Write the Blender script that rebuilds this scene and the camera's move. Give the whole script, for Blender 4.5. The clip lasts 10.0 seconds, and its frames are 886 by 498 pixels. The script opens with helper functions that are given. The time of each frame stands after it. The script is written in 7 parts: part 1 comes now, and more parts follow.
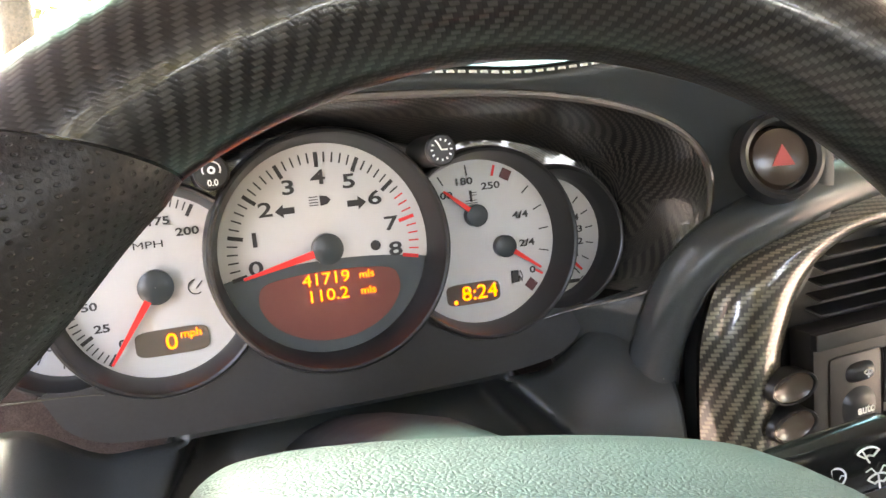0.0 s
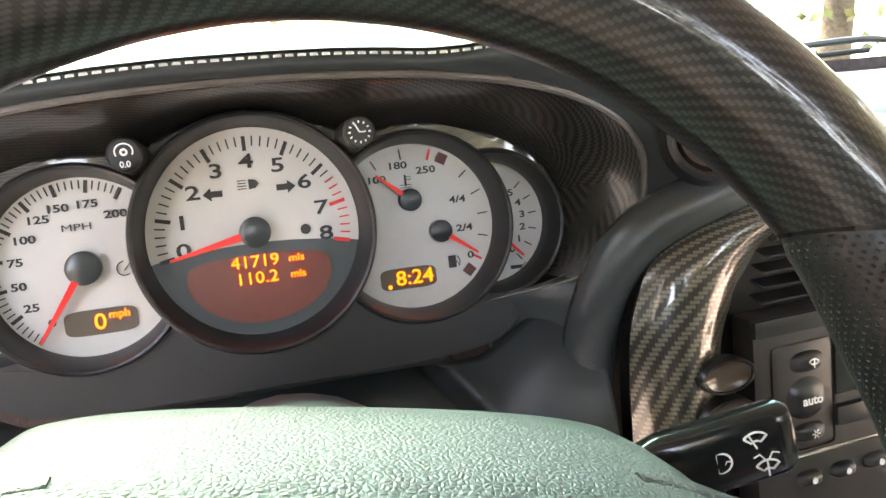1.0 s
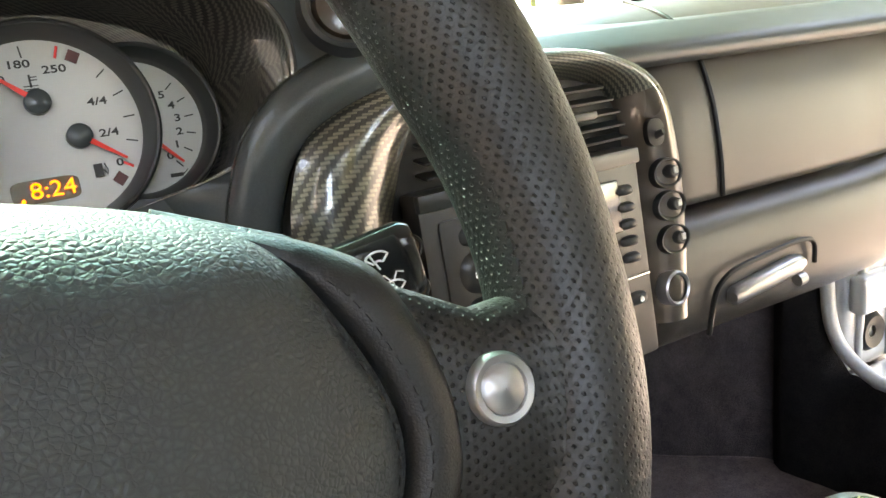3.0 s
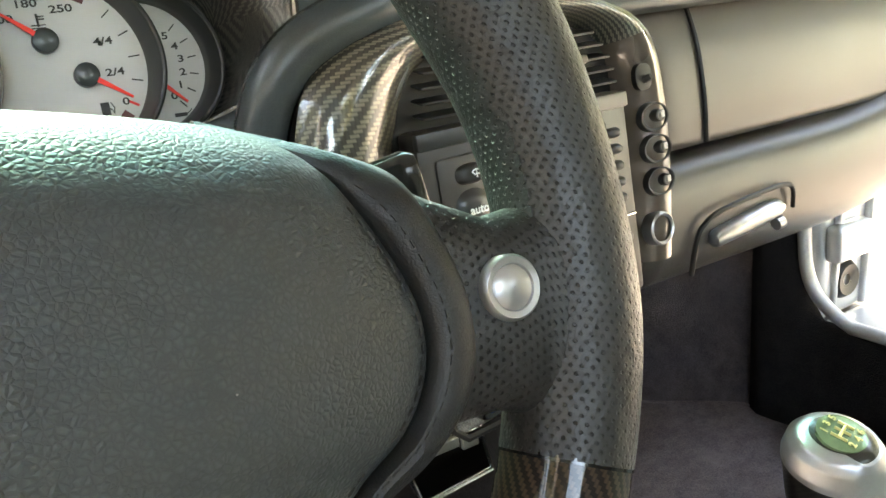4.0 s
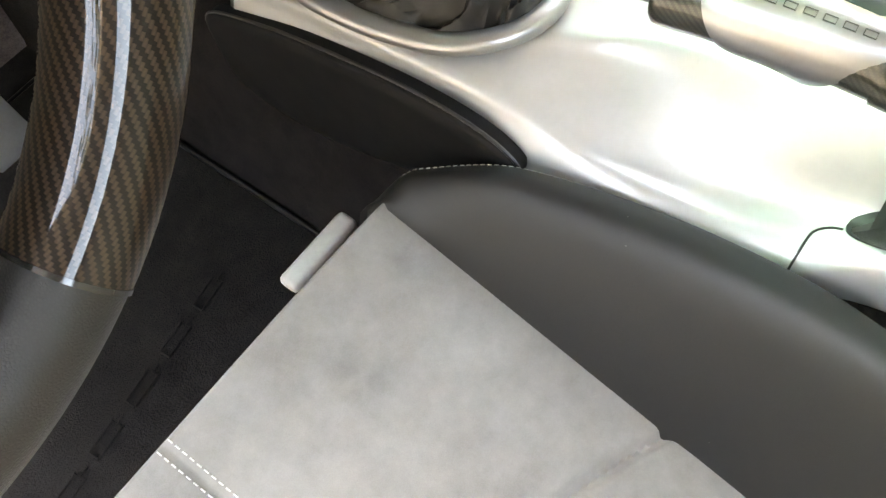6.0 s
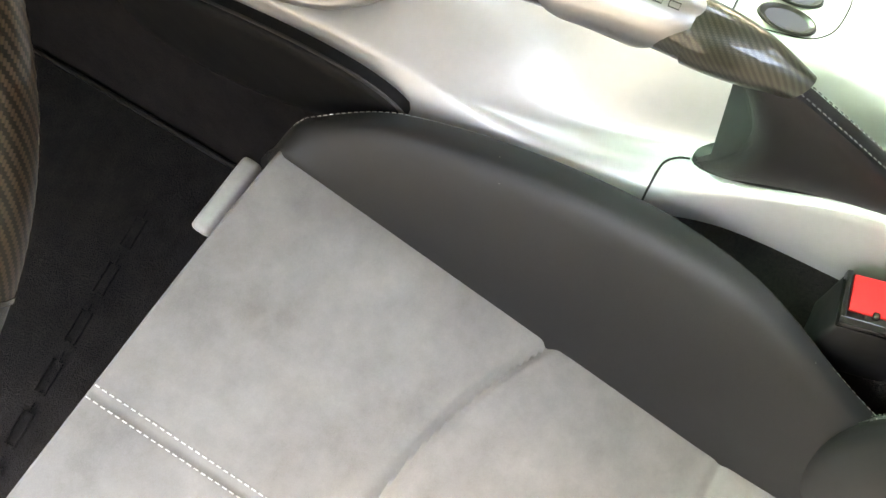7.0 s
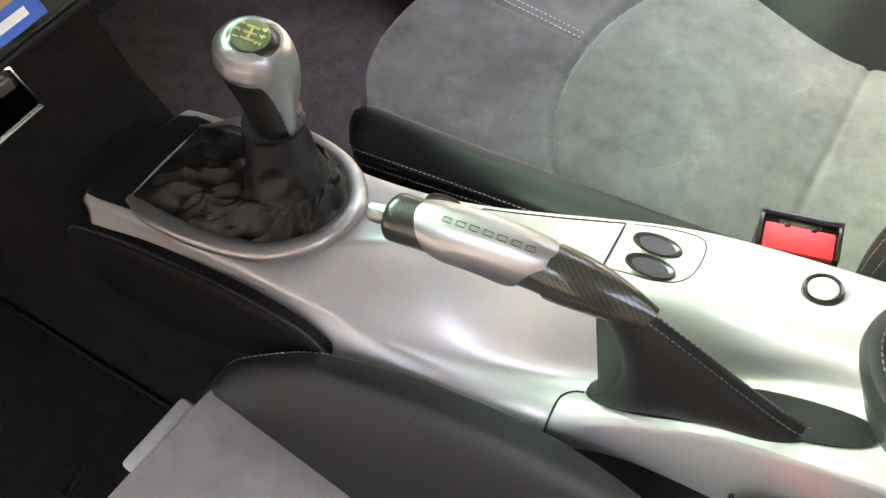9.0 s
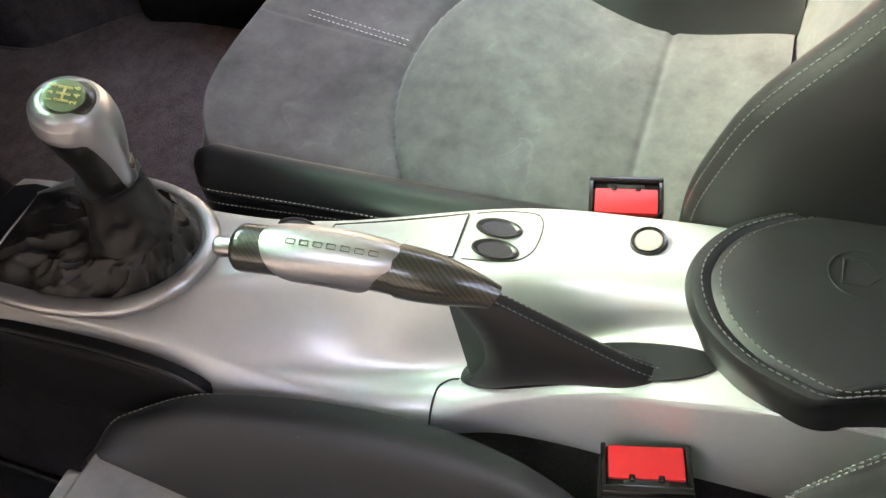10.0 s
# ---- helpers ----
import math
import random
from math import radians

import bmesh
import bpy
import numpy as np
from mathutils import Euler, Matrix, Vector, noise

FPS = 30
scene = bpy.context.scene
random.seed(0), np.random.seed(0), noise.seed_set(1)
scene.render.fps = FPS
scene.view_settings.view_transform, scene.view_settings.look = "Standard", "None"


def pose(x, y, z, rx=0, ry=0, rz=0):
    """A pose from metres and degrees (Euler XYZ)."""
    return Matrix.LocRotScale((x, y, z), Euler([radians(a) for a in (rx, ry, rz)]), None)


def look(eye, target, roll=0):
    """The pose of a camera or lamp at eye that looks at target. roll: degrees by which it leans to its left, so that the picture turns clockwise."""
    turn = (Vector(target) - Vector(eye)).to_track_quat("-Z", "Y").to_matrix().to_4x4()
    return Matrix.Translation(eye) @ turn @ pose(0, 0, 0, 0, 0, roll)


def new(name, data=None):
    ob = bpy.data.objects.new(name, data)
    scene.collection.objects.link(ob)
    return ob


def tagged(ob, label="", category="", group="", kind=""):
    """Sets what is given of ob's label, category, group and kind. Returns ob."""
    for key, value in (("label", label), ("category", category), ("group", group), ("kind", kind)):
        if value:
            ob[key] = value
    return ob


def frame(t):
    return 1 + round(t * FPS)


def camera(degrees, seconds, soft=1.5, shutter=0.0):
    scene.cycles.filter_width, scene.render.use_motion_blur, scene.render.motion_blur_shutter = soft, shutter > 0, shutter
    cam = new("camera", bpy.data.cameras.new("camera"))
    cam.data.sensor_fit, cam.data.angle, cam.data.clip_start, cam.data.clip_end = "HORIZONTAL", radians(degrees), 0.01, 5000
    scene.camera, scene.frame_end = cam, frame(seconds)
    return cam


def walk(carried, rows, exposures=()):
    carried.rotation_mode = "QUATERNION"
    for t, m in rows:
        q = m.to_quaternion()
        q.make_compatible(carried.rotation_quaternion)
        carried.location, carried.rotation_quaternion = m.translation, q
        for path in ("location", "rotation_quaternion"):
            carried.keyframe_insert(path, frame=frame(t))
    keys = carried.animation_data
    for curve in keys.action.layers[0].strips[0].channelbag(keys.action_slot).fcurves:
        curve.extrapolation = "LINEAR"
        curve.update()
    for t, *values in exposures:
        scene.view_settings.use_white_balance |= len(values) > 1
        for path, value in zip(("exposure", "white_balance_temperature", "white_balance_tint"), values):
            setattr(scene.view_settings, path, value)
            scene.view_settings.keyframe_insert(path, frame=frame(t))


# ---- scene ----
cam = camera(57.00, 10.0)
PATH = [
    (0, (-0.0748, -0.4282, 0.9130), (0.2285, 0.4880, 0.6510), -3.02),
    (0.5, (-0.0505, -0.4351, 0.9184), (0.2116, 0.4910, 0.6471), -3.33),
    (0.8, (-0.0520, -0.4370, 0.9090), (0.2285, 0.4860, 0.6455), -3.30),
    (1, (-0.0063, -0.4500, 0.8992), (0.2270, 0.4879, 0.6425), -3.98),
    (1.5, (0.0253, -0.4714, 0.8650), (0.2341, 0.4785, 0.6326), -4.65),
    (2, (0.0361, -0.4725, 0.8438), (0.3029, 0.4633, 0.6131), -5.45),
    (2.5, (0.0467, -0.4639, 0.8291), (0.4559, 0.4174, 0.5928), -6.29),
    (2.7, (0.0523, -0.4668, 0.8219), (0.5072, 0.3905, 0.5808), -6.31),
    (3.8, (0.0344, -0.4796, 0.8124), (0.5239, 0.3512, 0.5476), -5.84),
    (4, (0.0310, -0.4844, 0.8101), (0.5152, 0.3389, 0.5139), -5.87),
    (4.5, (0.0409, -0.4840, 0.8070), (0.5058, 0.2769, 0.3544), -7.37),
    (4.8, (0.0399, -0.4940, 0.8095), (0.4990, 0.1927, 0.2456), -7.9),
    (5, (0.0393, -0.4994, 0.8109), (0.4728, 0.1395, 0.1754), -8.26),
    (5.5, (0.0447, -0.4930, 0.7991), (0.4468, 0.0093, 0.0337), -9.98),
    (6, (0.0739, -0.5107, 0.7903), (0.3981, -0.1304, -0.0759), -13.82),
    (7.5, (0.1148, -0.5592, 0.8589), (0.3630, -0.2911, -0.0720), -15.37),
    (8, (0.1165, -0.5719, 0.8577), (0.4445, -0.2592, -0.0337), -11.98),
    (8.5, (0.1114, -0.5876, 0.8626), (0.5629, -0.2094, 0.0544), -8.81),
    (9, (0.1028, -0.6179, 0.8645), (0.6073, -0.2130, 0.1019), -7.95),
    (9.5, (0.1038, -0.6438, 0.8670), (0.6280, -0.2605, 0.1066), -8.95),
    (10, (0.1008, -0.6515, 0.8770), (0.6727, -0.3588, 0.1107), -9.69),
]
walk(cam, [(t, look(eye, target, roll)) for t, eye, target, roll in PATH], [(0.0, 5.85, 9700, 25), (1.0, 5.65, 9700, 24), (1.5, 5.45, 9700, 21), (2.0, 5.55, 9800, 21), (2.7, 5.72, 9800, 20), (4.0, 5.9, 9900, 11), (4.5, 6.25, 10500, 15), (5.2, 6.7, 11200, 14), (6.0, 6.4, 11200, 14), (7.5, 6.05, 10900, 17), (8.5, 5.5, 10600, 23), (9.0, 5.5, 10400, 25), (10.0, 5.35, 10200, 26)])
# ---- end of camera ----

# ---- world, sun, exposure ----
world = bpy.data.worlds.new("sky")
scene.world = world
world.use_nodes = True
_wn = world.node_tree
_sky = _wn.nodes.new("ShaderNodeTexSky")
_sky.sky_type = "NISHITA"
_sky.sun_disc = False
_sky.sun_elevation = radians(44)
_sky.sun_rotation = radians(346)
_sky.dust_density = 1.5
_bg = _wn.nodes["Background"]
_bg.inputs["Strength"].default_value = 0.15
_wn.links.new(_sky.outputs["Color"], _bg.inputs["Color"])

sun_data = bpy.data.lights.new("sun", "SUN")
sun_data.energy = 0.8
sun_data.angle = radians(50)
sun_data.color = (1.0, 0.98, 0.96)
sun = new("sun", sun_data)
sun.matrix_world = look((-0.5, 3.0, 3.7), (0.3, -0.3, 0.4))


# ---- materials ----
def material(name):
    m = bpy.data.materials.new(name)
    m.use_nodes = True
    return m, m.node_tree, m.node_tree.nodes["Principled BSDF"]


def mathn(nt, op, a, b=None, c=None):
    n = nt.nodes.new("ShaderNodeMath")
    n.operation = op
    for k, val in enumerate((a, b, c)):
        if val is None:
            continue
        if isinstance(val, (int, float)):
            n.inputs[k].default_value = val
        else:
            nt.links.new(val, n.inputs[k])
    return n.outputs[0]


def mixn(nt, fac, a, b):
    n = nt.nodes.new("ShaderNodeMix")
    n.data_type = "RGBA"
    for k, val in ((0, fac), (6, a), (7, b)):
        if isinstance(val, (int, float)):
            n.inputs[k].default_value = val
        elif isinstance(val, tuple):
            n.inputs[k].default_value = (*val, 1)
        else:
            nt.links.new(val, n.inputs[k])
    return n.outputs[2]


def noisen(nt, coord, scale, detail=4.0, rough=0.6):
    n = nt.nodes.new("ShaderNodeTexNoise")
    n.inputs["Scale"].default_value = scale
    n.inputs["Detail"].default_value = detail
    n.inputs["Roughness"].default_value = rough
    nt.links.new(coord, n.inputs["Vector"])
    return n.outputs["Fac"]


def bumpn(nt, bsdf, height, strength, dist):
    n = nt.nodes.new("ShaderNodeBump")
    n.inputs["Strength"].default_value = strength
    n.inputs["Distance"].default_value = dist
    nt.links.new(height, n.inputs["Height"])
    nt.links.new(n.outputs[0], bsdf.inputs["Normal"])
    return n


def coords(nt, kind="Object"):
    return nt.nodes.new("ShaderNodeTexCoord").outputs[kind]


def ramp(nt, fac, lo, hi):
    n = nt.nodes.new("ShaderNodeMapRange")
    n.inputs["From Min"].default_value = lo
    n.inputs["From Max"].default_value = hi
    nt.links.new(fac, n.inputs["Value"])
    return n.outputs[0]


def plain(name, col, rough=0.5, metal=0.0, vary=0.12, scale=60.0, bump=0.05, dist=0.0004, coat=0.0, coat_rough=0.05, spec=0.5):
    m, nt, b = material(name)
    co = coords(nt)
    n1 = noisen(nt, co, scale)
    n2 = noisen(nt, co, scale * 0.12, 2.0)
    f = mathn(nt, "ADD", mathn(nt, "MULTIPLY", n1, 0.5), mathn(nt, "MULTIPLY", n2, 0.5))
    lo = tuple(c * (1 - vary) for c in col)
    hi = tuple(min(1.0, c * (1 + vary)) for c in col)
    nt.links.new(mixn(nt, ramp(nt, f, 0.35, 0.65), lo, hi), b.inputs["Base Color"])
    b.inputs["Metallic"].default_value = metal
    nt.links.new(mathn(nt, "MULTIPLY_ADD", n2, 0.16, rough - 0.08), b.inputs["Roughness"])
    b.inputs["Coat Weight"].default_value = coat
    b.inputs["Coat Roughness"].default_value = coat_rough
    b.inputs["Specular IOR Level"].default_value = spec
    if bump:
        bumpn(nt, b, n1, bump, dist)
    return m


def leather(name, col, grain=700.0, strength=0.55, rough=0.42, spec=0.5, flat=1.0):
    """Grained hide: pebbles of about a millimetre and a half, with soft creases."""
    m, nt, b = material(name)
    co = coords(nt)
    v = nt.nodes.new("ShaderNodeTexVoronoi")
    v.inputs["Scale"].default_value = grain
    v.feature = "DISTANCE_TO_EDGE"
    w = nt.nodes.new("ShaderNodeMixRGB")
    w.blend_type = "ADD"
    w.inputs[0].default_value = 0.55 / grain
    nz = nt.nodes.new("ShaderNodeTexNoise")
    nz.inputs["Scale"].default_value = grain * 0.7
    if flat != 1.0:
        mp = nt.nodes.new("ShaderNodeMapping")
        mp.inputs["Scale"].default_value = (1.0, 1.0, flat)
        nt.links.new(co, mp.inputs["Vector"])
        co = mp.outputs[0]
    nt.links.new(co, nz.inputs["Vector"])
    nt.links.new(co, w.inputs[1])
    nt.links.new(nz.outputs["Color"], w.inputs[2])
    nt.links.new(w.outputs[0], v.inputs["Vector"])
    n2 = noisen(nt, co, 9.0, 3.0)
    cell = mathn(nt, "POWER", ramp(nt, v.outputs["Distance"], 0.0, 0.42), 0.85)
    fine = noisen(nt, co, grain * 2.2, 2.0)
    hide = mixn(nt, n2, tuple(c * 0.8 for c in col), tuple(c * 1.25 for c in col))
    # Crease shade put into the colour: the hide darkens between the pebbles.
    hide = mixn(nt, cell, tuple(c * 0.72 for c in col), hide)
    vd = nt.nodes.new("ShaderNodeTexVoronoi")
    vd.inputs["Scale"].default_value = 70.0
    nt.links.new(co, vd.inputs["Vector"])
    sep = nt.nodes.new("ShaderNodeSeparateColor")
    nt.links.new(vd.outputs["Color"], sep.inputs[0])
    dust = mathn(nt, "MULTIPLY", mathn(nt, "LESS_THAN", vd.outputs["Distance"], 0.022), mathn(nt, "GREATER_THAN", sep.outputs[0], 0.72))
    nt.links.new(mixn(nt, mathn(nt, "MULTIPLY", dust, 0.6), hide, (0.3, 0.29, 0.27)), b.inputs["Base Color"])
    nt.links.new(mathn(nt, "MULTIPLY_ADD", n2, 0.2, rough - 0.1), b.inputs["Roughness"])
    b.inputs["Specular IOR Level"].default_value = spec
    bumpn(nt, b, mathn(nt, "MULTIPLY_ADD", fine, 0.35, cell), strength, 0.0005)
    return m


def perforated(name, col, pitch=0.0042):
    """Leather with rows of small holes, laid out in metric surface coordinates."""
    m, nt, b = material(name)
    uv = coords(nt, "UV")
    s = nt.nodes.new("ShaderNodeSeparateXYZ")
    nt.links.new(uv, s.inputs[0])
    x = mathn(nt, "DIVIDE", s.outputs[0], pitch)
    y = mathn(nt, "DIVIDE", s.outputs[1], pitch * 0.72)
    row = mathn(nt, "FLOOR", y)
    x2 = mathn(nt, "ADD", x, mathn(nt, "MULTIPLY", mathn(nt, "MODULO", row, 2.0), 0.5))
    fx = mathn(nt, "SUBTRACT", mathn(nt, "FRACT", x2), 0.5)
    fy = mathn(nt, "MULTIPLY", mathn(nt, "SUBTRACT", mathn(nt, "FRACT", y), 0.5), 0.72)
    d = mathn(nt, "SQRT", mathn(nt, "ADD", mathn(nt, "MULTIPLY", fx, fx), mathn(nt, "MULTIPLY", fy, fy)))
    hole = ramp(nt, d, 0.10, 0.19)
    co = coords(nt)
    n2 = noisen(nt, co, 500.0, 3.0)
    n3 = noisen(nt, co, 14.0, 3.0)
    base = mixn(nt, n3, tuple(c * 0.8 for c in col), tuple(c * 1.2 for c in col))
    nt.links.new(mixn(nt, hole, (0.009, 0.009, 0.009), base), b.inputs["Base Color"])
    n4 = noisen(nt, co, 120.0, 3.0, 0.7)
    nt.links.new(mathn(nt, "MULTIPLY_ADD", n3, 0.2, 0.30), b.inputs["Roughness"])
    b.inputs["Specular IOR Level"].default_value = 0.42
    relief = mathn(nt, "ADD", mathn(nt, "MULTIPLY", hole, 0.75), mathn(nt, "ADD", mathn(nt, "MULTIPLY", n2, 0.4), mathn(nt, "MULTIPLY", n4, 0.9)))
    bumpn(nt, b, relief, 0.85, 0.0011)
    return m


def carbon(name, dark, light, tow=0.0022, rough=0.3, coat=1.0, angle=0.0, gap=2.6, spec=0.5):
    """Two-by-two twill under clear lacquer, in metric surface coordinates."""
    m, nt, b = material(name)
    uv = coords(nt, "UV")
    mp = nt.nodes.new("ShaderNodeMapping")
    mp.inputs["Rotation"].default_value = (0, 0, radians(angle))
    nt.links.new(uv, mp.inputs["Vector"])
    s = nt.nodes.new("ShaderNodeSeparateXYZ")
    nt.links.new(mp.outputs[0], s.inputs[0])
    x = mathn(nt, "DIVIDE", s.outputs[0], tow)
    y = mathn(nt, "DIVIDE", s.outputs[1], tow)
    i, j = mathn(nt, "FLOOR", x), mathn(nt, "FLOOR", y)
    k = mathn(nt, "FLOORED_MODULO", mathn(nt, "SUBTRACT", i, j), 4.0)
    warp = mathn(nt, "LESS_THAN", k, 1.5)
    fx = mathn(nt, "SUBTRACT", mathn(nt, "FRACT", x), 0.5)
    fy = mathn(nt, "SUBTRACT", mathn(nt, "FRACT", y), 0.5)
    cx = mathn(nt, "SUBTRACT", 1.0, mathn(nt, "MULTIPLY", mathn(nt, "MULTIPLY", fx, fx), gap))
    cy = mathn(nt, "SUBTRACT", 1.0, mathn(nt, "MULTIPLY", mathn(nt, "MULTIPLY", fy, fy), gap))
    hump = mathn(nt, "ADD", mathn(nt, "MULTIPLY", warp, cx), mathn(nt, "MULTIPLY", mathn(nt, "SUBTRACT", 1.0, warp), cy))
    fine = noisen(nt, coords(nt), 1800.0, 2.0)
    f = mathn(nt, "MULTIPLY", mathn(nt, "MULTIPLY_ADD", warp, 0.8, 0.15), mathn(nt, "MULTIPLY_ADD", fine, 0.6, 0.7))
    nt.links.new(mixn(nt, mathn(nt, "MULTIPLY", f, hump), dark, light), b.inputs["Base Color"])
    b.inputs["Roughness"].default_value = rough
    b.inputs["Metallic"].default_value = 0.25
    b.inputs["Specular IOR Level"].default_value = spec
    b.inputs["Coat Weight"].default_value = coat
    b.inputs["Coat Roughness"].default_value = 0.03
    bumpn(nt, b, hump, 0.12, 0.0005)
    return m


def suede(name, col, marks_=0.0):
    """Alcantara: brushed nap, with soft cloudy patches and a few light scuffs."""
    m, nt, b = material(name)
    co = coords(nt)
    n1 = noisen(nt, co, 1500.0, 2.0)
    n2 = noisen(nt, co, 11.0, 6.0, 0.6)
    n3 = noisen(nt, co, 42.0, 5.0, 0.7)
    warp = nt.nodes.new("ShaderNodeMixRGB")
    warp.blend_type = "ADD"
    warp.inputs[0].default_value = 0.12
    nz = nt.nodes.new("ShaderNodeTexNoise")
    nz.inputs["Scale"].default_value = 14.0
    nt.links.new(co, nz.inputs["Vector"])
    nt.links.new(co, warp.inputs[1])
    nt.links.new(nz.outputs["Color"], warp.inputs[2])
    n4 = noisen(nt, warp.outputs[0], 17.0, 2.0, 0.4)
    scuff = mathn(nt, "SUBTRACT", 1.0, ramp(nt, mathn(nt, "ABSOLUTE", mathn(nt, "SUBTRACT", n4, 0.56)), 0.0, 0.012))
    scuff = mathn(nt, "MULTIPLY", scuff, ramp(nt, n2, 0.5, 0.62))
    f = mathn(nt, "ADD", mathn(nt, "MULTIPLY", n2, 0.5), mathn(nt, "ADD", mathn(nt, "MULTIPLY", n3, 0.32), mathn(nt, "MULTIPLY", n1, 0.18)))
    f = mathn(nt, "ADD", ramp(nt, f, 0.36, 0.66), mathn(nt, "MULTIPLY", scuff, marks_))
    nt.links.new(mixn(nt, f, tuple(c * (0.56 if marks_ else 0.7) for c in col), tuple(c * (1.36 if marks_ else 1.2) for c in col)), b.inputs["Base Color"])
    b.inputs["Roughness"].default_value = 0.95
    b.inputs["Specular IOR Level"].default_value = 0.15
    b.inputs["Sheen Weight"].default_value = 0.6
    b.inputs["Sheen Roughness"].default_value = 0.4
    b.inputs["Sheen Tint"].default_value = (0.6, 0.6, 0.58, 1)
    bumpn(nt, b, n1, 0.3, 0.0005)
    return m


def carpet(name, col):
    m, nt, b = material(name)
    co = coords(nt)
    n1 = noisen(nt, co, 420.0, 3.0, 0.8)
    n2 = noisen(nt, co, 34.0, 7.0, 0.75)
    f = ramp(nt, mathn(nt, "MULTIPLY_ADD", n1, 0.45, mathn(nt, "MULTIPLY", n2, 0.55)), 0.3, 0.7)
    nt.links.new(mixn(nt, f, tuple(c * 0.35 for c in col), tuple(c * 1.65 for c in col)), b.inputs["Base Color"])
    b.inputs["Roughness"].default_value = 1.0
    b.inputs["Specular IOR Level"].default_value = 0.1
    bumpn(nt, b, n1, 1.0, 0.003)
    return m


def glow(name, col, strength):
    m, nt, b = material(name)
    b.inputs["Base Color"].default_value = (*[c * 0.3 for c in col], 1)
    b.inputs["Emission Color"].default_value = (*col, 1)
    b.inputs["Emission Strength"].default_value = strength
    return m


def pane_glass(name, tint, gloss=0.06):
    m, nt, b = material(name)
    nt.nodes.remove(b)
    t = nt.nodes.new("ShaderNodeBsdfTransparent")
    t.inputs["Color"].default_value = (*tint, 1)
    g = nt.nodes.new("ShaderNodeBsdfGlossy")
    g.inputs["Roughness"].default_value = 0.02
    mx = nt.nodes.new("ShaderNodeMixShader")
    mx.inputs[0].default_value = gloss
    nt.links.new(t.outputs[0], mx.inputs[1])
    nt.links.new(g.outputs[0], mx.inputs[2])
    nt.links.new(mx.outputs[0], nt.nodes["Material Output"].inputs["Surface"])
    return m


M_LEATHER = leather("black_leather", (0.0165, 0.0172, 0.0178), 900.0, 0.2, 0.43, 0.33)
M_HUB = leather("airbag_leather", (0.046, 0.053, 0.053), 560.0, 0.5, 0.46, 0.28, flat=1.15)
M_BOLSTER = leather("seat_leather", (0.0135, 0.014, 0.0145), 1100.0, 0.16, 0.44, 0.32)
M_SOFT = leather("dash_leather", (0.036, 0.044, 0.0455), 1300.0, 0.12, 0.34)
# Brighter copy of the dash leather, with the lit sweep put into its colour.
M_CHEEK = leather("dash_side_leather_lit", (0.05, 0.059, 0.061), 1300.0, 0.1, 0.24)
# Black dash leather again, the passenger side's warm light put into its base.
M_SOFTB = leather("passenger_dash_leather_warm", (0.05, 0.043, 0.038), 1300.0, 0.12, 0.36)
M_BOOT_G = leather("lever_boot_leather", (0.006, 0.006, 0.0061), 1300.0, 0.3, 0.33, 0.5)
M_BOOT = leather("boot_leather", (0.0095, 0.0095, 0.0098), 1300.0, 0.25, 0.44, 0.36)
M_PERF = perforated("perforated_leather", (0.012, 0.0122, 0.0123), 0.0031)
M_CARBON = carbon("carbon_twill", (0.004, 0.004, 0.004), (0.17, 0.158, 0.122), 0.0022, angle=22)
M_CARBON_D = carbon("carbon_dark", (0.003, 0.003, 0.003), (0.036, 0.036, 0.034), 0.0014, coat=0.6)
M_CARBON_B = carbon("carbon_bowl", (0.003, 0.003, 0.003), (0.06, 0.057, 0.052), 0.0017, rough=0.35, coat=0.8)
M_CARBON_R = carbon("carbon_rim", (0.001, 0.001, 0.001), (0.042, 0.027, 0.018), 0.0012, rough=0.6, coat=0.5, angle=-16, gap=1.6, spec=0.15)
M_CARBON_K = carbon("carbon_knob", (0.003, 0.003, 0.003), (0.016, 0.015, 0.012), 0.0009, coat=0.5)
M_CARBON_H = carbon("carbon_handle", (0.006, 0.006, 0.004), (0.034, 0.033, 0.023), 0.0009, coat=0.7)
M_BLACK = plain("black_plastic", (0.014, 0.015, 0.016), 0.5, vary=0.2, scale=400)
M_ROCKER = plain("rocker_grey", (0.02, 0.018, 0.017), 0.32, 0.0, vary=0.15, scale=200, bump=0)
M_PAD = plain("knee_pad_black", (0.006, 0.006, 0.0065), 0.62, vary=0.2, scale=350, bump=0.04, spec=0.14)
M_SATIN = plain("satin_black", (0.012, 0.013, 0.014), 0.35, vary=0.15, scale=300, bump=0.02)
M_RUBBER = plain("black_rubber", (0.0058, 0.0062, 0.0068), 0.5, vary=0.2, scale=500, bump=0.06, spec=0.3)
M_BROWN = plain("panel_black", (0.022, 0.019, 0.018), 0.42, vary=0.15, scale=300)
M_FACE = plain("gauge_white", (0.5, 0.49, 0.465), 0.6, vary=0.02, scale=40, bump=0)
M_INK = plain("ink_black", (0.025, 0.025, 0.025), 0.6, vary=0.05, bump=0)
M_RED = plain("ink_red", (0.75, 0.03, 0.03), 0.45, vary=0.05, bump=0)
M_DARKRED = plain("ink_dark_red", (0.09, 0.02, 0.02), 0.5, vary=0.1, bump=0)
M_NEEDLE = plain("needle_red", (0.85, 0.03, 0.025), 0.35, vary=0.05, bump=0)
M_HUBCAP = plain("needle_hub", (0.03, 0.038, 0.04), 0.3, vary=0.1, bump=0)
M_LCD = plain("display_window", (0.115, 0.095, 0.075), 0.25, vary=0.1, bump=0)
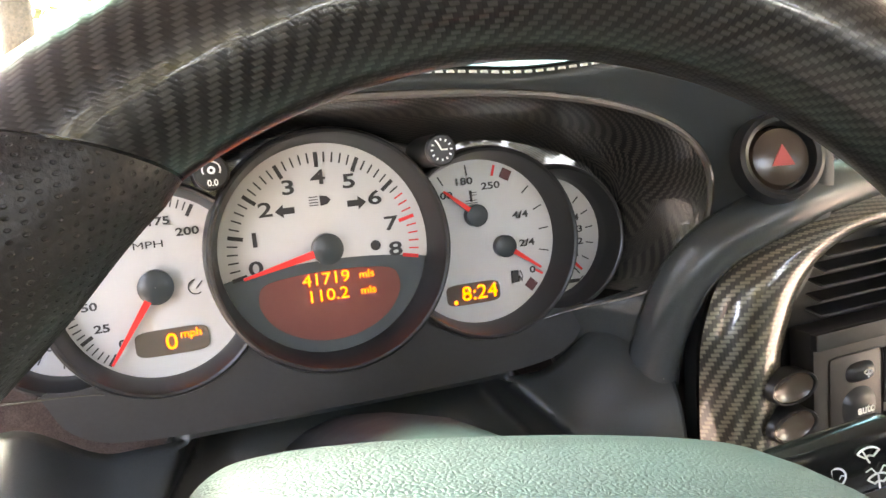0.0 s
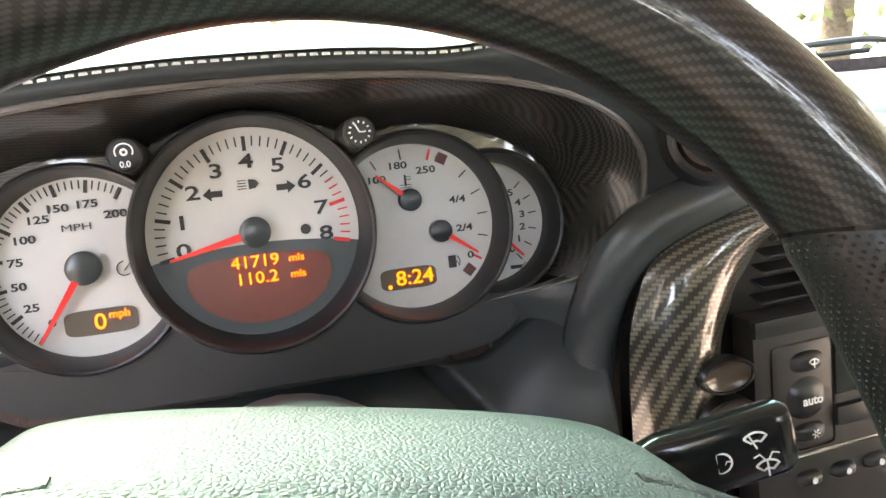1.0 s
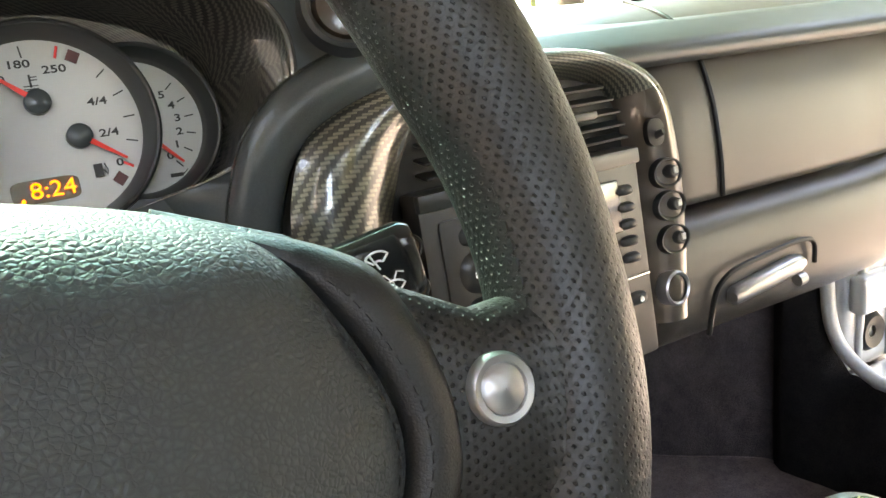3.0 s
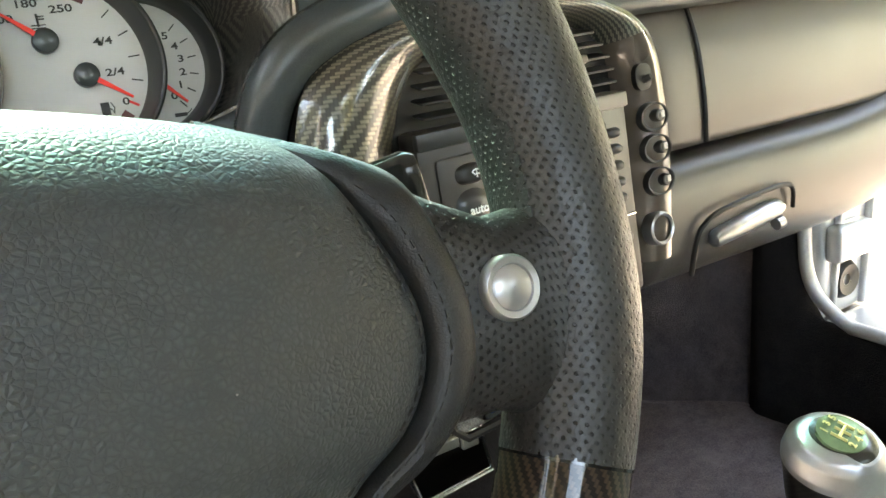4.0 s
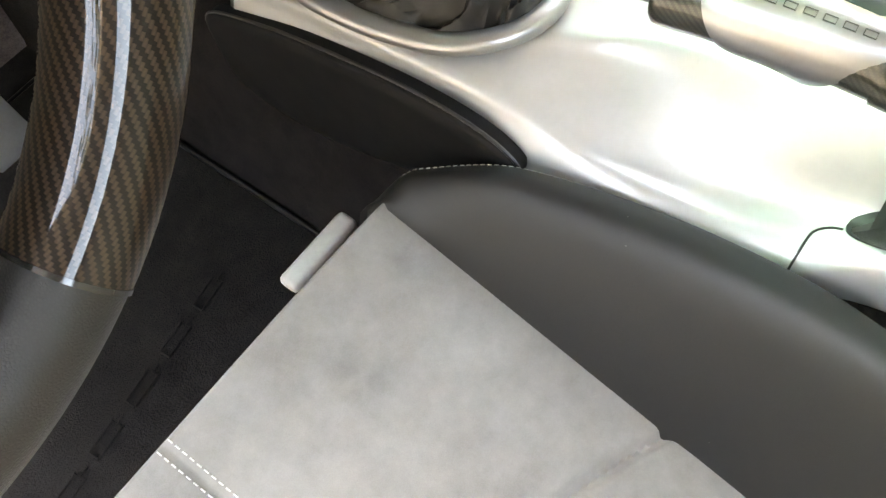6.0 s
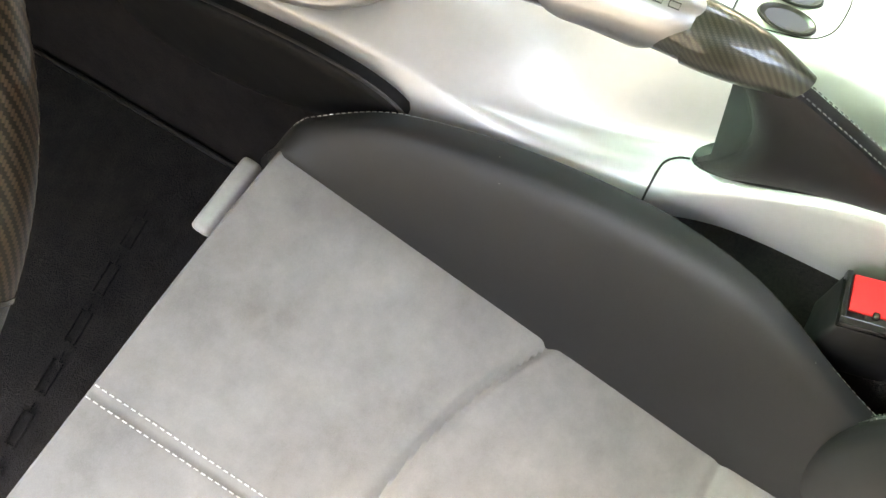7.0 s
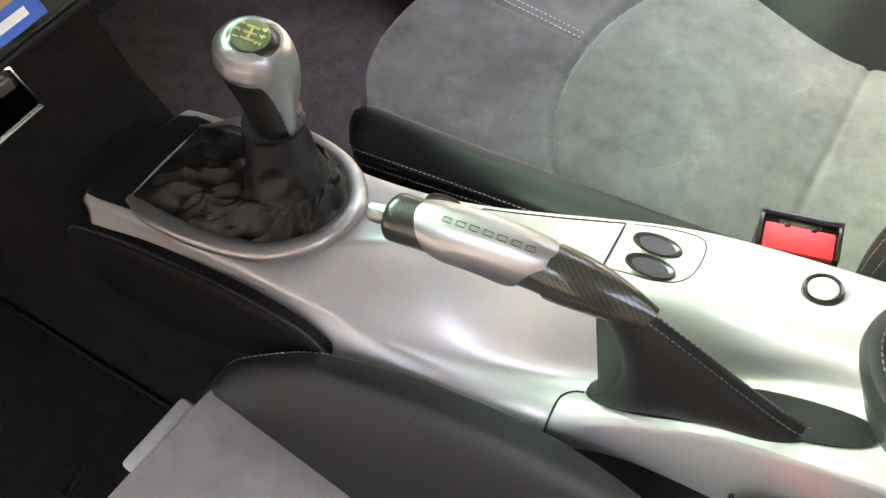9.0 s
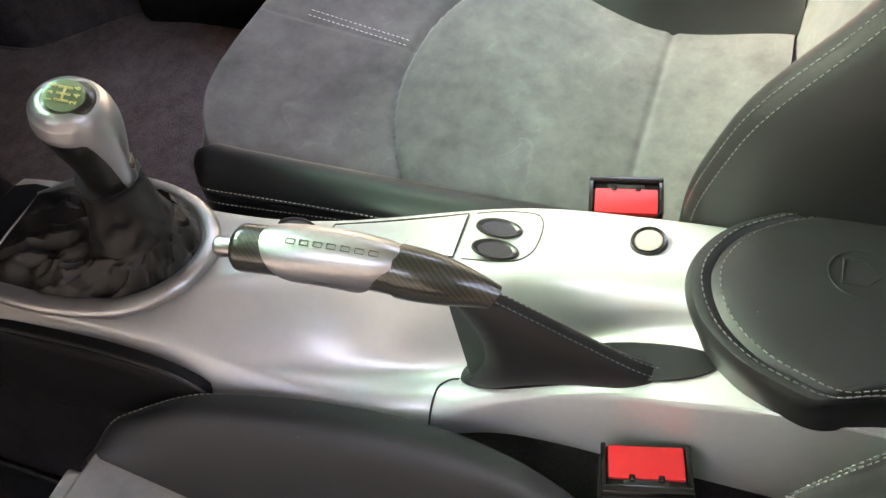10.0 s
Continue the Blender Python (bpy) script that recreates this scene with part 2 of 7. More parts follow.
M_LCDRED = plain("display_red", (0.17, 0.055, 0.045), 0.22, vary=0.15, scale=25, bump=0)
M_TACHLOW = plain("tach_lower", (0.05, 0.062, 0.064), 0.35, vary=0.1, scale=25, bump=0)
M_GLOWO = glow("display_digits", (1.0, 0.19, 0.008), 0.1)
M_HAZARD = plain("hazard_red", (0.38, 0.045, 0.035), 0.5, vary=0.1, bump=0)
M_WHITE = plain("print_white", (0.75, 0.75, 0.73), 0.5, vary=0.05, bump=0)
M_THREAD = plain("white_thread", (0.55, 0.55, 0.53), 0.7, vary=0.15, scale=900)
M_THREADG = plain("grey_thread", (0.11, 0.11, 0.105), 0.7, vary=0.2, scale=900)
M_THREADM = plain("mid_thread", (0.3, 0.3, 0.29), 0.7, vary=0.15, scale=900)
M_THREADB = plain("dark_thread", (0.012, 0.012, 0.012), 0.7, vary=0.2, scale=900)
M_SILVER = plain("silver_paint", (0.45, 0.45, 0.44), 0.42, 0.38, vary=0.04, scale=120, bump=0, coat=0.45, coat_rough=0.06)
M_SILVERM = plain("silver_matt", (0.36, 0.36, 0.36), 0.36, 0.85, vary=0.04, scale=500, bump=0.02)
M_ALU = plain("brushed_aluminium", (0.36, 0.36, 0.36), 0.38, 1.0, vary=0.06, scale=300, bump=0.03)
M_CHROME = plain("chrome", (0.72, 0.72, 0.72), 0.12, 1.0, vary=0.03, scale=60, bump=0)
M_GOLD = plain("gold_pattern", (0.6, 0.55, 0.24), 0.35, 0.6, vary=0.2, scale=300, bump=0)
M_BRONZE = plain("lock_bronze", (0.4, 0.36, 0.28), 0.35, 0.9, vary=0.12, scale=400, bump=0.05)
M_GREEN = plain("green_field", (0.16, 0.24, 0.14), 0.25, 0.5, vary=0.2, scale=200, bump=0)
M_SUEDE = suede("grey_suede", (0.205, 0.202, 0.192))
# Scuffed like worn suede; base also darkened to offset strong passenger-side light.
M_SUEDE_W = suede("worn_dimmed_suede", (0.12, 0.118, 0.112), 0.32)
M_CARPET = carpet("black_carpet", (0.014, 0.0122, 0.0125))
# Footwell and firewall carpet: door-side light put into a paler base colour.
M_CARPETP = carpet("footwell_carpet_lit", (0.15, 0.118, 0.115))
M_CARPETF = carpet("firewall_carpet_lit", (0.075, 0.061, 0.062))
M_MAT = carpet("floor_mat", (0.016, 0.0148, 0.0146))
M_BUCKLE = plain("buckle_red", (0.75, 0.025, 0.03), 0.38, vary=0.04, scale=200, bump=0.03)
M_GLOSSB = plain("gloss_black", (0.01, 0.01, 0.01), 0.14, vary=0.1, bump=0)
M_MIRROR = plain("mirror_black", (0.55, 0.55, 0.55), 0.06, 1.0, vary=0.05, bump=0)
# Right leg of the carbon frame: brown base stands in for a warm reflection.
M_LEG = plain("frame_leg_warm_reflection", (0.075, 0.056, 0.044), 0.3, 0.2, vary=0.2, scale=90, bump=0.02, coat=0.8)
# Pale highlight along the binnacle's edge, painted as a grey base.
M_LIP = plain("lip_highlight", (0.13, 0.12, 0.11), 0.22, 0.3, vary=0.1, bump=0, coat=1.0)
M_SMOKE = plain("smoked_button", (0.05, 0.034, 0.025), 0.2, vary=0.2, bump=0)
M_GRAN = plain("speckled_grey", (0.17, 0.17, 0.16), 0.85, vary=0.85, scale=900, bump=0.6, dist=0.001)
M_BLUE = plain("blue_label", (0.03, 0.12, 0.45), 0.35, vary=0.1, bump=0)
M_AMBER = plain("amber_lcd", (0.38, 0.24, 0.1), 0.3, vary=0.1, bump=0)
M_HEAD = plain("roof_lining", (0.22, 0.21, 0.2), 0.9, vary=0.08, scale=300)
M_BODY = plain("body_silver", (0.38, 0.38, 0.38), 0.3, 0.4, vary=0.03, coat=1.0)
M_GREY = plain("light_grey_plastic", (0.35, 0.34, 0.33), 0.35, vary=0.1, scale=200)
M_GLASS = pane_glass("windscreen_tint", (0.80, 0.96, 0.94))
M_BAND = pane_glass("windscreen_shade_band", (0.32, 0.84, 0.81))
M_WALL = plain("blocking_wall", (0.3, 0.28, 0.25), 0.9, vary=0.3, scale=12, bump=0.4, dist=0.004)
M_BARK = plain("bark", (0.1, 0.07, 0.05), 0.9, vary=0.5, scale=30, bump=0.8, dist=0.02)
M_LEAF = plain("leaf", (0.11, 0.12, 0.04), 0.6, vary=0.5, scale=3, bump=0)
M_GROUND = plain("gravel", (0.36, 0.32, 0.27), 0.95, vary=0.35, scale=60, bump=0.5, dist=0.01)


# ---- mesh helpers ----
WORLD_OF = {}


def thing(name, at, label, category, group="", kind=""):
    """An Empty at the thing's base, which carries its tags."""
    ob = new(name)
    ob.empty_display_size = 0.02
    ob.location = at
    WORLD_OF[ob.name] = Matrix.Translation(at)
    return tagged(ob, label, category, group, kind)


def finish(bm, mat, name, angle=38):
    me = bpy.data.meshes.new(name)
    bmesh.ops.recalc_face_normals(bm, faces=bm.faces)
    bm.to_mesh(me)
    bm.free()
    me.materials.append(mat)
    for p in me.polygons:
        p.use_smooth = True
    me.set_sharp_from_angle(angle=radians(angle))
    return me


def part(name, bm, mat, parent=None, label="", angle=38):
    me = bm if isinstance(bm, bpy.types.Mesh) else finish(bm, mat, name, angle)
    ob = new(name, me)
    if parent is not None:
        ob.parent = parent
        ob.matrix_parent_inverse = WORLD_OF.get(parent.name, Matrix.Identity(4)).inverted()
    if label:
        ob["label"] = label
    return ob


def V(*a):
    return Vector(a)


def loft(rings, close=True, cap=True, bm=None, mat4=None):
    """Joins rings of equal length into a skin, with metric coordinates on it."""
    bm = bm or bmesh.new()
    uv = bm.loops.layers.uv.verify()
    rows = []
    for r in rings:
        rows.append([bm.verts.new(mat4 @ Vector(p) if mat4 else p) for p in r])
    n = len(rings[0])
    us = [[0.0] for _ in rings]
    for a, r in enumerate(rings):
        for k in range(1, n + 1):
            us[a].append(us[a][-1] + (Vector(r[k % n]) - Vector(r[k - 1])).length)
    mid = n // 2
    vs = [0.0]
    for a in range(1, len(rings)):
        d = (sum(((Vector(rings[a][k]) - Vector(rings[a - 1][k])).length for k in range(n))) / n)
        vs.append(vs[-1] + d)
    wide = max(u[-1] for u in us)
    for a in range(len(rings) - 1):
        for k in range(n if close else n - 1):
            k2 = (k + 1) % n
            try:
                f = bm.faces.new((rows[a][k], rows[a][k2], rows[a + 1][k2], rows[a + 1][k]))
            except ValueError:
                continue
            for loop, (aa, kk) in zip(f.loops, ((a, k), (a, k + 1), (a + 1, k + 1), (a + 1, k))):
                loop[uv].uv = (us[aa][kk] - us[aa][mid], vs[aa])
    if cap and close:
        for row in (rows[0], rows[-1]):
            try:
                bm.faces.new(row)
            except ValueError:
                pass
    return bm


def sweep(pts, rad, seg=12, cap=True, bm=None, flat=1.0, up=None, mat4=None):
    """A round or oval bar along points; rad is one radius or one a point."""
    pts = [Vector(p) for p in pts]
    rad = rad if isinstance(rad, (list, tuple)) else [rad] * len(pts)
    rings, side = [], None
    for k, p in enumerate(pts):
        t = (pts[min(k + 1, len(pts) - 1)] - pts[max(k - 1, 0)]).normalized()
        if side is None:
            ref = Vector(up) if up else (V(0, 0, 1) if abs(t.z) < 0.9 else V(1, 0, 0))
            side = t.cross(ref).normalized()
        else:
            side = (side - t * side.dot(t)).normalized()
        nrm = side.cross(t)
        rings.append([p + rad[k] * (math.cos(a) * side + flat * math.sin(a) * nrm) for a in (2 * math.pi * q / seg for q in range(seg))])
    return loft(rings, True, cap, bm, mat4)


def spline(pts, n):
    """Catmull-Rom through points, n steps a span."""
    p = [Vector(q) for q in pts]
    p = [2 * p[0] - p[1]] + p + [2 * p[-1] - p[-2]]
    out = []
    for k in range(1, len(p) - 2):
        for s in range(n):
            t = s / n
            a, b, c, d = p[k - 1], p[k], p[k + 1], p[k + 2]
            out.append(0.5 * ((2 * b) + (c - a) * t + (2 * a - 5 * b + 4 * c - d) * t * t + (3 * b - a - 3 * c + d) * t ** 3))
    out.append(p[-2])
    return out


def closed_spline(pts, n):
    p = [Vector(q) for q in pts]
    out = []
    m = len(p)
    for k in range(m):
        a, b, c, d = p[(k - 1) % m], p[k], p[(k + 1) % m], p[(k + 2) % m]
        for s in range(n):
            t = s / n
            out.append(0.5 * ((2 * b) + (c - a) * t + (2 * a - 5 * b + 4 * c - d) * t * t + (3 * b - a - 3 * c + d) * t ** 3))
    return out


def sheet(f, nu, nv, bm=None, mat4=None):
    """A skin from f(u, v), u and v from 0 to 1."""
    rings = [[f(k / (nu - 1), a / (nv - 1)) for k in range(nu)] for a in range(nv)]
    return loft(rings, False, False, bm, mat4)


def thick(ob, t, off=-1.0):
    m = ob.modifiers.new("thickness", "SOLIDIFY")
    m.thickness, m.offset = t, off
    return ob


def box(x0, x1, y0, y1, z0, z1, bev=0.003, seg=2, mat4=None, bm=None):
    own = bmesh.new()
    bmesh.ops.create_cube(own, size=1.0)
    for v in own.verts:
        v.co = V((x0 + x1) / 2 + v.co.x * (x1 - x0), (y0 + y1) / 2 + v.co.y * (y1 - y0), (z0 + z1) / 2 + v.co.z * (z1 - z0))
    if bev:
        bmesh.ops.bevel(own, geom=own.edges[:], offset=bev, segments=seg, profile=0.6, affect="EDGES")
    if mat4:
        own.transform(mat4)
    return own


def lathe(profile, seg=40, a0=0.0, a1=360.0, mat4=None, keep=None, bm=None):
    """Turns a profile of (radius, depth) round the y axis of a local frame (x, depth, z)."""
    full = abs(a1 - a0) >= 359.9
    n = seg if full else seg + 1
    rings = []
    for k in range(n):
        a = radians(a0 + (a1 - a0) * k / seg)
        rings.append([V(r * math.cos(a), d, r * math.sin(a)) for r, d in profile])
    bm = bm or bmesh.new()
    vs = [[bm.verts.new(mat4 @ p if mat4 else p) for p in r] for r in rings]
    uv = bm.loops.layers.uv.verify()
    for k in range(n if full else n - 1):
        if keep and not keep(radians(a0 + (a1 - a0) * (k + 0.5) / seg)):
            continue
        q = (k + 1) % n
        for j in range(len(profile) - 1):
            f = bm.faces.new((vs[k][j], vs[k][j + 1], vs[q][j + 1], vs[q][j]))
            for loop, (kk, jj) in zip(f.loops, ((k, j), (k, j + 1), (k + 1, j + 1), (k + 1, j))):
                loop[uv].uv = (kk * 2 * math.pi * 0.05 / seg, profile[jj][0])
    bmesh.ops.delete(bm, geom=[v for v in bm.verts if not v.link_faces], context="VERTS")
    return bm


def plate(outline, d0, d1, mat4=None, bev=0.0, bm=None):
    """A flat piece with the outline (x, z), from depth d0 to d1."""
    own = bm or bmesh.new()
    a = [own.verts.new(V(x, d0, z)) for x, z in outline]
    b = [own.verts.new(V(x, d1, z)) for x, z in outline]
    own.faces.new(a)
    own.faces.new(list(reversed(b)))
    n = len(outline)
    for k in range(n):
        own.faces.new((a[k], b[k], b[(k + 1) % n], a[(k + 1) % n]))
    if mat4:
        for v in a + b:
            v.co = mat4 @ v.co
    return own


def oval(cx, cz, rx, rz, n=28, power=2.0, turn=0.0):
    out = []
    for k in range(n):
        a = 2 * math.pi * k / n
        c, s = math.cos(a), math.sin(a)
        x = rx * math.copysign(abs(c) ** (2 / power), c)
        z = rz * math.copysign(abs(s) ** (2 / power), s)
        out.append((cx + x * math.cos(turn) - z * math.sin(turn), cz + x * math.sin(turn) + z * math.cos(turn)))
    return out


def dome(outline, depth, rise, mat4, steps=5, base=0.0, inset=1.0):
    """A cushion-like cap over an outline (x, z): the rim at depth, the middle raised towards the viewer by rise."""
    cx = sum(p[0] for p in outline) / len(outline)
    cz = sum(p[1] for p in outline) / len(outline)
    rings = [[V(x, depth + base, z) for x, z in outline]]
    for k in range(steps + 1):
        s = 1 - (k / steps) * inset
        h = rise * math.sqrt(max(0.0, 1 - s * s)) if inset == 1.0 else rise * (k / steps)
        s = max(s, 0.02)
        rings.append([V(cx + (x - cx) * s, depth - h, cz + (z - cz) * s) for x, z in outline])
    return loft(rings, True, True, None, mat4)


def glyphs(text, size, mat4, bold=0.0, align="CENTER", thick_by=0.0003):
    """Letters of the built-in font as one mesh, laid in the local x-z plane that faces -y."""
    cu = bpy.data.curves.new("letters", "FONT")
    cu.body, cu.size, cu.offset, cu.extrude = text, size, bold, thick_by / 2
    cu.align_x, cu.align_y = align, "CENTER"
    cu.resolution_u = 3
    ob = bpy.data.objects.new("letters", cu)
    scene.collection.objects.link(ob)
    dg = bpy.context.evaluated_depsgraph_get()
    me = bpy.data.meshes.new_from_object(ob.evaluated_get(dg))
    bpy.data.objects.remove(ob)
    bpy.data.curves.remove(cu)
    bm = bmesh.new()
    bm.from_mesh(me)
    bpy.data.meshes.remove(me)
    bmesh.ops.remove_doubles(bm, verts=bm.verts[:], dist=1e-6)
    bm.transform(mat4 @ pose(0, 0, 0, 90, 0, 0))
    return bm


def merged(*bms):
    """Several pieces as one mesh."""
    out = bmesh.new()
    for b in bms:
        me = bpy.data.meshes.new("tmp")
        b.to_mesh(me)
        b.free()
        out.from_mesh(me)
        bpy.data.meshes.remove(me)
    return out


def stitches(path, normal, length=0.003, gap=0.0016, r=0.00045):
    """A row of short thread lengths along a path."""
    bm = bmesh.new()
    pts = [Vector(p) for p in path]
    acc, on, start = 0.0, True, pts[0]
    cur = pts[0]
    nrm = Vector(normal)
    k = 1
    while k < len(pts):
        need = (length if on else gap) - acc
        seg = pts[k] - cur
        if seg.length < need:
            acc += seg.length
            cur = pts[k]
            k += 1
            continue
        cur = cur + seg.normalized() * need
        acc = 0.0
        if on:
            t = (cur - start)
            if t.length > 1e-6:
                s = t.cross(nrm).normalized() * r
                lift = nrm * r * 1.3
                a = [bm.verts.new(q) for q in (start - s, start + s, cur + s, cur - s)]
                m = (start + cur) / 2
                b = [bm.verts.new(q) for q in (start + t * 0.2 - s * 0.6 + lift, start + t * 0.2 + s * 0.6 + lift, cur - t * 0.2 + s * 0.6 + lift, cur - t * 0.2 - s * 0.6 + lift)]
                bm.faces.new(b)
                for q in range(4):
                    bm.faces.new((a[q], a[(q + 1) % 4], b[(q + 1) % 4], b[q]))
        on = not on
        start = cur
    return bm


def smooth(a, b, x):
    t = min(1.0, max(0.0, (x - a) / (b - a)))
    return t * t * (3 - 2 * t)


# ---- dashboard: instrument cluster ----
TILT = radians(10)
CM = Matrix(((1, 0, 0, 0), (0, math.cos(TILT), math.sin(TILT), 0), (0, -math.sin(TILT), math.cos(TILT), 0.8), (0, 0, 0, 1)))


def polar(cx, cz, r, deg):
    return cx + r * math.cos(radians(deg)), cz + r * math.sin(radians(deg))


def tick_bm(cx, cz, degs, r0, r1, w, d=-0.0006):
    bm = bmesh.new()
    for a in degs:
        c, s = math.cos(radians(a)), math.sin(radians(a))
        quad = [(cx + r * c - q * s, cz + r * s + q * c) for r, q in ((r0, -w / 2), (r1, -w / 2), (r1, w / 2), (r0, w / 2))]
        plate(quad, d, d + 0.0005, CM, bm=bm)
    return bm


def marks(parent, name, mat, cx, cz, degs, r0, r1, w, d=-0.0006):
    for a in degs:
        part(name, tick_bm(cx, cz, [a], r0, r1, w, d), mat, parent)


def numbers(parent, items, size, d=-0.0008, wide=1.3, bold=0.0):
    for it in items:
        part("number", label_bm([it], size, d, wide, bold), M_INK, parent)


def needle_bm(cx, cz, deg, r0, r1, w0, w1, d=-0.006):
    c, s = math.cos(radians(deg)), math.sin(radians(deg))
    quad = [(cx + r * c - q * s, cz + r * s + q * c) for r, q in ((r0, -w0 / 2), (r1, -w1 / 2), (r1, w1 / 2), (r0, w0 / 2))]
    return plate(quad, d - 0.0008, d + 0.0008, CM)


def label_bm(items, size, d=-0.0008, wide=1.3, bold=0.0):
    return merged(*[glyphs(s, size, CM @ Matrix.Translation((x, d, z)) @ Matrix.Diagonal((wide, 1, 1, 1)), bold * size) for s, x, z in items])


cluster = thing("instrument_cluster", (0, 0.0, 0.74), "five overlapping round white gauges in black bezels behind the steering wheel", "instrument cluster")
DISCS = [(0.0, 0.0, 0.0655), (-0.0895, -0.008, 0.0555), (0.0895, -0.008, 0.0555), (-0.134, -0.0115, 0.0435), (0.134, -0.0115, 0.0435)]


def gauge(name, cx, cz, face_r, front, over=(), label="", skip=None):
    """Bezel with its inner wall, and the white face under it. over: (x, z, r) of gauges that stand in front."""
    def keep(a):
        x, z = cx + (face_r + 0.006) * math.cos(a), cz + (face_r + 0.006) * math.sin(a)
        return all((x - ox) ** 2 + (z - oz) ** 2 > (orr - 0.003) ** 2 for ox, oz, orr in over)
    m = CM @ Matrix.Translation((cx, 0, cz))
    prof = [(face_r - 0.0005, 0.012), (face_r + 0.0002, 0.001), (face_r + 0.0008, -0.002), (face_r + 0.0032, -front + 0.003), (face_r + 0.0042, -front + 0.0006), (face_r + 0.0054, -front), (face_r + 0.0066, -front + 0.0008), (face_r + 0.0073, -front + 0.0035), (face_r + 0.0078, 0.018)]
    ob = part(name, lathe(prof, 128, mat4=m, keep=keep), M_SATIN, cluster, label)
    return ob


def face(parent, cx, cz, r, d, mat=None, outline=None):
    pts = outline or oval(cx, cz, r, r, 96)
    return part("face", plate(pts, d, d + 0.001, CM), mat or M_FACE, parent, "matt white dial face")


def hub(parent, cx, cz, r, d=-0.0075):
    return part("needle_hub", lathe([(0.0001, d), (r * 0.75, d), (r, d + 0.0012), (r, d + 0.0065)], 32, mat4=CM @ Matrix.Translation((cx, 0, cz))), M_HUBCAP, parent)


# rev counter
tach = gauge("rev_counter", 0, 0, 0.0572, 0.024, (), "large rev counter with a red needle at zero")
half = []
for k in range(61):
    a = 191.5 - 203 * k / 60
    half.append(polar(0, 0, 0.0573, a))
low = [(0.0573 * math.cos(radians(-11.5)) * (1 - 2 * k / 30), -0.0113 + 0.0052 * (1 - (1 - 2 * k / 30) ** 2)) for k in range(1, 30)]
face(tach, 0, 0, 0, 0.0, outline=half + low)
part("lower_panel", plate(oval(0, 0, 0.0572, 0.0572, 96), 0.0014, 0.002, CM), M_TACHLOW, tach, "dark teal lower half of the dial")
disp = [(-0.0345, -0.019), (-0.03, -0.0145), (-0.015, -0.0125), (0.0, -0.012), (0.015, -0.0125), (0.03, -0.0145), (0.0345, -0.019), (0.034, -0.027), (0.027, -0.036), (0.014, -0.0425), (0.0, -0.0445), (-0.014, -0.0425), (-0.027, -0.036), (-0.034, -0.027)]
disp = [(p.x * 1.12, -0.012 + (p.z + 0.012) * 1.18) for p in closed_spline([V(x, 0, z) for x, z in disp], 4)]
part("display", plate(disp, -0.0002, 0.001, CM), M_LCDRED, tach, "dull red trip display window")
part("odometer_readout", label_bm([("41719", -0.002, -0.0165), ("110.2", -0.002, -0.0255)], 0.0092, -0.0008, 1.15, 0.0), M_GLOWO, tach, "glowing orange digits 41719 and 110.2")
part("unit_letters", label_bm([("mls", 0.0205, -0.0168), ("mls", 0.0205, -0.0258)], 0.0058, -0.0008, 1.1, 0.0), M_GLOWO, tach, "glowing orange letters mls")
STEP = 25.5
marks(tach, "mark", M_INK, 0, 0, [192 - STEP * k for k in range(7)], 0.0445, 0.0525, 0.0021)
tagged(part("fine_scale", tick_bm(0, 0, [192 - STEP * (k + j / 5) for k in range(6) for j in range(1, 5)] + [192 - STEP * (6 + j / 5) for j in range(1, 2)], 0.047, 0.0525, 0.0008), M_INK, tach), kind="stuff")
marks(tach, "red_mark", M_RED, 0, 0, [192 - STEP * (6 + j / 5) for j in (2, 3, 4)] + [192 - STEP * (7 + j / 5) for j in range(1, 5)], 0.047, 0.0525, 0.0008)
marks(tach, "red_mark", M_RED, 0, 0, [192 - STEP * 7, 192 - STEP * 8], 0.0435, 0.0525, 0.002)
numbers(tach, [(str(k), *polar(0, 0.0, 0.0385 if k not in (0, 8) else 0.039, 192 - STEP * k + (4 if k == 8 else -3 if k == 0 else 0))) for k in range(9)], 0.0108, -0.0008, 1.5, 0.018)
part("needle", needle_bm(0, 0, 192.5, 0.008, 0.047, 0.0042, 0.0014), M_NEEDLE, tach, "red needle")
hub(tach, 0, 0, 0.0085)
arrow = [(-0.0055, 0.0), (-0.001, 0.0036), (-0.001, 0.0017), (0.005, 0.0017), (0.005, -0.0017), (-0.001, -0.0017), (-0.001, -0.0036)]
part("turn_arrow", plate([(x - 0.0195, z + 0.0228) for x, z in arrow], -0.0008, 0, CM), M_INK, tach)
part("turn_arrow", plate([(0.0195 - x, z + 0.0228) for x, z in reversed(arrow)], -0.0008, 0, CM), M_INK, tach)
lamp = [(-0.0002, 0.0262 - 0.0028), (0.0035, 0.0262 - 0.0022), (0.0055, 0.0262), (0.0035, 0.0262 + 0.0022), (-0.0002, 0.0262 + 0.0028)]
part("beam_symbol", merged(plate(lamp, -0.0008, 0, CM), *[plate([(-0.0062, z), (-0.0014, z), (-0.0014, z + 0.0005), (-0.0062, z + 0.0005)], -0.0008, 0, CM) for z in (0.0238, 0.0253, 0.0268, 0.0283)]), M_INK, tach)
part("sensor_dot", plate(oval(0.0275, -0.0018, 0.0028, 0.0028), -0.0007, 0, CM), M_INK, tach)

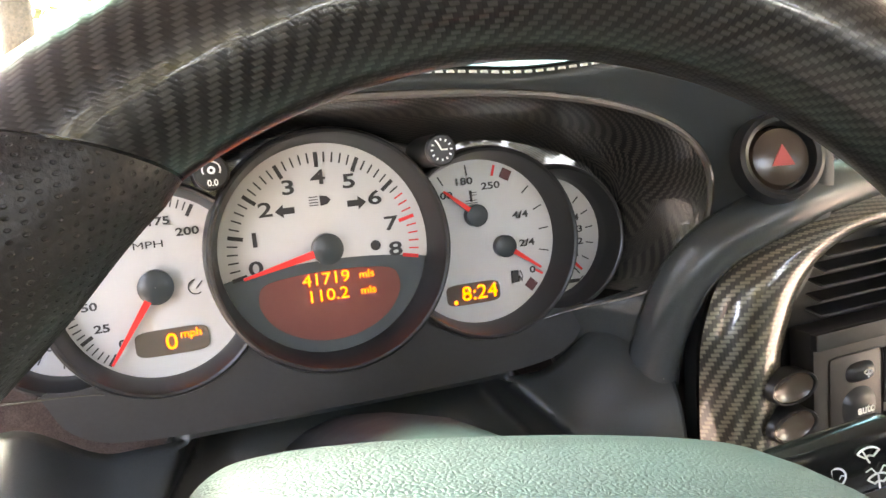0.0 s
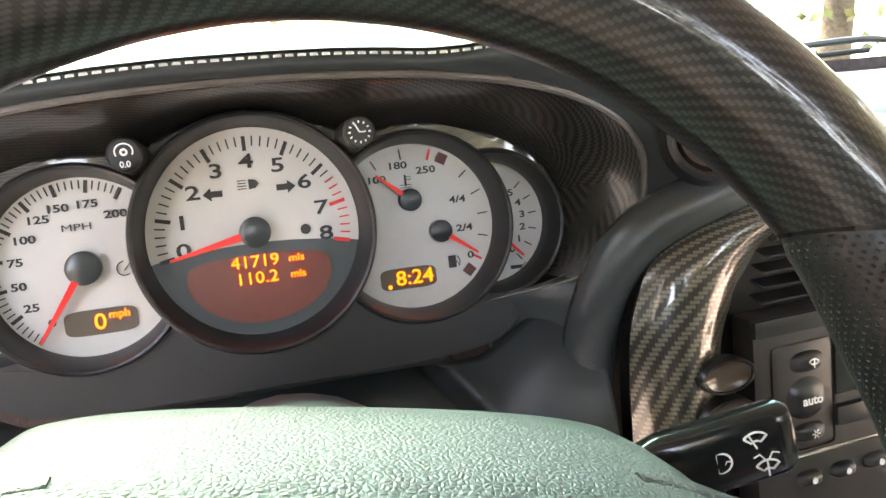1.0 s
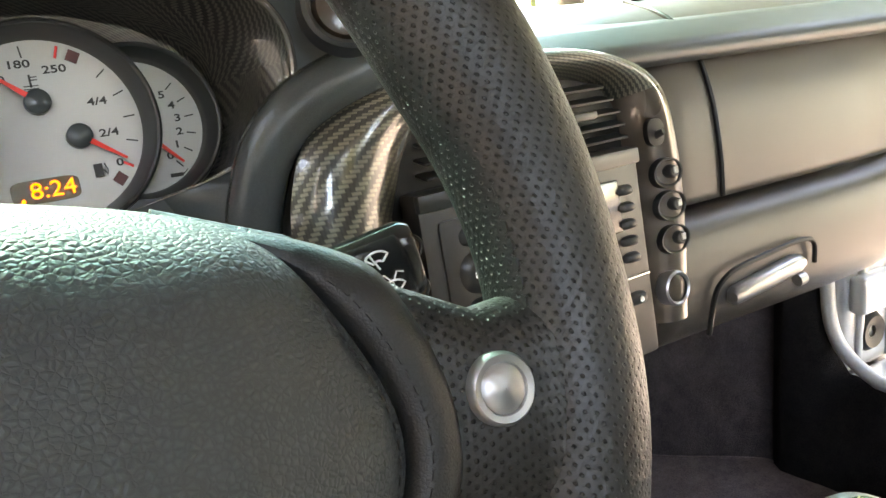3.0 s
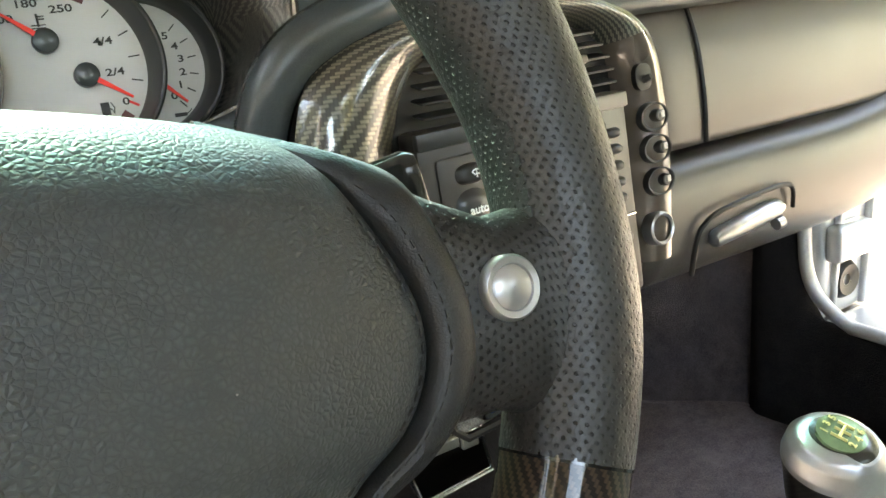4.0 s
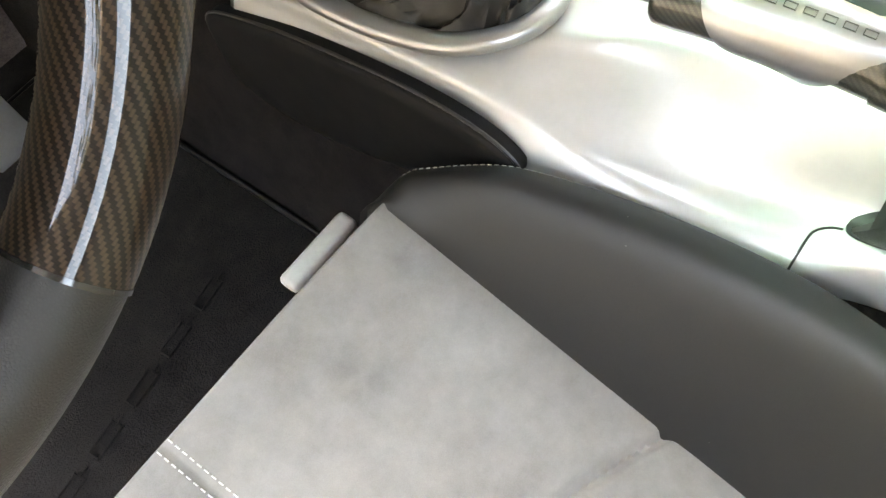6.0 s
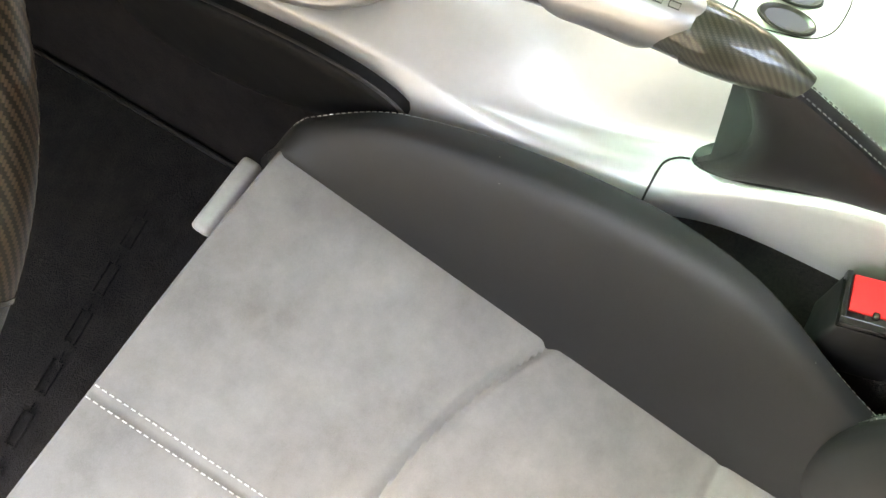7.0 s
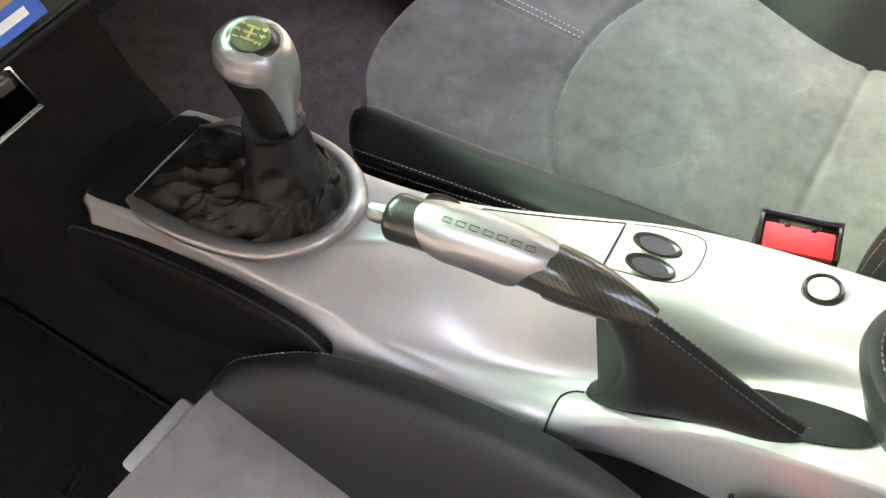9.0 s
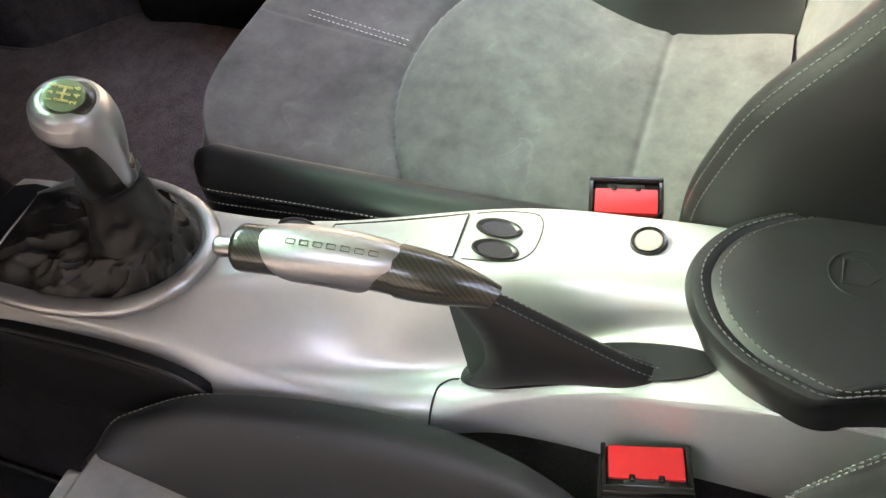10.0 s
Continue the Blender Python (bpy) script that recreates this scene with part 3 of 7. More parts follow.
# speedometer
SX, SZ = -0.0895, -0.008
speedo = gauge("speedometer", SX, SZ, 0.0475, 0.018, [DISCS[0]], "speedometer in miles per hour with its needle at zero")
face(speedo, SX, SZ, 0.0476, 0.003)
DEG = 174 / 200
marks(speedo, "mark", M_INK, SX, SZ, [234 - DEG * k for k in range(0, 201, 25)], 0.0395, 0.0462, 0.0019, 0.0024)
tagged(part("fine_scale", tick_bm(SX, SZ, [234 - DEG * k for k in range(0, 200, 5) if k % 25], 0.0415, 0.0462, 0.0007, 0.0024), M_INK, speedo), kind="stuff")
numbers(speedo, [(str(k), *polar(SX, SZ, 0.0335 if k < 100 else 0.0325 if k in (100, 200) else 0.0335, 234 - DEG * k + {150: 2.5, 175: -1.0, 200: -6}.get(k, 0))) for k in range(0, 201, 25)], 0.0057, 0.0022, 1.4, 0.025)
part("unit_letters", label_bm([("MPH", SX - 0.001, SZ + 0.0215)], 0.0052, 0.0022, 1.5), M_INK, speedo)
part("needle", needle_bm(SX, SZ, 235, 0.004, 0.0445, 0.004, 0.0014, -0.003), M_NEEDLE, speedo, "red needle")
hub(speedo, SX, SZ, 0.009, -0.0045)
part("display", plate(oval(-0.085, -0.0375, 0.0185, 0.0068, 40, 5.0), 0.0018, 0.003, CM), M_LCD, speedo, "brown display window with rounded ends")
part("speed_digit", label_bm([("0", -0.0855, -0.0378)], 0.012, 0.0012, 1.1, 0.0), M_GLOWO, speedo, "glowing orange zero")
part("unit_letters", label_bm([("mph", -0.0755, -0.0345)], 0.0062, 0.0012, 1.0), M_GLOWO, speedo, "glowing orange letters mph")
part("cruise_symbol", merged(sweep([CM @ V(SX + 0.0195 + 0.0038 * math.cos(radians(a)), 0.0022, SZ - 0.003 + 0.0038 * math.sin(radians(a))) for a in range(90, 320, 20)], 0.0003, 5), sweep([CM @ V(SX + 0.0195, 0.0022, SZ - 0.004), CM @ V(SX + 0.023, 0.0022, SZ)], 0.0003, 5)), M_INK, speedo)

# temperature and fuel
GX, GZ = 0.0895, -0.008
fuel = gauge("temperature_fuel_gauge", GX, GZ, 0.0475, 0.018, [DISCS[0]], "gauge for coolant temperature and fuel with a clock display")
face(fuel, GX, GZ, 0.0476, 0.003)
TX, TZ, FX, FZ = 0.0885, 0.0075, 0.1045, -0.0125
marks(fuel, "mark", M_INK, GX, GZ, [141, 135, 118, 95, 40, 22, 4, -14], 0.039, 0.045, 0.0007, 0.0024)
marks(fuel, "red_mark", M_RED, GX, GZ, [72, -32], 0.039, 0.0455, 0.0014, 0.0024)
marks(fuel, "red_block", M_DARKRED, GX, GZ, [61, -44], 0.0395, 0.0455, 0.006, 0.0024)
numbers(fuel, [("100", 0.0705, 0.0205), ("180", 0.0835, 0.0275), ("250", 0.1, 0.0235), ("4/4", 0.117, 0.0045), ("2/4", 0.1195, -0.0125), ("0", 0.1215, -0.029)], 0.0056, 0.0022, 1.4, 0.02)
part("temperature_needle", needle_bm(TX, TZ, 140, 0.005, 0.0245, 0.003, 0.0012, -0.002), M_NEEDLE, fuel, "red needle")
part("fuel_needle", needle_bm(FX, FZ, -36, 0.005, 0.0255, 0.003, 0.0012, -0.002), M_NEEDLE, fuel, "red needle")
hub(fuel, TX, TZ, 0.0065, -0.0035)
hub(fuel, FX, FZ, 0.0065, -0.0035)
part("display", plate(oval(0.083, -0.0375, 0.0165, 0.0062, 40, 5.0), 0.0018, 0.003, CM), M_LCD, fuel, "brown display window with rounded ends")
part("clock_readout", label_bm([("8:24", 0.0865, -0.0375)], 0.0118, 0.0012, 1.12, 0.0), M_GLOWO, fuel, "glowing orange time 8:24")
part("display_dot", plate(oval(0.0715, -0.0415, 0.0011, 0.0011, 10), 0.001, 0.002, CM), M_GLOWO, fuel)
px, pz = 0.1105, -0.0315
part("pump_symbol", merged(plate([(px - 0.0026, pz - 0.0035), (px + 0.0018, pz - 0.0035), (px + 0.0018, pz + 0.0035), (px - 0.0026, pz + 0.0035)], 0.002, 0.003, CM), sweep([CM @ V(px + 0.0018, 0.002, pz), CM @ V(px + 0.003, 0.002, pz - 0.001), CM @ V(px + 0.0035, 0.002, pz - 0.003), CM @ V(px + 0.0042, 0.002, pz), CM @ V(px + 0.0028, 0.002, pz + 0.0032)], 0.0003, 5)), M_INK, fuel)
tx, tz = 0.0875, 0.0185
part("coolant_symbol", merged(plate([(tx - 0.0005, tz - 0.003), (tx + 0.0005, tz - 0.003), (tx + 0.0005, tz + 0.0035), (tx - 0.0005, tz + 0.0035)], 0.002, 0.003, CM), *[plate([(tx - 0.0035 * w, z), (tx + 0.0035, z), (tx + 0.0035, z + 0.0004), (tx - 0.0035 * w, z + 0.0004)], 0.002, 0.003, CM) for z, w in ((tz - 0.004, 1), (tz - 0.0025, 1), (tz + 0.0005, 0), (tz + 0.002, 0))]), M_INK, fuel)


def small_gauge(side, nums, needle_deg, start, step, name, label):
    cx, cz = side * 0.134, -0.0115
    g = gauge(name, cx, cz, 0.0365, 0.012, [DISCS[1] if side < 0 else DISCS[2]], label)
    face(g, cx, cz, 0.0366, 0.0075)
    marks(g, "mark", M_INK, cx, cz, [start + step * k for k in range(len(nums))], 0.0275, 0.0325, 0.0007, 0.0069)
    numbers(g, [(n, *polar(cx, cz, 0.0235, start + step * k)) for k, n in enumerate(nums)], 0.0056, 0.0067, 1.4, 0.02)
    part("needle", needle_bm(cx, cz, needle_deg, 0.006, 0.031, 0.003, 0.0012, 0.0054), M_NEEDLE, g, "red needle")
    hub(g, cx, cz, 0.0065, 0.0046)
    return g


oil = small_gauge(1, ["0", "1", "2", "3", "4", "5"], -46, -50, 18.5, "oil_pressure_gauge", "small oil pressure gauge with a red needle")
volt = small_gauge(-1, ["8", "10", "12", "14", "16"], 234, 262, -22, "voltmeter", "small voltmeter with a red needle")
ox, oz = 0.151, -0.0405
part("oil_symbol", merged(plate([(ox - 0.004, oz - 0.001), (ox + 0.003, oz - 0.001), (ox + 0.0032, oz + 0.001), (ox - 0.004, oz + 0.0012)], 0.0066, 0.0075, CM), sweep([CM @ V(ox + 0.003, 0.0066, oz), CM @ V(ox + 0.006, 0.0066, oz + 0.0025)], 0.0003, 5)), M_INK, oil)
bx, bz = -0.121, -0.042
part("battery_symbol", sweep([CM @ V(bx + x, 0.0068, bz + z) for x, z in ((-0.004, -0.002), (0.004, -0.002), (0.004, 0.002), (-0.004, 0.002), (-0.004, -0.002))], 0.0003, 5), M_INK, volt)
# chin under the gauges


def under_gauges(x):
    """The lower contour of the row of gauges."""
    zs = [cz - math.sqrt(r * r - (x - cx) ** 2) for cx, cz, r in DISCS if abs(x - cx) < r]
    return min(zs) + 0.003 if zs else -0.04


chin_low = spline([V(-0.150, 0, -0.050), V(-0.135, 0, -0.074), V(-0.10, 0, -0.083), V(0.0, 0, -0.0845), V(0.10, 0, -0.083), V(0.135, 0, -0.074), V(0.150, 0, -0.050)], 8)
chin_out = [(p.x, min(p.z, under_gauges(p.x) - 0.004)) for p in chin_low] + [(0.150 - 0.30 * k / 60, under_gauges(0.150 - 0.30 * k / 60)) for k in range(1, 60)]
part("chin", plate(chin_out, -0.0125, 0.01, CM), M_BLACK, cluster, "smooth dark panel under the gauges")


def stub(name, x, label, symbol):
    """A short black tell-tale button in the gauge surround."""
    t = thing(name, CM @ V(x, -0.03, 0.046), label, "button")
    m = CM @ Matrix.Translation((x, -0.043, 0.046)) @ pose(0, 0, 0, 0, 0, 0)
    part("body", lathe([(0.0001, 0.0), (0.0072, 0.0), (0.0084, 0.0012), (0.0088, 0.04)], 32, mat4=m), M_SATIN, t)
    part("symbol", symbol(m), M_WHITE, t, "white printed symbol")
    return t


def gauge_symbol(m):
    ring = sweep([m @ V(0.0042 * math.cos(radians(a)), -0.0004, 0.0015 + 0.0038 * math.sin(radians(a))) for a in range(-30, 211, 20)], 0.0004, 5)
    dot = lathe([(0.0008, -0.0005), (0.0019, -0.0005)], 16, mat4=m @ Matrix.Translation((0, 0, 0.0012)))
    txt = glyphs("0.0", 0.0042, m @ Matrix.Translation((0, -0.0006, -0.0048)), 0.00008)
    return merged(ring, dot, txt)


def clock_symbol(m):
    bits = [sweep([m @ V(r * math.cos(radians(a)), -0.0004, r * math.sin(radians(a))) for r in (0.0046, 0.0058)], 0.00045, 5) for a in range(0, 360, 30)]
    hand = sweep([m @ V(-0.002, -0.0004, 0.004), m @ V(0, -0.0004, 0), m @ V(0.0032, -0.0004, 0)], 0.00045, 5)
    return merged(*bits, hand)


stub("trip_button", -0.0565, "round black button with a white gauge symbol and 0.0", gauge_symbol)
stub("clock_button", 0.0575, "round black button with a white clock symbol", clock_symbol)

# ---- carbon surround of the binnacle ----


def lip(a):
    """The visible outer edge of the binnacle at angle a; below the outer gauges it sinks back to the chin."""
    c, s = math.cos(a), math.sin(a)
    hx, hz = 0.208, 0.068 if s > 0 else 0.080
    p = 2.5 if s > 0 else 2.2
    x = hx * math.copysign(abs(c) ** (2 / p), c)
    z = 0.815 + hz * math.copysign(abs(s) ** (2 / p), s)
    y = -0.052 + 0.012 * (1 - abs(c)) * (1 if s > 0 else -0.6)
    low_y = -0.010 + math.sin(TILT) * (z - 0.8)
    return V(x, y + (low_y - y) * smooth(0.55, 0.88, -s), z)


A0, A1, AN = radians(-57), radians(237), 96
surround = thing("binnacle_surround", (0, -0.05, 0.80), "glossy carbon-fibre surround of the instrument binnacle", "trim panel")
CMI = CM.inverted()


def bowl(u, v):
    """From behind the gauges out to the lip, set back behind the bezels and curving forward beyond them."""
    p = CMI @ lip(2 * math.pi * u)
    x, z = p.x * v, -0.004 + (p.z + 0.004) * v
    dd = [math.hypot(x - cx, z - cz) - r for cx, cz, r in DISCS]
    if min(dd) < -0.0035:
        return CM @ V(x, 0.016, z)
    ds = max(0.0, -math.log(sum(math.exp(-70 * q) for q in dd)) / 70)
    dl = math.hypot(p.x - x, p.z - z)
    f = ds / (ds + dl + 1e-6)
    f = 1 - (1 - f) ** 1.5
    return CM @ V(x, -0.006 + (p.y + 0.006) * f, z)


part("bowl", sheet(bowl, 300, 80), M_CARBON_B, surround)
part("lip", sweep([lip(A0 + (A1 - A0) * k / 95) + V(0, -0.001, 0) for k in range(96)], [0.0004 + 0.0018 * smooth(0, 16, min(k, 95 - k)) for k in range(96)], 8), M_LIP, surround, "rounded edge with a pale highlight in its colour")

# leather hood over the binnacle and dash top
dash = thing("dashboard", (0.3, 0.1, 0.6), "black leather-covered dashboard with white stitching over the gauges", "dashboard", kind="structure")


def hood(u, v):
    """Leather band round the binnacle: narrow over the gauges, broad and nearer the driver at the ends, then rolling back."""
    a = radians(-32) + radians(244) * u
    p = lip(a)
    c, s = math.cos(a), math.sin(a)
    out = V(c, 0, s).normalized()
    k = smooth(18, 66, abs(math.degrees(a) - 90))
    wide = 0.0085 + 0.0505 * k
    near = 0.026 * k
    g = min(1.0, v / 0.6)
    r = p + out * (0.002 + wide * g) + V(0, -0.001 - near * smooth(0, 1, g) - 0.003 * math.sin(math.pi * g), 0)
    if v > 0.6:
        h = (v - 0.6) / 0.4
        r += out * (0.016 * math.sin(h * math.pi / 2)) + V(0, 0.10 * h ** 1.4, 0)
    return r


part("hood", sheet(hood, 120, 36), M_SOFT, dash, "smooth black leather hood over the gauges")
part("stitching", stitches([hood(0.24 + 0.52 * k / 119, 0.56) + V(0, -0.0006, 0.0004) for k in range(120)], (0, -0.8, 0.6), 0.0040, 0.0018, 0.0007), M_THREAD, dash, "white stitching")
part("seam", sweep([hood(0.22 + 0.56 * k / 119, 0.625) + V(0, 0, 0.0003) for k in range(120)], 0.0009, 6), M_RUBBER, dash, "dark seam along the hood")
part("stitching", stitches([hood(0.24 + 0.52 * k / 119, 0.72) + V(0, 0, 0.0004) for k in range(120)], (0, -0.3, 0.95), 0.0030, 0.0024, 0.0004), M_THREADG, dash, "fine grey stitching")


def dash_top(u, v):
    x = -0.75 + 1.85 * u
    y0 = -0.02 + 0.10 * (1 - smooth(0.24, 0.32, abs(x)))
    y = y0 + (0.60 - y0) * v
    hump = 0.082 * (1 - smooth(0.17, 0.30, abs(x)))
    z = 0.812 + hump * (1 - smooth(0.3, 0.75, v)) + 0.02 * smooth(0, 0.25, v) - 0.03 * v
    if abs(x) > 0.2:
        z -= 0.02 * (1 - smooth(0.0, 0.06, v))
    return V(x, y, z)


thick(part("top_pad", sheet(dash_top, 120, 40), M_SOFT, dash, "smooth black dash top"), 0.012)

pod = thing("dash_pod", (0.325, -0.03, 0.815), "small padded black leather pod with light stitching on the dash top", "dash pod")
rings = []
for k in range(15):
    f = -1 + 2 * k / 14
    w = max(0.06, (1 - abs(f) ** 3.0) ** 0.5)
    rings.append([V(0.322 + 0.052 * f, -0.020 - 0.034 * w * math.cos(a), 0.826 + (0.020 if math.sin(a) > 0 else 0.010) * w * math.copysign(abs(math.sin(a)) ** 0.8, math.sin(a))) for a in (2 * math.pi * q / 28 for q in range(28))])
part("body", loft(rings), M_LEATHER, pod)
for up in (0.0, 0.006):
    part("stitching", stitches([V(0.322 + 0.050 * f, -0.0205 - 0.0342 * max(0.06, (1 - abs(f) ** 3.0) ** 0.5) * (1 - up * 22), 0.8265 + up) for f in (-0.96 + 1.92 * k / 50 for k in range(51))], (0, -0.8, 0.6), 0.003, 0.0016, 0.0005), M_THREADM, pod)
blades = thing("windscreen_wiper", (0.7, 0.70, 0.80), "black windscreen wiper resting at the foot of the windscreen", "wiper")
part("arm", sweep(spline([(0.45, 0.74, 0.782), (0.80, 0.71, 0.830), (0.98, 0.70, 0.842), (1.06, 0.70, 0.838)], 5), 0.006, 8), M_BLACK, blades)
part("blade", sweep([(0.52, 0.722, 0.806), (0.82, 0.705, 0.818), (1.02, 0.70, 0.824)], 0.005, 8), M_RUBBER, blades)

# padded roll between gauges and centre stack
roll_path = spline([(0.345, -0.048, 0.812), (0.279, -0.066, 0.812), (0.239, -0.072, 0.805), (0.207, -0.070, 0.792), (0.189, -0.066, 0.774), (0.179, -0.062, 0.750), (0.174, -0.058, 0.72), (0.174, -0.055, 0.66), (0.176, -0.05, 0.53)], 8)
n_r = len(roll_path)
part("roll", sweep([p + V(-0.003, 0.002, 0) for p in roll_path], 0.015, 24, True), M_CHEEK, dash, "padded black leather roll along the centre stack")
cheek_edge = spline([lip(radians(a)) + V(0.003, 0.004, 0) for a in (52, 35, 18, 0, -18, -34, -46, -57)] + [V(0.124, -0.014, 0.726), V(0.135, -0.026, 0.69), V(0.145, -0.038, 0.66), V(0.158, -0.048, 0.60), V(0.168, -0.046, 0.53)], 6)


def cheek(u, v):
    """Leather between the binnacle's right end and the roll, running down beside the column."""
    i = int(u * (len(cheek_edge) - 1))
    k = (0.06 + 0.94 * u) * (n_r - 1)
    j = min(int(k), n_r - 2)
    r = cheek_edge[i].lerp(roll_path[j].lerp(roll_path[j + 1], k - j) + V(0, -0.004, 0), v)
    r.y += 0.010 * v * (1 - v) * 4 - 0.014 * smooth(0.6, 0.95, u) * math.sin(math.pi * v) ** 0.7
    return r


part("side_panel", sheet(cheek, len(cheek_edge), 16), M_CHEEK, dash, "smooth dark leather side of the dash")


def lower_panel(u, v):
    """Padded roll under the gauges, with a recess round the steering column that widens downwards."""
    x = -0.60 + 0.775 * u
    top = 0.7165 + 0.022 * smooth(0.115, 0.16, abs(x + 0.003))
    z = top - (top - 0.55) * v
    d = top - z
    y = -0.026 - 0.050 * (1 - math.exp(-d / 0.014)) - 0.22 * d * (1 - 0.4 * v)
    half_w = 0.076 + 0.85 * max(0.0, 0.717 - z)
    y += 0.07 * (1 - smooth(half_w - 0.010, half_w + 0.018, abs(x - 0.004))) * smooth(0.0, 0.004, d)
    return V(x, y, z)


thick(part("knee_panel", sheet(lower_panel, 300, 90), M_SOFT, dash, "padded lower dash around the steering column"), 0.01)
part("panel_seam", sweep([p + V(0.0006, -0.0022, 0) for p in cheek_edge[-25:]], 0.0012, 6), M_THREADG, dash, "thin light seam")

# hazard switch
hz = thing("hazard_switch", (0.222, -0.075, 0.84), "round smoked hazard switch with a red triangle", "switch")
HM = Matrix.Translation((0.2295, -0.082, 0.8385)) @ pose(0, 0, 0, -18, 0, -14) @ Matrix.Diagonal((1.12, 1, 1.12, 1))
part("ring", lathe([(0.0155, 0.004), (0.0165, -0.002), (0.0185, -0.0032), (0.0205, -0.002), (0.022, 0.008)], 40, mat4=HM), M_SATIN, hz)
part("lens", lathe([(0.0001, -0.0015), (0.008, -0.0012), (0.0135, 0.001), (0.0157, 0.006)], 36, mat4=HM), M_SMOKE, hz, "smoked glossy cap")
part("triangle", plate([(-0.0055, -0.0045), (0.0055, -0.0045), (0.0, 0.0055)], -0.0026, -0.001, HM), M_HAZARD, hz, "red triangle")

# ---- steering column and stalk ----
column = thing("steering_column", (0, -0.12, 0.68), "black plastic steering column shroud", "steering column")
part("shroud", sweep([(0, -0.03, 0.650), (0, -0.09, 0.676), (0, -0.15, 0.701), (0, -0.21, 0.727), (0, -0.235, 0.738)], [0.058, 0.06, 0.061, 0.056, 0.046], 32), M_BLACK, column)
stalk = thing("wiper_stalk", (0.06, -0.16, 0.715), "black wiper stalk with white printed wiper symbols", "stalk")
sp = spline([(0.05, -0.165, 0.709), (0.095, -0.179, 0.717), (0.132, -0.189, 0.725), (0.149, -0.193, 0.729), (0.172, -0.197, 0.734), (0.191, -0.2, 0.738)], 5)
n_s = len(sp)
ax = (sp[-1] - sp[0]).normalized()
upv = (V(0, 0, 1) - ax * ax.z).normalized()
dep = ax.cross(upv).normalized()
rings = []
for k, p in enumerate(sp):
    f = k / (n_s - 1)
    hgt = 0.0085 + 0.0068 * smooth(0.30, 0.48, f)
    dpt = 0.0075 + 0.001 * smooth(0.42, 0.6, f)
    if f > 0.97:
        hgt, dpt = hgt * 0.86, dpt * 0.75
    rings.append([p + upv * hgt * math.copysign(abs(math.sin(a)) ** 0.7, math.sin(a)) + dep * dpt * math.copysign(abs(math.cos(a)) ** 0.7, math.cos(a)) for a in (2 * math.pi * q / 24 for q in range(24))])
part("lever", loft(rings), M_GLOSSB, stalk)
SMX = Matrix.Identity(4)
SMX.col[0], SMX.col[1], SMX.col[2] = (*ax, 0), (*dep, 0), (*upv, 0)
SMX.translation = V(0.172, -0.1972, 0.7345) - dep * 0.0088
if dep.y < 0:
    SMX.col[1] = (*(-dep), 0)
    SMX.col[0] = (*(ax), 0)
    SMX.translation = V(0.172, -0.1972, 0.7345) + dep * 0.0088


def fan(m, cx, cz, s, extra):
    top = [V(cx + s * 1.25 * math.sin(radians(a)), 0, cz + s * (1.25 * math.cos(radians(a)) - 0.55)) for a in range(-48, 49, 12)]
    bot = [V(cx + s * 0.5 * math.sin(radians(a)), 0, cz + s * (0.5 * math.cos(radians(a)) - 0.55)) for a in range(48, -49, -24)]
    out = [sweep([m @ p for p in top + bot + [top[0]]], 0.00045, 5)]
    out.append(sweep([m @ V(cx, 0, cz - s * 0.75), m @ V(cx + extra * s, 0, cz + s * 0.55)], 0.0004, 5))
    return out


def jets(m, cx, cz, s):
    return [sweep([m @ V(cx + q * s * 0.15, 0, cz), m @ V(cx + q * s * 0.5, 0, cz + s * 0.55), m @ V(cx + q * s * 1.0, 0, cz + s * 0.35)], 0.00035, 5) for q in (-1, 1)]


part("wiper_symbol", merged(*fan(SMX, 0.003, 0.0062, 0.0048, -0.5)), M_WHITE, stalk, "white wiper symbol")
part("washer_symbol", merged(*fan(SMX, 0.006, -0.0065, 0.0048, 0.0), *jets(SMX, 0.006, -0.003, 0.005)), M_WHITE, stalk, "white washer symbol")
lamp_o = [SMX @ V(-0.0115 + 0.0042 * math.cos(radians(a)), 0, 0.0 + 0.0042 * math.sin(radians(a))) for a in range(-110, 111, 20)]
part("headlamp_symbol", merged(sweep(lamp_o + [lamp_o[0]], 0.00045, 5), *[sweep([SMX @ V(-0.0182, 0, z), SMX @ V(-0.0142, 0, z)], 0.0004, 5) for z in (-0.003, -0.001, 0.001, 0.003)], *jets(SMX, -0.0105, -0.001, 0.0026)), M_WHITE, stalk, "white headlamp washer symbol")

# ---- steering wheel ----
WC = V(0.006, -0.2936, 0.7551)
WT = radians(17.7)
WM = Matrix(((1, 0, 0, WC.x), (0, math.cos(WT), math.sin(WT), WC.y), (0, -math.sin(WT), math.cos(WT), WC.z), (0, 0, 0, 1))) @ pose(0, 0, 0, 0, 10.5, 0)
RC, RR = 0.1768, 0.0187
wheel = thing("steering_wheel", WC, "three-spoke steering wheel in carbon fibre and perforated black leather", "steering wheel")


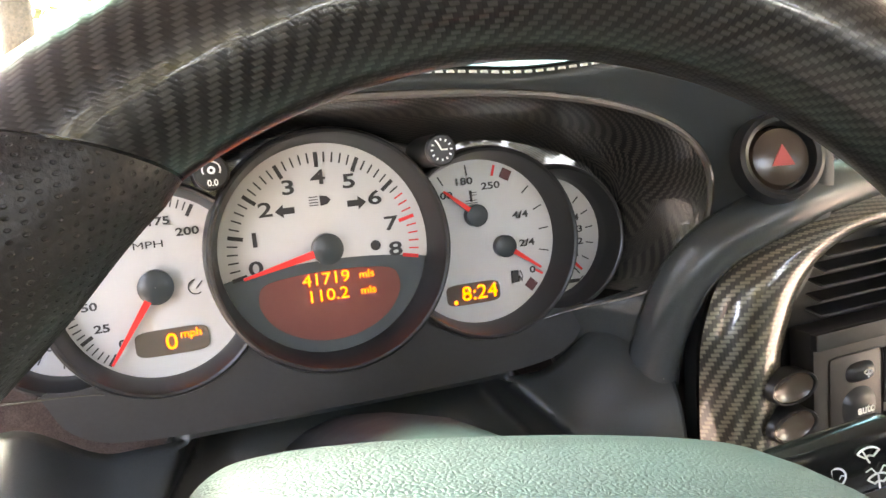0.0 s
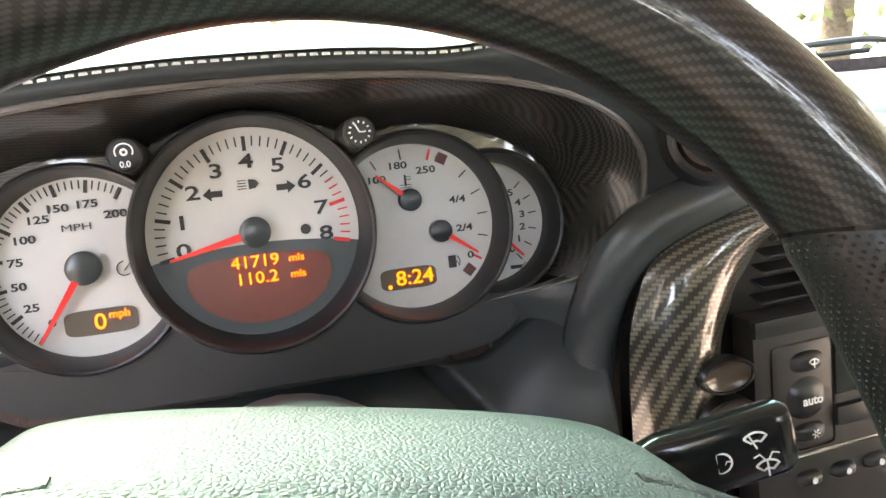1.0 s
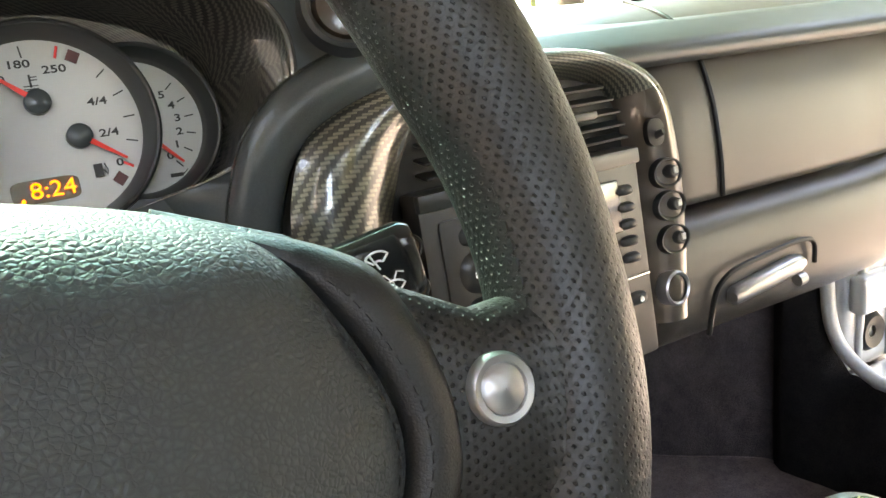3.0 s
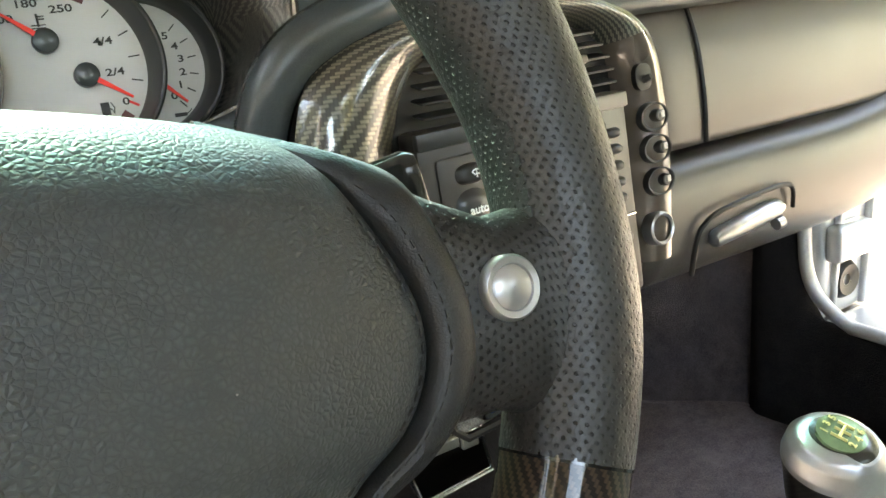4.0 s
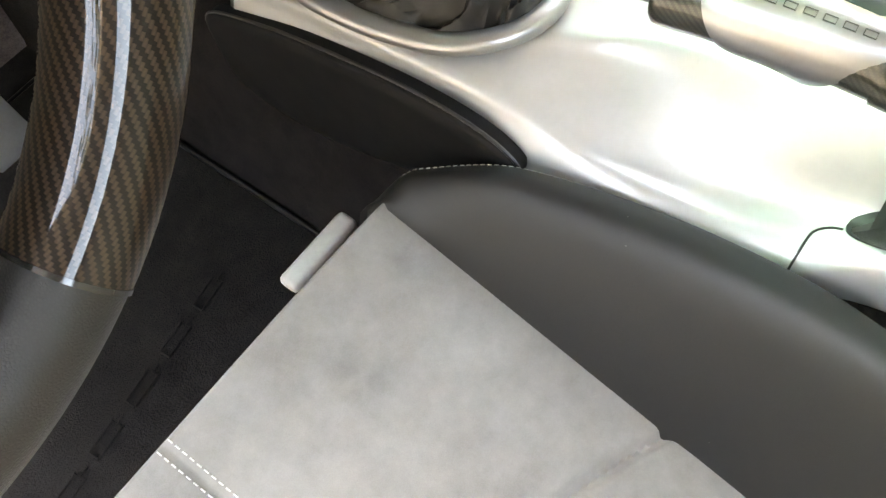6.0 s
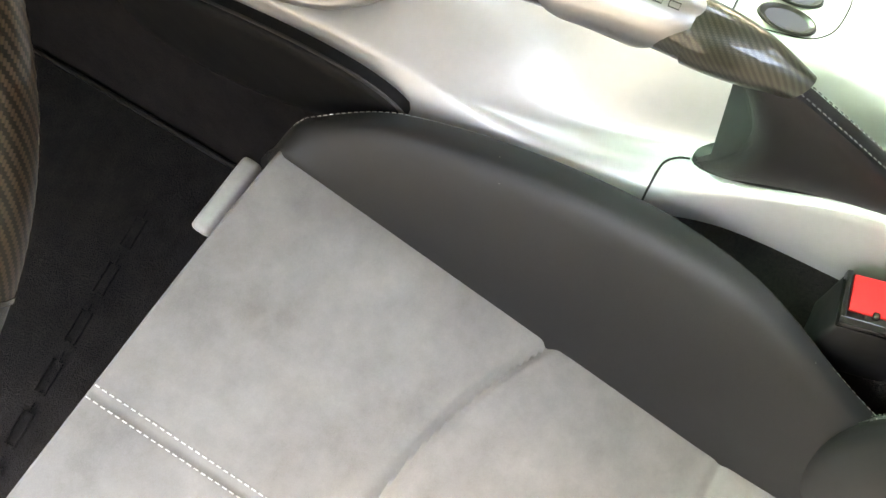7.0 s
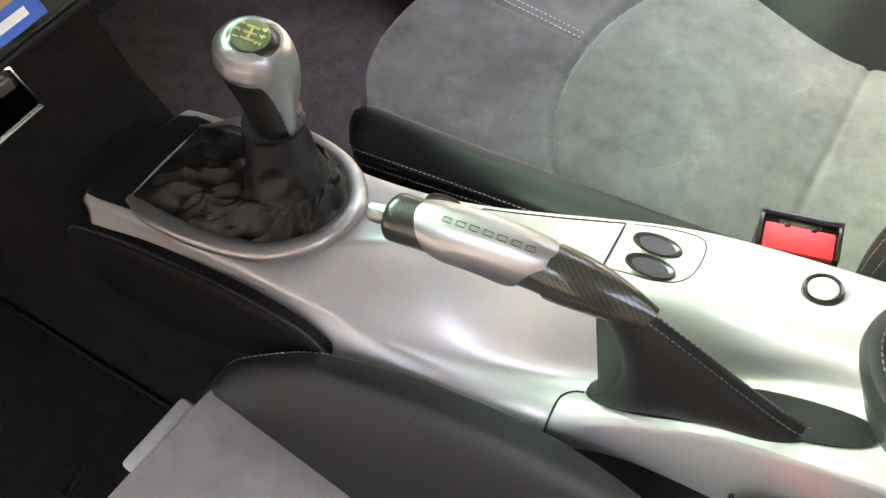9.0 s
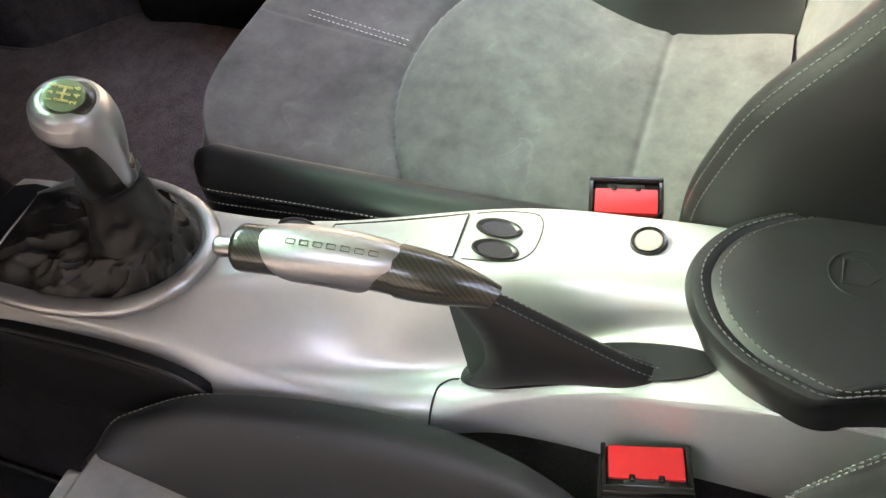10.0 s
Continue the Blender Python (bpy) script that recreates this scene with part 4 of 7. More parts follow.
def arc_rim(a0, a1, r, seg=24, lumps=None, skew0=0.0, skew1=0.0):
    """A length of the rim; skew0 and skew1 slant its ends, by which the inner side lies further up."""
    n = max(8, int(abs(a1 - a0) / 2.0))
    rings = []
    for k in range(n + 1):
        f = k / n
        ring = []
        for q in (2 * math.pi * j / seg for j in range(seg)):
            a = a0 + (a1 - a0) * f - math.cos(q) * (skew0 * (1 - f) + skew1 * f)
            rr = r + (lumps(a, q) if lumps else 0.0)
            if lumps:
                rr -= 0.0016 * math.exp(-((1 - f) / 0.012) ** 2)
            rad = V(math.cos(radians(a)), 0, math.sin(radians(a)))
            ring.append(WM @ (rad * (RC + rr * math.cos(q)) + V(0, -rr * 1.04 * math.sin(q), 0)))
        rings.append(ring)
    return loft(rings)


def grip(a, q):
    """Thumb swellings of the leather, fuller on the inner side."""
    inner = 0.5 - 0.5 * math.cos(q)
    return 0.0008 + 0.0030 * math.exp(-((a - 31) / 11) ** 2) * inner + 0.0012 * math.exp(-((a + 4) / 9) ** 2)


TJ, LJ, SK = 39.5, 136.0, 5.5
part("rim_top", arc_rim(TJ, LJ, RR + 0.0006, 28, None, SK, -SK), M_CARBON_D, wheel, "glossy carbon-fibre top of the rim")
part("rim_side", arc_rim(-17, TJ, RR, 28, grip, 0, SK), M_PERF, wheel, "perforated black leather grip")
part("rim_side", arc_rim(197, LJ, RR, 28, lambda a, q: 1.8 * grip(176 - a, q), 0, -SK), M_PERF, wheel, "perforated black leather grip")
part("rim_lower", arc_rim(-54.5, -17, RR + 0.0006), M_CARBON_R, wheel, "glossy carbon-fibre rim insert")
part("rim_lower", arc_rim(234.5, 197, RR + 0.0006), M_CARBON_R, wheel, "glossy carbon-fibre rim insert")
part("rim_bottom", arc_rim(-125.5, -54.5, RR - 0.0002), M_LEATHER, wheel, "smooth black leather rim bottom")
for a in (-17, 197, -54.5, 234.5):
    part("joint", arc_rim(a - 0.3, a + 0.3, RR + 0.0009), M_GLOSSB, wheel)
for a, k in ((TJ, SK), (LJ, -SK)):
    part("joint", arc_rim(a - 0.25, a + 0.25, RR + 0.0007, 28, None, k, k), M_GLOSSB, wheel)

pad_half = [(0.0, 0.0425), (0.045, 0.0415), (0.077, 0.0385), (0.093, 0.0335), (0.1045, 0.0215), (0.1155, 0.004), (0.1195, -0.009), (0.1180, -0.022), (0.111, -0.034), (0.097, -0.046), (0.079, -0.070), (0.066, -0.094), (0.055, -0.117), (0.032, -0.131)]
pad_line = pad_half + [(0.0, -0.134)] + [(-x, z) for x, z in reversed(pad_half[1:])]
pad_pts = [(p.x, p.z) for p in closed_spline([V(x, 0, z) for x, z in pad_line], 8)]


def offset_line(pts, by):
    n = len(pts)
    out = []
    for k in range(n):
        (x0, z0), (x1, z1) = pts[k - 1], pts[(k + 1) % n]
        tx_, tz_ = x1 - x0, z1 - z0
        ln = math.hypot(tx_, tz_) or 1
        out.append((pts[k][0] + tz_ / ln * by, pts[k][1] - tx_ / ln * by))
    return out


def pad_depth(s):
    return -0.0145 - 0.028 * (1 - s ** 2.4) ** 0.8


def raised(pts, by):
    """The pad's outline further back, where its top is higher."""
    return [(x, z + by * smooth(0.0, 0.04, z)) for x, z in pts]


rings = [[V(x, d, z) for x, z in raised(offset_line(pad_pts, o), up)] for d, o, up in ((0.078, 0.012, 0.010), (0.07, 0.002, 0.0145), (0.06, 0.0006, 0.0155), (0.04, 0.0004, 0.0140), (0.02, 0.0004, 0.0112), (0.0, 0.0004, 0.0070), (-0.006, 0.0005, 0.0046), (-0.0105, 0.0003, 0.0022))]
for k in range(17):
    s = 1 - k / 16.5
    if k == 0:
        s = 0.995
    rings.append([V(x * s, pad_depth(s), -0.02 + (z + 0.02) * s) for x, z in pad_pts])
part("airbag_pad", loft(rings, True, True, None, WM), M_HUB, wheel, "grained black leather airbag pad")


def border(by, d):
    """The leather border: wide at the sides and below, none along the top."""
    return [V(x, d + 0.012 * smooth(0.015, 0.04, q[1]), z) for (x, z), q in zip([(o[0] * (1 - w) + p[0] * w, o[1] * (1 - w) + p[1] * w) for o, p, w in ((o, p, (1 - 0.9 * smooth(0.02, 0.045, o[1])) * (1 - 0.5 * smooth(-0.015, -0.05, o[1]))) for o, p in zip(pad_pts, offset_line(pad_pts, by)))], pad_pts)]


rings = [border(0.0006, -0.008), border(-0.0002, -0.0145), border(-0.0012, -0.0178), border(-0.0030, -0.0195), border(-0.0065, -0.0200), border(-0.0120, -0.0180), border(-0.0160, -0.012), border(-0.0172, -0.004), border(-0.0170, 0.03)]
part("pad_border", loft(rings, True, False, None, WM), M_LEATHER, wheel, "smooth leather border with stitching")
nrm = (WM.to_3x3() @ V(0, -1, 0)).normalized()
ln = offset_line(pad_pts, 0.0030)
ln = sorted([p for p in ln if p[1] < 0.024], key=lambda p: math.atan2(p[0], -(p[1] + 0.02)))
part("stitching", stitches([WM @ V(x, pad_depth(0.965) + 0.0002, z) for x, z in ln], nrm, 0.0026, 0.0013, 0.00028), M_THREADB, wheel)
ln = border(-0.0042, -0.0199)
low = [p for p in ln if p.z < 0.03]
low = sorted(low, key=lambda p: math.atan2(p.x, -(p.z + 0.02)))
part("stitching", stitches([WM @ p for p in low], nrm, 0.0026, 0.0013, 0.00028), M_THREADB, wheel)
part("rim_seam", stitches([WM @ (V(math.cos(radians(a)), 0, math.sin(radians(a))) * (RC - 0.0165) + V(0, -0.0098, 0)) for a in range(-6, 46, 1)], nrm, 0.0042, 0.0008, 0.0010), M_LEATHER, wheel)


def spoke_ring(x, hz_, cz_, d, th, seg=28):
    return [WM @ V(x, d - th * math.copysign(abs(math.sin(a)) ** 0.8, math.sin(a)), cz_ + hz_ * math.copysign(abs(math.cos(a)) ** 0.75, math.cos(a))) for a in (2 * math.pi * q / seg for q in range(seg))]


for sgn in (1, -1):
    secs = [(0.07, 0.051, -0.003, 0.004, 0.010), (0.10, 0.044, -0.003, 0.002, 0.011), (0.112, 0.038, -0.004, 0.001, 0.0118), (0.127, 0.0315, -0.005, -0.001, 0.0125), (0.145, 0.027, -0.007, -0.002, 0.0135), (0.158, 0.030, -0.007, -0.001, 0.0142), (0.166, 0.036, -0.0065, -0.001, 0.0162), (0.173, 0.042, -0.006, -0.001, 0.0172), (0.180, 0.046, -0.005, -0.0005, 0.0172), (0.188, 0.046, -0.005, 0.0, 0.010)]
    rings = []
    for q in range(len(secs) - 1):
        for s in range(5):
            t = s / 5
            rings.append(spoke_ring(*[sgn * (secs[q][0] + (secs[q + 1][0] - secs[q][0]) * t)] + [secs[q][w] + (secs[q + 1][w] - secs[q][w]) * t for w in range(1, 5)]))
    part("spoke", loft(rings), M_PERF, wheel, "perforated leather spoke")
    bmx = WM @ Matrix.Translation((sgn * 0.1456, -0.0155, -0.0005))
    btn = part("button", lathe([(0.0001, -0.0026), (0.0045, -0.0024), (0.0062, -0.0012), (0.0066, -0.0018), (0.0082, -0.0022), (0.0091, -0.001), (0.0094, 0.006)], 40, mat4=bmx), M_SILVERM, wheel, "round satin silver button")
part("lower_spoke", loft([[WM @ V(w * math.copysign(abs(math.cos(a)) ** 0.8, math.cos(a)), d - th * math.sin(a), z) for a in (2 * math.pi * q / 28 for q in range(28))] for z, w, d, th in ((-0.10, 0.062, 0.004, 0.014), (-0.125, 0.056, 0.003, 0.014), (-0.145, 0.052, 0.002, 0.0155), (-0.165, 0.054, 0.0, 0.017), (-0.18, 0.06, 0.0, 0.012))]), M_LEATHER, wheel, "leather lower spoke")
part("spoke_trim", plate(oval(0.0, -0.146, 0.030, 0.0045, 32, 3.0), -0.0165, -0.012, WM), M_CHROME, wheel, "narrow bright trim")
part("boss", sweep([WM @ V(0, 0.055, 0), WM @ V(0, 0.03, 0), WM @ V(0, 0.0, 0)], [0.035, 0.04, 0.045], 28), M_BLACK, wheel)


# ---- centre stack ----
SM = Matrix.Translation((0.33, -0.088, 0.70)) @ pose(0, 0, 0, -6, 0, 4)
stack = thing("centre_stack", (0.33, -0.06, 0.60), "centre stack in a carbon-fibre frame with vents and climate controls", "centre console")
st_out = [(-0.147, -0.115), (-0.147, -0.03), (-0.146, 0.025), (-0.141, 0.052), (-0.128, 0.077), (-0.100, 0.096), (-0.055, 0.106), (0.03, 0.108), (0.09, 0.099), (0.131, 0.076), (0.143, 0.03), (0.142, -0.03), (0.133, -0.085)]
st_in = [(-0.077, -0.115), (-0.077, -0.03), (-0.076, 0.018), (-0.070, 0.038), (-0.060, 0.060), (-0.045, 0.074), (-0.02, 0.084), (0.03, 0.086), (0.07, 0.082), (0.092, 0.066), (0.096, 0.03), (0.091, -0.03), (0.088, -0.085)]
so = spline([V(x, 0, z) for x, z in st_out], 6)
si = spline([V(x, 0, z) for x, z in st_in], 6)


def arch(u, v):
    k = u * (len(so) - 1)
    i = min(int(k), len(so) - 2)
    f = k - i
    a, b = so[i].lerp(so[i + 1], f), si[i].lerp(si[i + 1], f)
    p = a.lerp(b, v)
    return SM @ V(p.x, 0.014 - 0.022 * math.sin(math.pi * min(1.0, v * 1.08)) ** 0.7 + 0.012 * v, p.z)


part("frame", sheet(lambda u, v: arch(u * 0.745, v), 90, 14), M_CARBON, stack, "glossy twill carbon-fibre arch")
part("frame_leg", sheet(lambda u, v: arch(0.745 + 0.255 * u, v), 40, 14), M_LEG, stack, "glossy side of the carbon frame, warm reflection put into its brown colour")
part("back", plate([(p.x * 0.98, p.z) for p in so], 0.02, 0.03, SM), M_RUBBER, stack)
for k in range(5):
    z = 0.0455 + 0.0085 * k
    w0, w1 = -0.066 + 0.0005 * k * k, 0.094 - 0.0010 * k * k
    part("vent_slat", box(w0, w1, -0.006, 0.006, -0.0009, 0.0009, 0.0006, 1, SM @ Matrix.Translation((0, 0.0115, z)) @ pose(0, 0, 0, 14, 0, 0)), M_SATIN, stack)
part("vent_tab", box(0.035, 0.065, 0.001, 0.010, 0.0595, 0.065, 0.002, 2, SM), M_SATIN, stack, "small grey vent slider")
part("vent_divider", box(-0.003, 0.003, 0.008, 0.02, 0.04, 0.086, 0.001, 1, SM), M_SATIN, stack)
panel = part("climate_panel", box(-0.079, 0.092, -0.001, 0.018, -0.10, 0.0385, 0.004, 2, SM), M_BROWN, stack, "dark climate and audio panel")
part("panel_line", box(-0.079, 0.092, -0.0035, 0.002, 0.0275, 0.0375, 0.0015, 2, SM), M_SATIN, stack)
part("panel_gap", box(-0.077, 0.090, -0.0025, 0.002, -0.0465, -0.044, 0.0008, 1, SM), M_CHROME, stack, "thin bright edge")
part("button_field", box(-0.068, -0.026, -0.0022, 0.002, -0.042, 0.021, 0.004, 2, SM), M_BROWN, stack)


def stack_button(name, cx, cz, rx, rz, power=2.4, symbol=None, rise=0.0045, mat=None):
    b = part(name, dome(oval(cx, cz, rx, rz, 32, power), -0.002, rise, SM, 4, 0.004), mat or M_SATIN, stack)
    if symbol:
        part("symbol", symbol, M_WHITE, b, "white printed symbol")
    return b


stack_button("defrost_button", -0.045, 0.0095, 0.0115, 0.0062, 2.6, merged(*fan(SM @ Matrix.Translation((0, -0.0072, 0)), -0.044, 0.0095, 0.0034, 0.0)))
stack_button("auto_button", -0.046, -0.0115, 0.0135, 0.0125, 2.2, glyphs("auto", 0.0075, SM @ Matrix.Translation((-0.0455, -0.0072, -0.0115)), 0.00015))
stack_button("ac_button", -0.045, -0.0315, 0.0115, 0.0058, 2.6, merged(*[sweep([SM @ V(-0.044 + 0.0008 * math.cos(a), -0.0072, -0.0315 + 0.0008 * math.sin(a)), SM @ V(-0.044 + 0.0028 * math.cos(a), -0.0072, -0.0315 + 0.0028 * math.sin(a))], 0.00035, 5) for a in (k * math.pi / 3 for k in range(6))]))
part("fan_rocker", box(-0.027, 0.002, -0.0055, 0.002, -0.032, -0.02, 0.0025, 2, SM), M_SATIN, stack)
part("screen", box(-0.026, 0.07, -0.003, 0.002, -0.014, 0.02, 0.0015, 2, SM), M_GLOSSB, stack, "dark display")
for k in range(6):
    stack_button("preset_button", -0.045 + 0.024 * k, -0.0595, 0.0085, 0.0045, 3.0, lathe([(0.0001, -0.0068), (0.0018, -0.0068), (0.002, -0.006)], 12, mat4=SM @ Matrix.Translation((-0.045 + 0.024 * k, 0, -0.0595))))
for k in range(5):
    stack_button("radio_button", 0.075, 0.012 - 0.011 * k, 0.007, 0.0035, 3.0)
for cz in (0.0125, -0.0095):
    ob = thing("oval_switch", SM @ V(-0.099, 0, cz), "smoked oval switch set in the carbon frame", "switch", "oval switches in the frame")
    om = SM @ Matrix.Translation((-0.099, -0.0035, cz)) @ Matrix.Diagonal((0.0158, 1, 0.0088, 1))
    part("rim", lathe([(0.93, 0.002), (0.96, -0.0034), (1.02, -0.0040), (1.08, -0.0030), (1.12, 0.006)], 40, mat4=om), M_SATIN, ob)
    part("rocker", lathe([(0.001, -0.0008), (0.35, -0.0010), (0.7, -0.0018), (0.9, -0.0028), (0.955, -0.0024), (0.96, 0.004)], 40, mat4=om), M_SMOKE, ob, "dished glossy rocker")
for k, cz in enumerate((0.016, -0.006, -0.029)):
    ob = thing("rotary_knob", SM @ V(0.117, 0, cz), "small black knob with a pale tip in a dished oval recess", "knob", "knobs down the frame")
    part("recess", lathe([(0.001, 0.0045), (0.55, 0.0035), (0.85, 0.001), (0.97, -0.0022), (1.06, -0.0026), (1.12, 0.002)], 32, mat4=SM @ Matrix.Translation((0.117, -0.0012, cz)) @ Matrix.Diagonal((0.0132, 1, 0.0092, 1))), M_SATIN, ob)
    cap = part("cap", lathe([(0.0001, -0.0068), (0.0036, -0.0066), (0.0043, -0.0058), (0.0047, 0.003)], 24, mat4=SM @ Matrix.Translation((0.120, 0, cz + 0.0005))), M_BLACK, ob, "short black cap")
    part("tip", box(0.1186, 0.1226, -0.0076, -0.0064, cz - 0.001, cz + 0.0034, 0.0004, 1, SM), M_GREY, cap, "pale tip")
sock = thing("power_socket", SM @ V(0.112, 0, -0.062), "round power socket with a bright ring", "socket")
part("ring", lathe([(0.0092, 0.004), (0.0095, -0.0045), (0.0108, -0.0056), (0.0120, -0.0045), (0.0125, 0.004)], 36, mat4=SM @ Matrix.Translation((0.112, 0, -0.062))), M_SILVERM, sock)
part("well", lathe([(0.0001, 0.002), (0.0094, 0.002), (0.0094, -0.004)], 28, mat4=SM @ Matrix.Translation((0.112, 0, -0.062))), M_HUBCAP, sock)
lever = thing("vent_lever", SM @ V(0.112, 0, 0.038), "small black vent lever on a dark oval plate", "lever")
part("plate", dome(oval(0.111, 0.044, 0.008, 0.009, 32, 2.6), -0.0025, 0.0006, SM, 3, 0.004), M_RUBBER, lever)
part("handle", sweep([SM @ V(0.111, -0.002, 0.042), SM @ V(0.112, -0.008, 0.044)], [0.0028, 0.002], 12), M_SATIN, lever)

# ---- passenger side of the dashboard ----
prof_p = spline([(0, 0.26, 0.832), (0, 0.14, 0.836), (0, 0.06, 0.826), (0, 0.012, 0.802), (0, -0.012, 0.76), (0, -0.022, 0.71), (0, -0.024, 0.672)], 5)


def pass_upper(u, v):
    k = v * (len(prof_p) - 1)
    i = min(int(k), len(prof_p) - 2)
    p = prof_p[i].lerp(prof_p[i + 1], k - i)
    x = 0.44 + 0.62 * u
    return V(x, p.y + 0.05 * max(0.0, (x - 0.75)) + 0.03 * (1 - smooth(0.44, 0.52, x)), p.z - 0.012 * smooth(0.85, 1.06, x))


thick(part("passenger_pad", sheet(pass_upper, 40, 34), M_SOFTB, dash, "soft black dash face"), 0.008)
part("airbag_seam", sweep([pass_upper(0.20, 1 - 0.72 * k / 20) + V(0.0, -0.0012, 0.0006) for k in range(18)] + [pass_upper(0.20 + 0.012 * k, 0.28 - 0.03 * math.sin(k / 4)) + V(0, 0, 0.0014) for k in range(1, 60)], 0.0022, 6), M_RUBBER, dash, "dark airbag lid seam")
glove = thing("glovebox", (0.75, -0.02, 0.56), "black glovebox lid with a bright handle", "glovebox")
prof_g = spline([(0, -0.010, 0.668), (0, -0.034, 0.662), (0, -0.044, 0.645), (0, -0.048, 0.615), (0, -0.044, 0.585), (0, -0.02, 0.562), (0, 0.04, 0.556)], 5)


def glove_face(u, v):
    k = v * (len(prof_g) - 1)
    i = min(int(k), len(prof_g) - 2)
    p = prof_g[i].lerp(prof_g[i + 1], k - i)
    x = 0.47 + 0.59 * u
    return V(x, p.y + 0.05 * max(0.0, (x - 0.75)), p.z + 0.03 * smooth(0.7, 1.06, x))


thick(part("lid", sheet(glove_face, 30, 28), M_SOFTB, glove), 0.006)
part("handle_frame", sweep(spline([V(0.520, -0.047, 0.572), V(0.522, -0.0515, 0.602), V(0.528, -0.0535, 0.614), V(0.545, -0.0545, 0.622), V(0.59, -0.054, 0.6265), V(0.625, -0.0535, 0.6275), V(0.640, -0.053, 0.622), V(0.643, -0.052, 0.604)], 5), 0.0022, 8), M_RUBBER, glove, "dark gap round the handle")
part("handle", loft([[V(x, -0.0515 - 0.007 * math.sin(a), zc + h * math.copysign(abs(math.cos(a)) ** 0.7, math.cos(a))) for a in (2 * math.pi * q / 20 for q in range(20))] for x, zc, h in ((0.540, 0.599, 0.004), (0.543, 0.599, 0.0075), (0.58, 0.6035, 0.0085), (0.612, 0.6075, 0.0085), (0.621, 0.6085, 0.0075), (0.624, 0.609, 0.004))]), M_SILVERM, glove, "bright silver release handle")
part("handle_pivot", sweep([V(0.617, -0.054, 0.5945), V(0.625, -0.0545, 0.5955)], 0.0055, 12), M_SILVERM, glove)
under = part("underside", sheet(lambda u, v: V(0.47 + 0.59 * u, 0.035 + 0.4 * v, 0.556 + 0.03 * u), 6, 6), M_BLACK, glove)

# ---- console ----
SECTIONS = [(-0.02, ((0.318, 0.20), (0.312, 0.35), (0.322, 0.372), (0.37, 0.378), (0.455, 0.372), (0.475, 0.20))),
        (-0.08, ((0.318, 0.20), (0.310, 0.362), (0.322, 0.384), (0.37, 0.388), (0.462, 0.384), (0.482, 0.20))),
        (-0.18, ((0.318, 0.20), (0.310, 0.372), (0.322, 0.390), (0.37, 0.394), (0.468, 0.389), (0.488, 0.20))),
        (-0.28, ((0.320, 0.20), (0.312, 0.374), (0.328, 0.388), (0.375, 0.397), (0.476, 0.391), (0.494, 0.20))),
        (-0.34, ((0.324, 0.20), (0.316, 0.366), (0.338, 0.372), (0.404, 0.402), (0.482, 0.394), (0.498, 0.20))),
        (-0.40, ((0.328, 0.20), (0.320, 0.360), (0.352, 0.360), (0.412, 0.410), (0.486, 0.403), (0.500, 0.20))),
        (-0.46, ((0.330, 0.20), (0.324, 0.358), (0.368, 0.358), (0.410, 0.422), (0.488, 0.416), (0.502, 0.20))),
        (-0.52, ((0.352, 0.20), (0.350, 0.364), (0.386, 0.368), (0.418, 0.436), (0.489, 0.430), (0.503, 0.20))),
        (-0.56, ((0.358, 0.20), (0.3565, 0.386), (0.396, 0.388), (0.425, 0.442), (0.489, 0.436), (0.503, 0.20))),
        (-0.60, ((0.359, 0.20), (0.358, 0.409), (0.406, 0.409), (0.430, 0.447), (0.490, 0.440), (0.504, 0.20))),
        (-0.66, ((0.360, 0.20), (0.359, 0.424), (0.414, 0.424), (0.438, 0.452), (0.491, 0.446), (0.505, 0.20))),
        (-0.71, ((0.361, 0.20), (0.360, 0.436), (0.40, 0.440), (0.436, 0.454), (0.491, 0.447), (0.505, 0.20))),
        (-1.00, ((0.361, 0.20), (0.360, 0.438), (0.40, 0.442), (0.436, 0.452), (0.491, 0.446), (0.505, 0.20)))]


def right_edge(y):
    """The console widens towards the back on the passenger's side."""
    return 0.456 + 0.035 * smooth(-0.26, -0.58, y)


def key_at(y):
    """The section's key points at y, on a smooth curve through the table."""
    ys = [-k[0] for k in SECTIONS]
    t = -y
    n = len(SECTIONS)
    i = max(0, min(n - 2, sum(1 for q in ys if q <= t) - 1))
    h = ys[i + 1] - ys[i]
    f = min(1.0, max(0.0, (t - ys[i]) / h))
    out = []
    for j in range(6):
        row = []
        for c in range(2):
            p = [SECTIONS[k][1][j][c] for k in range(n)]
            slope = lambda k: (p[min(k + 1, n - 1)] - p[max(k - 1, 0)]) / (ys[min(k + 1, n - 1)] - ys[max(k - 1, 0)])
            f2, f3 = f * f, f * f * f
            v = (2 * f3 - 3 * f2 + 1) * p[i] + (f3 - 2 * f2 + f) * h * slope(i) + (3 * f2 - 2 * f3) * p[i + 1] + (f3 - f2) * h * slope(i + 1)
            if j >= 4 and c == 0:
                v = right_edge(y) + (-0.0045 if j == 4 else 0.003)
            row.append(v)
        out.append(tuple(row))
    return out


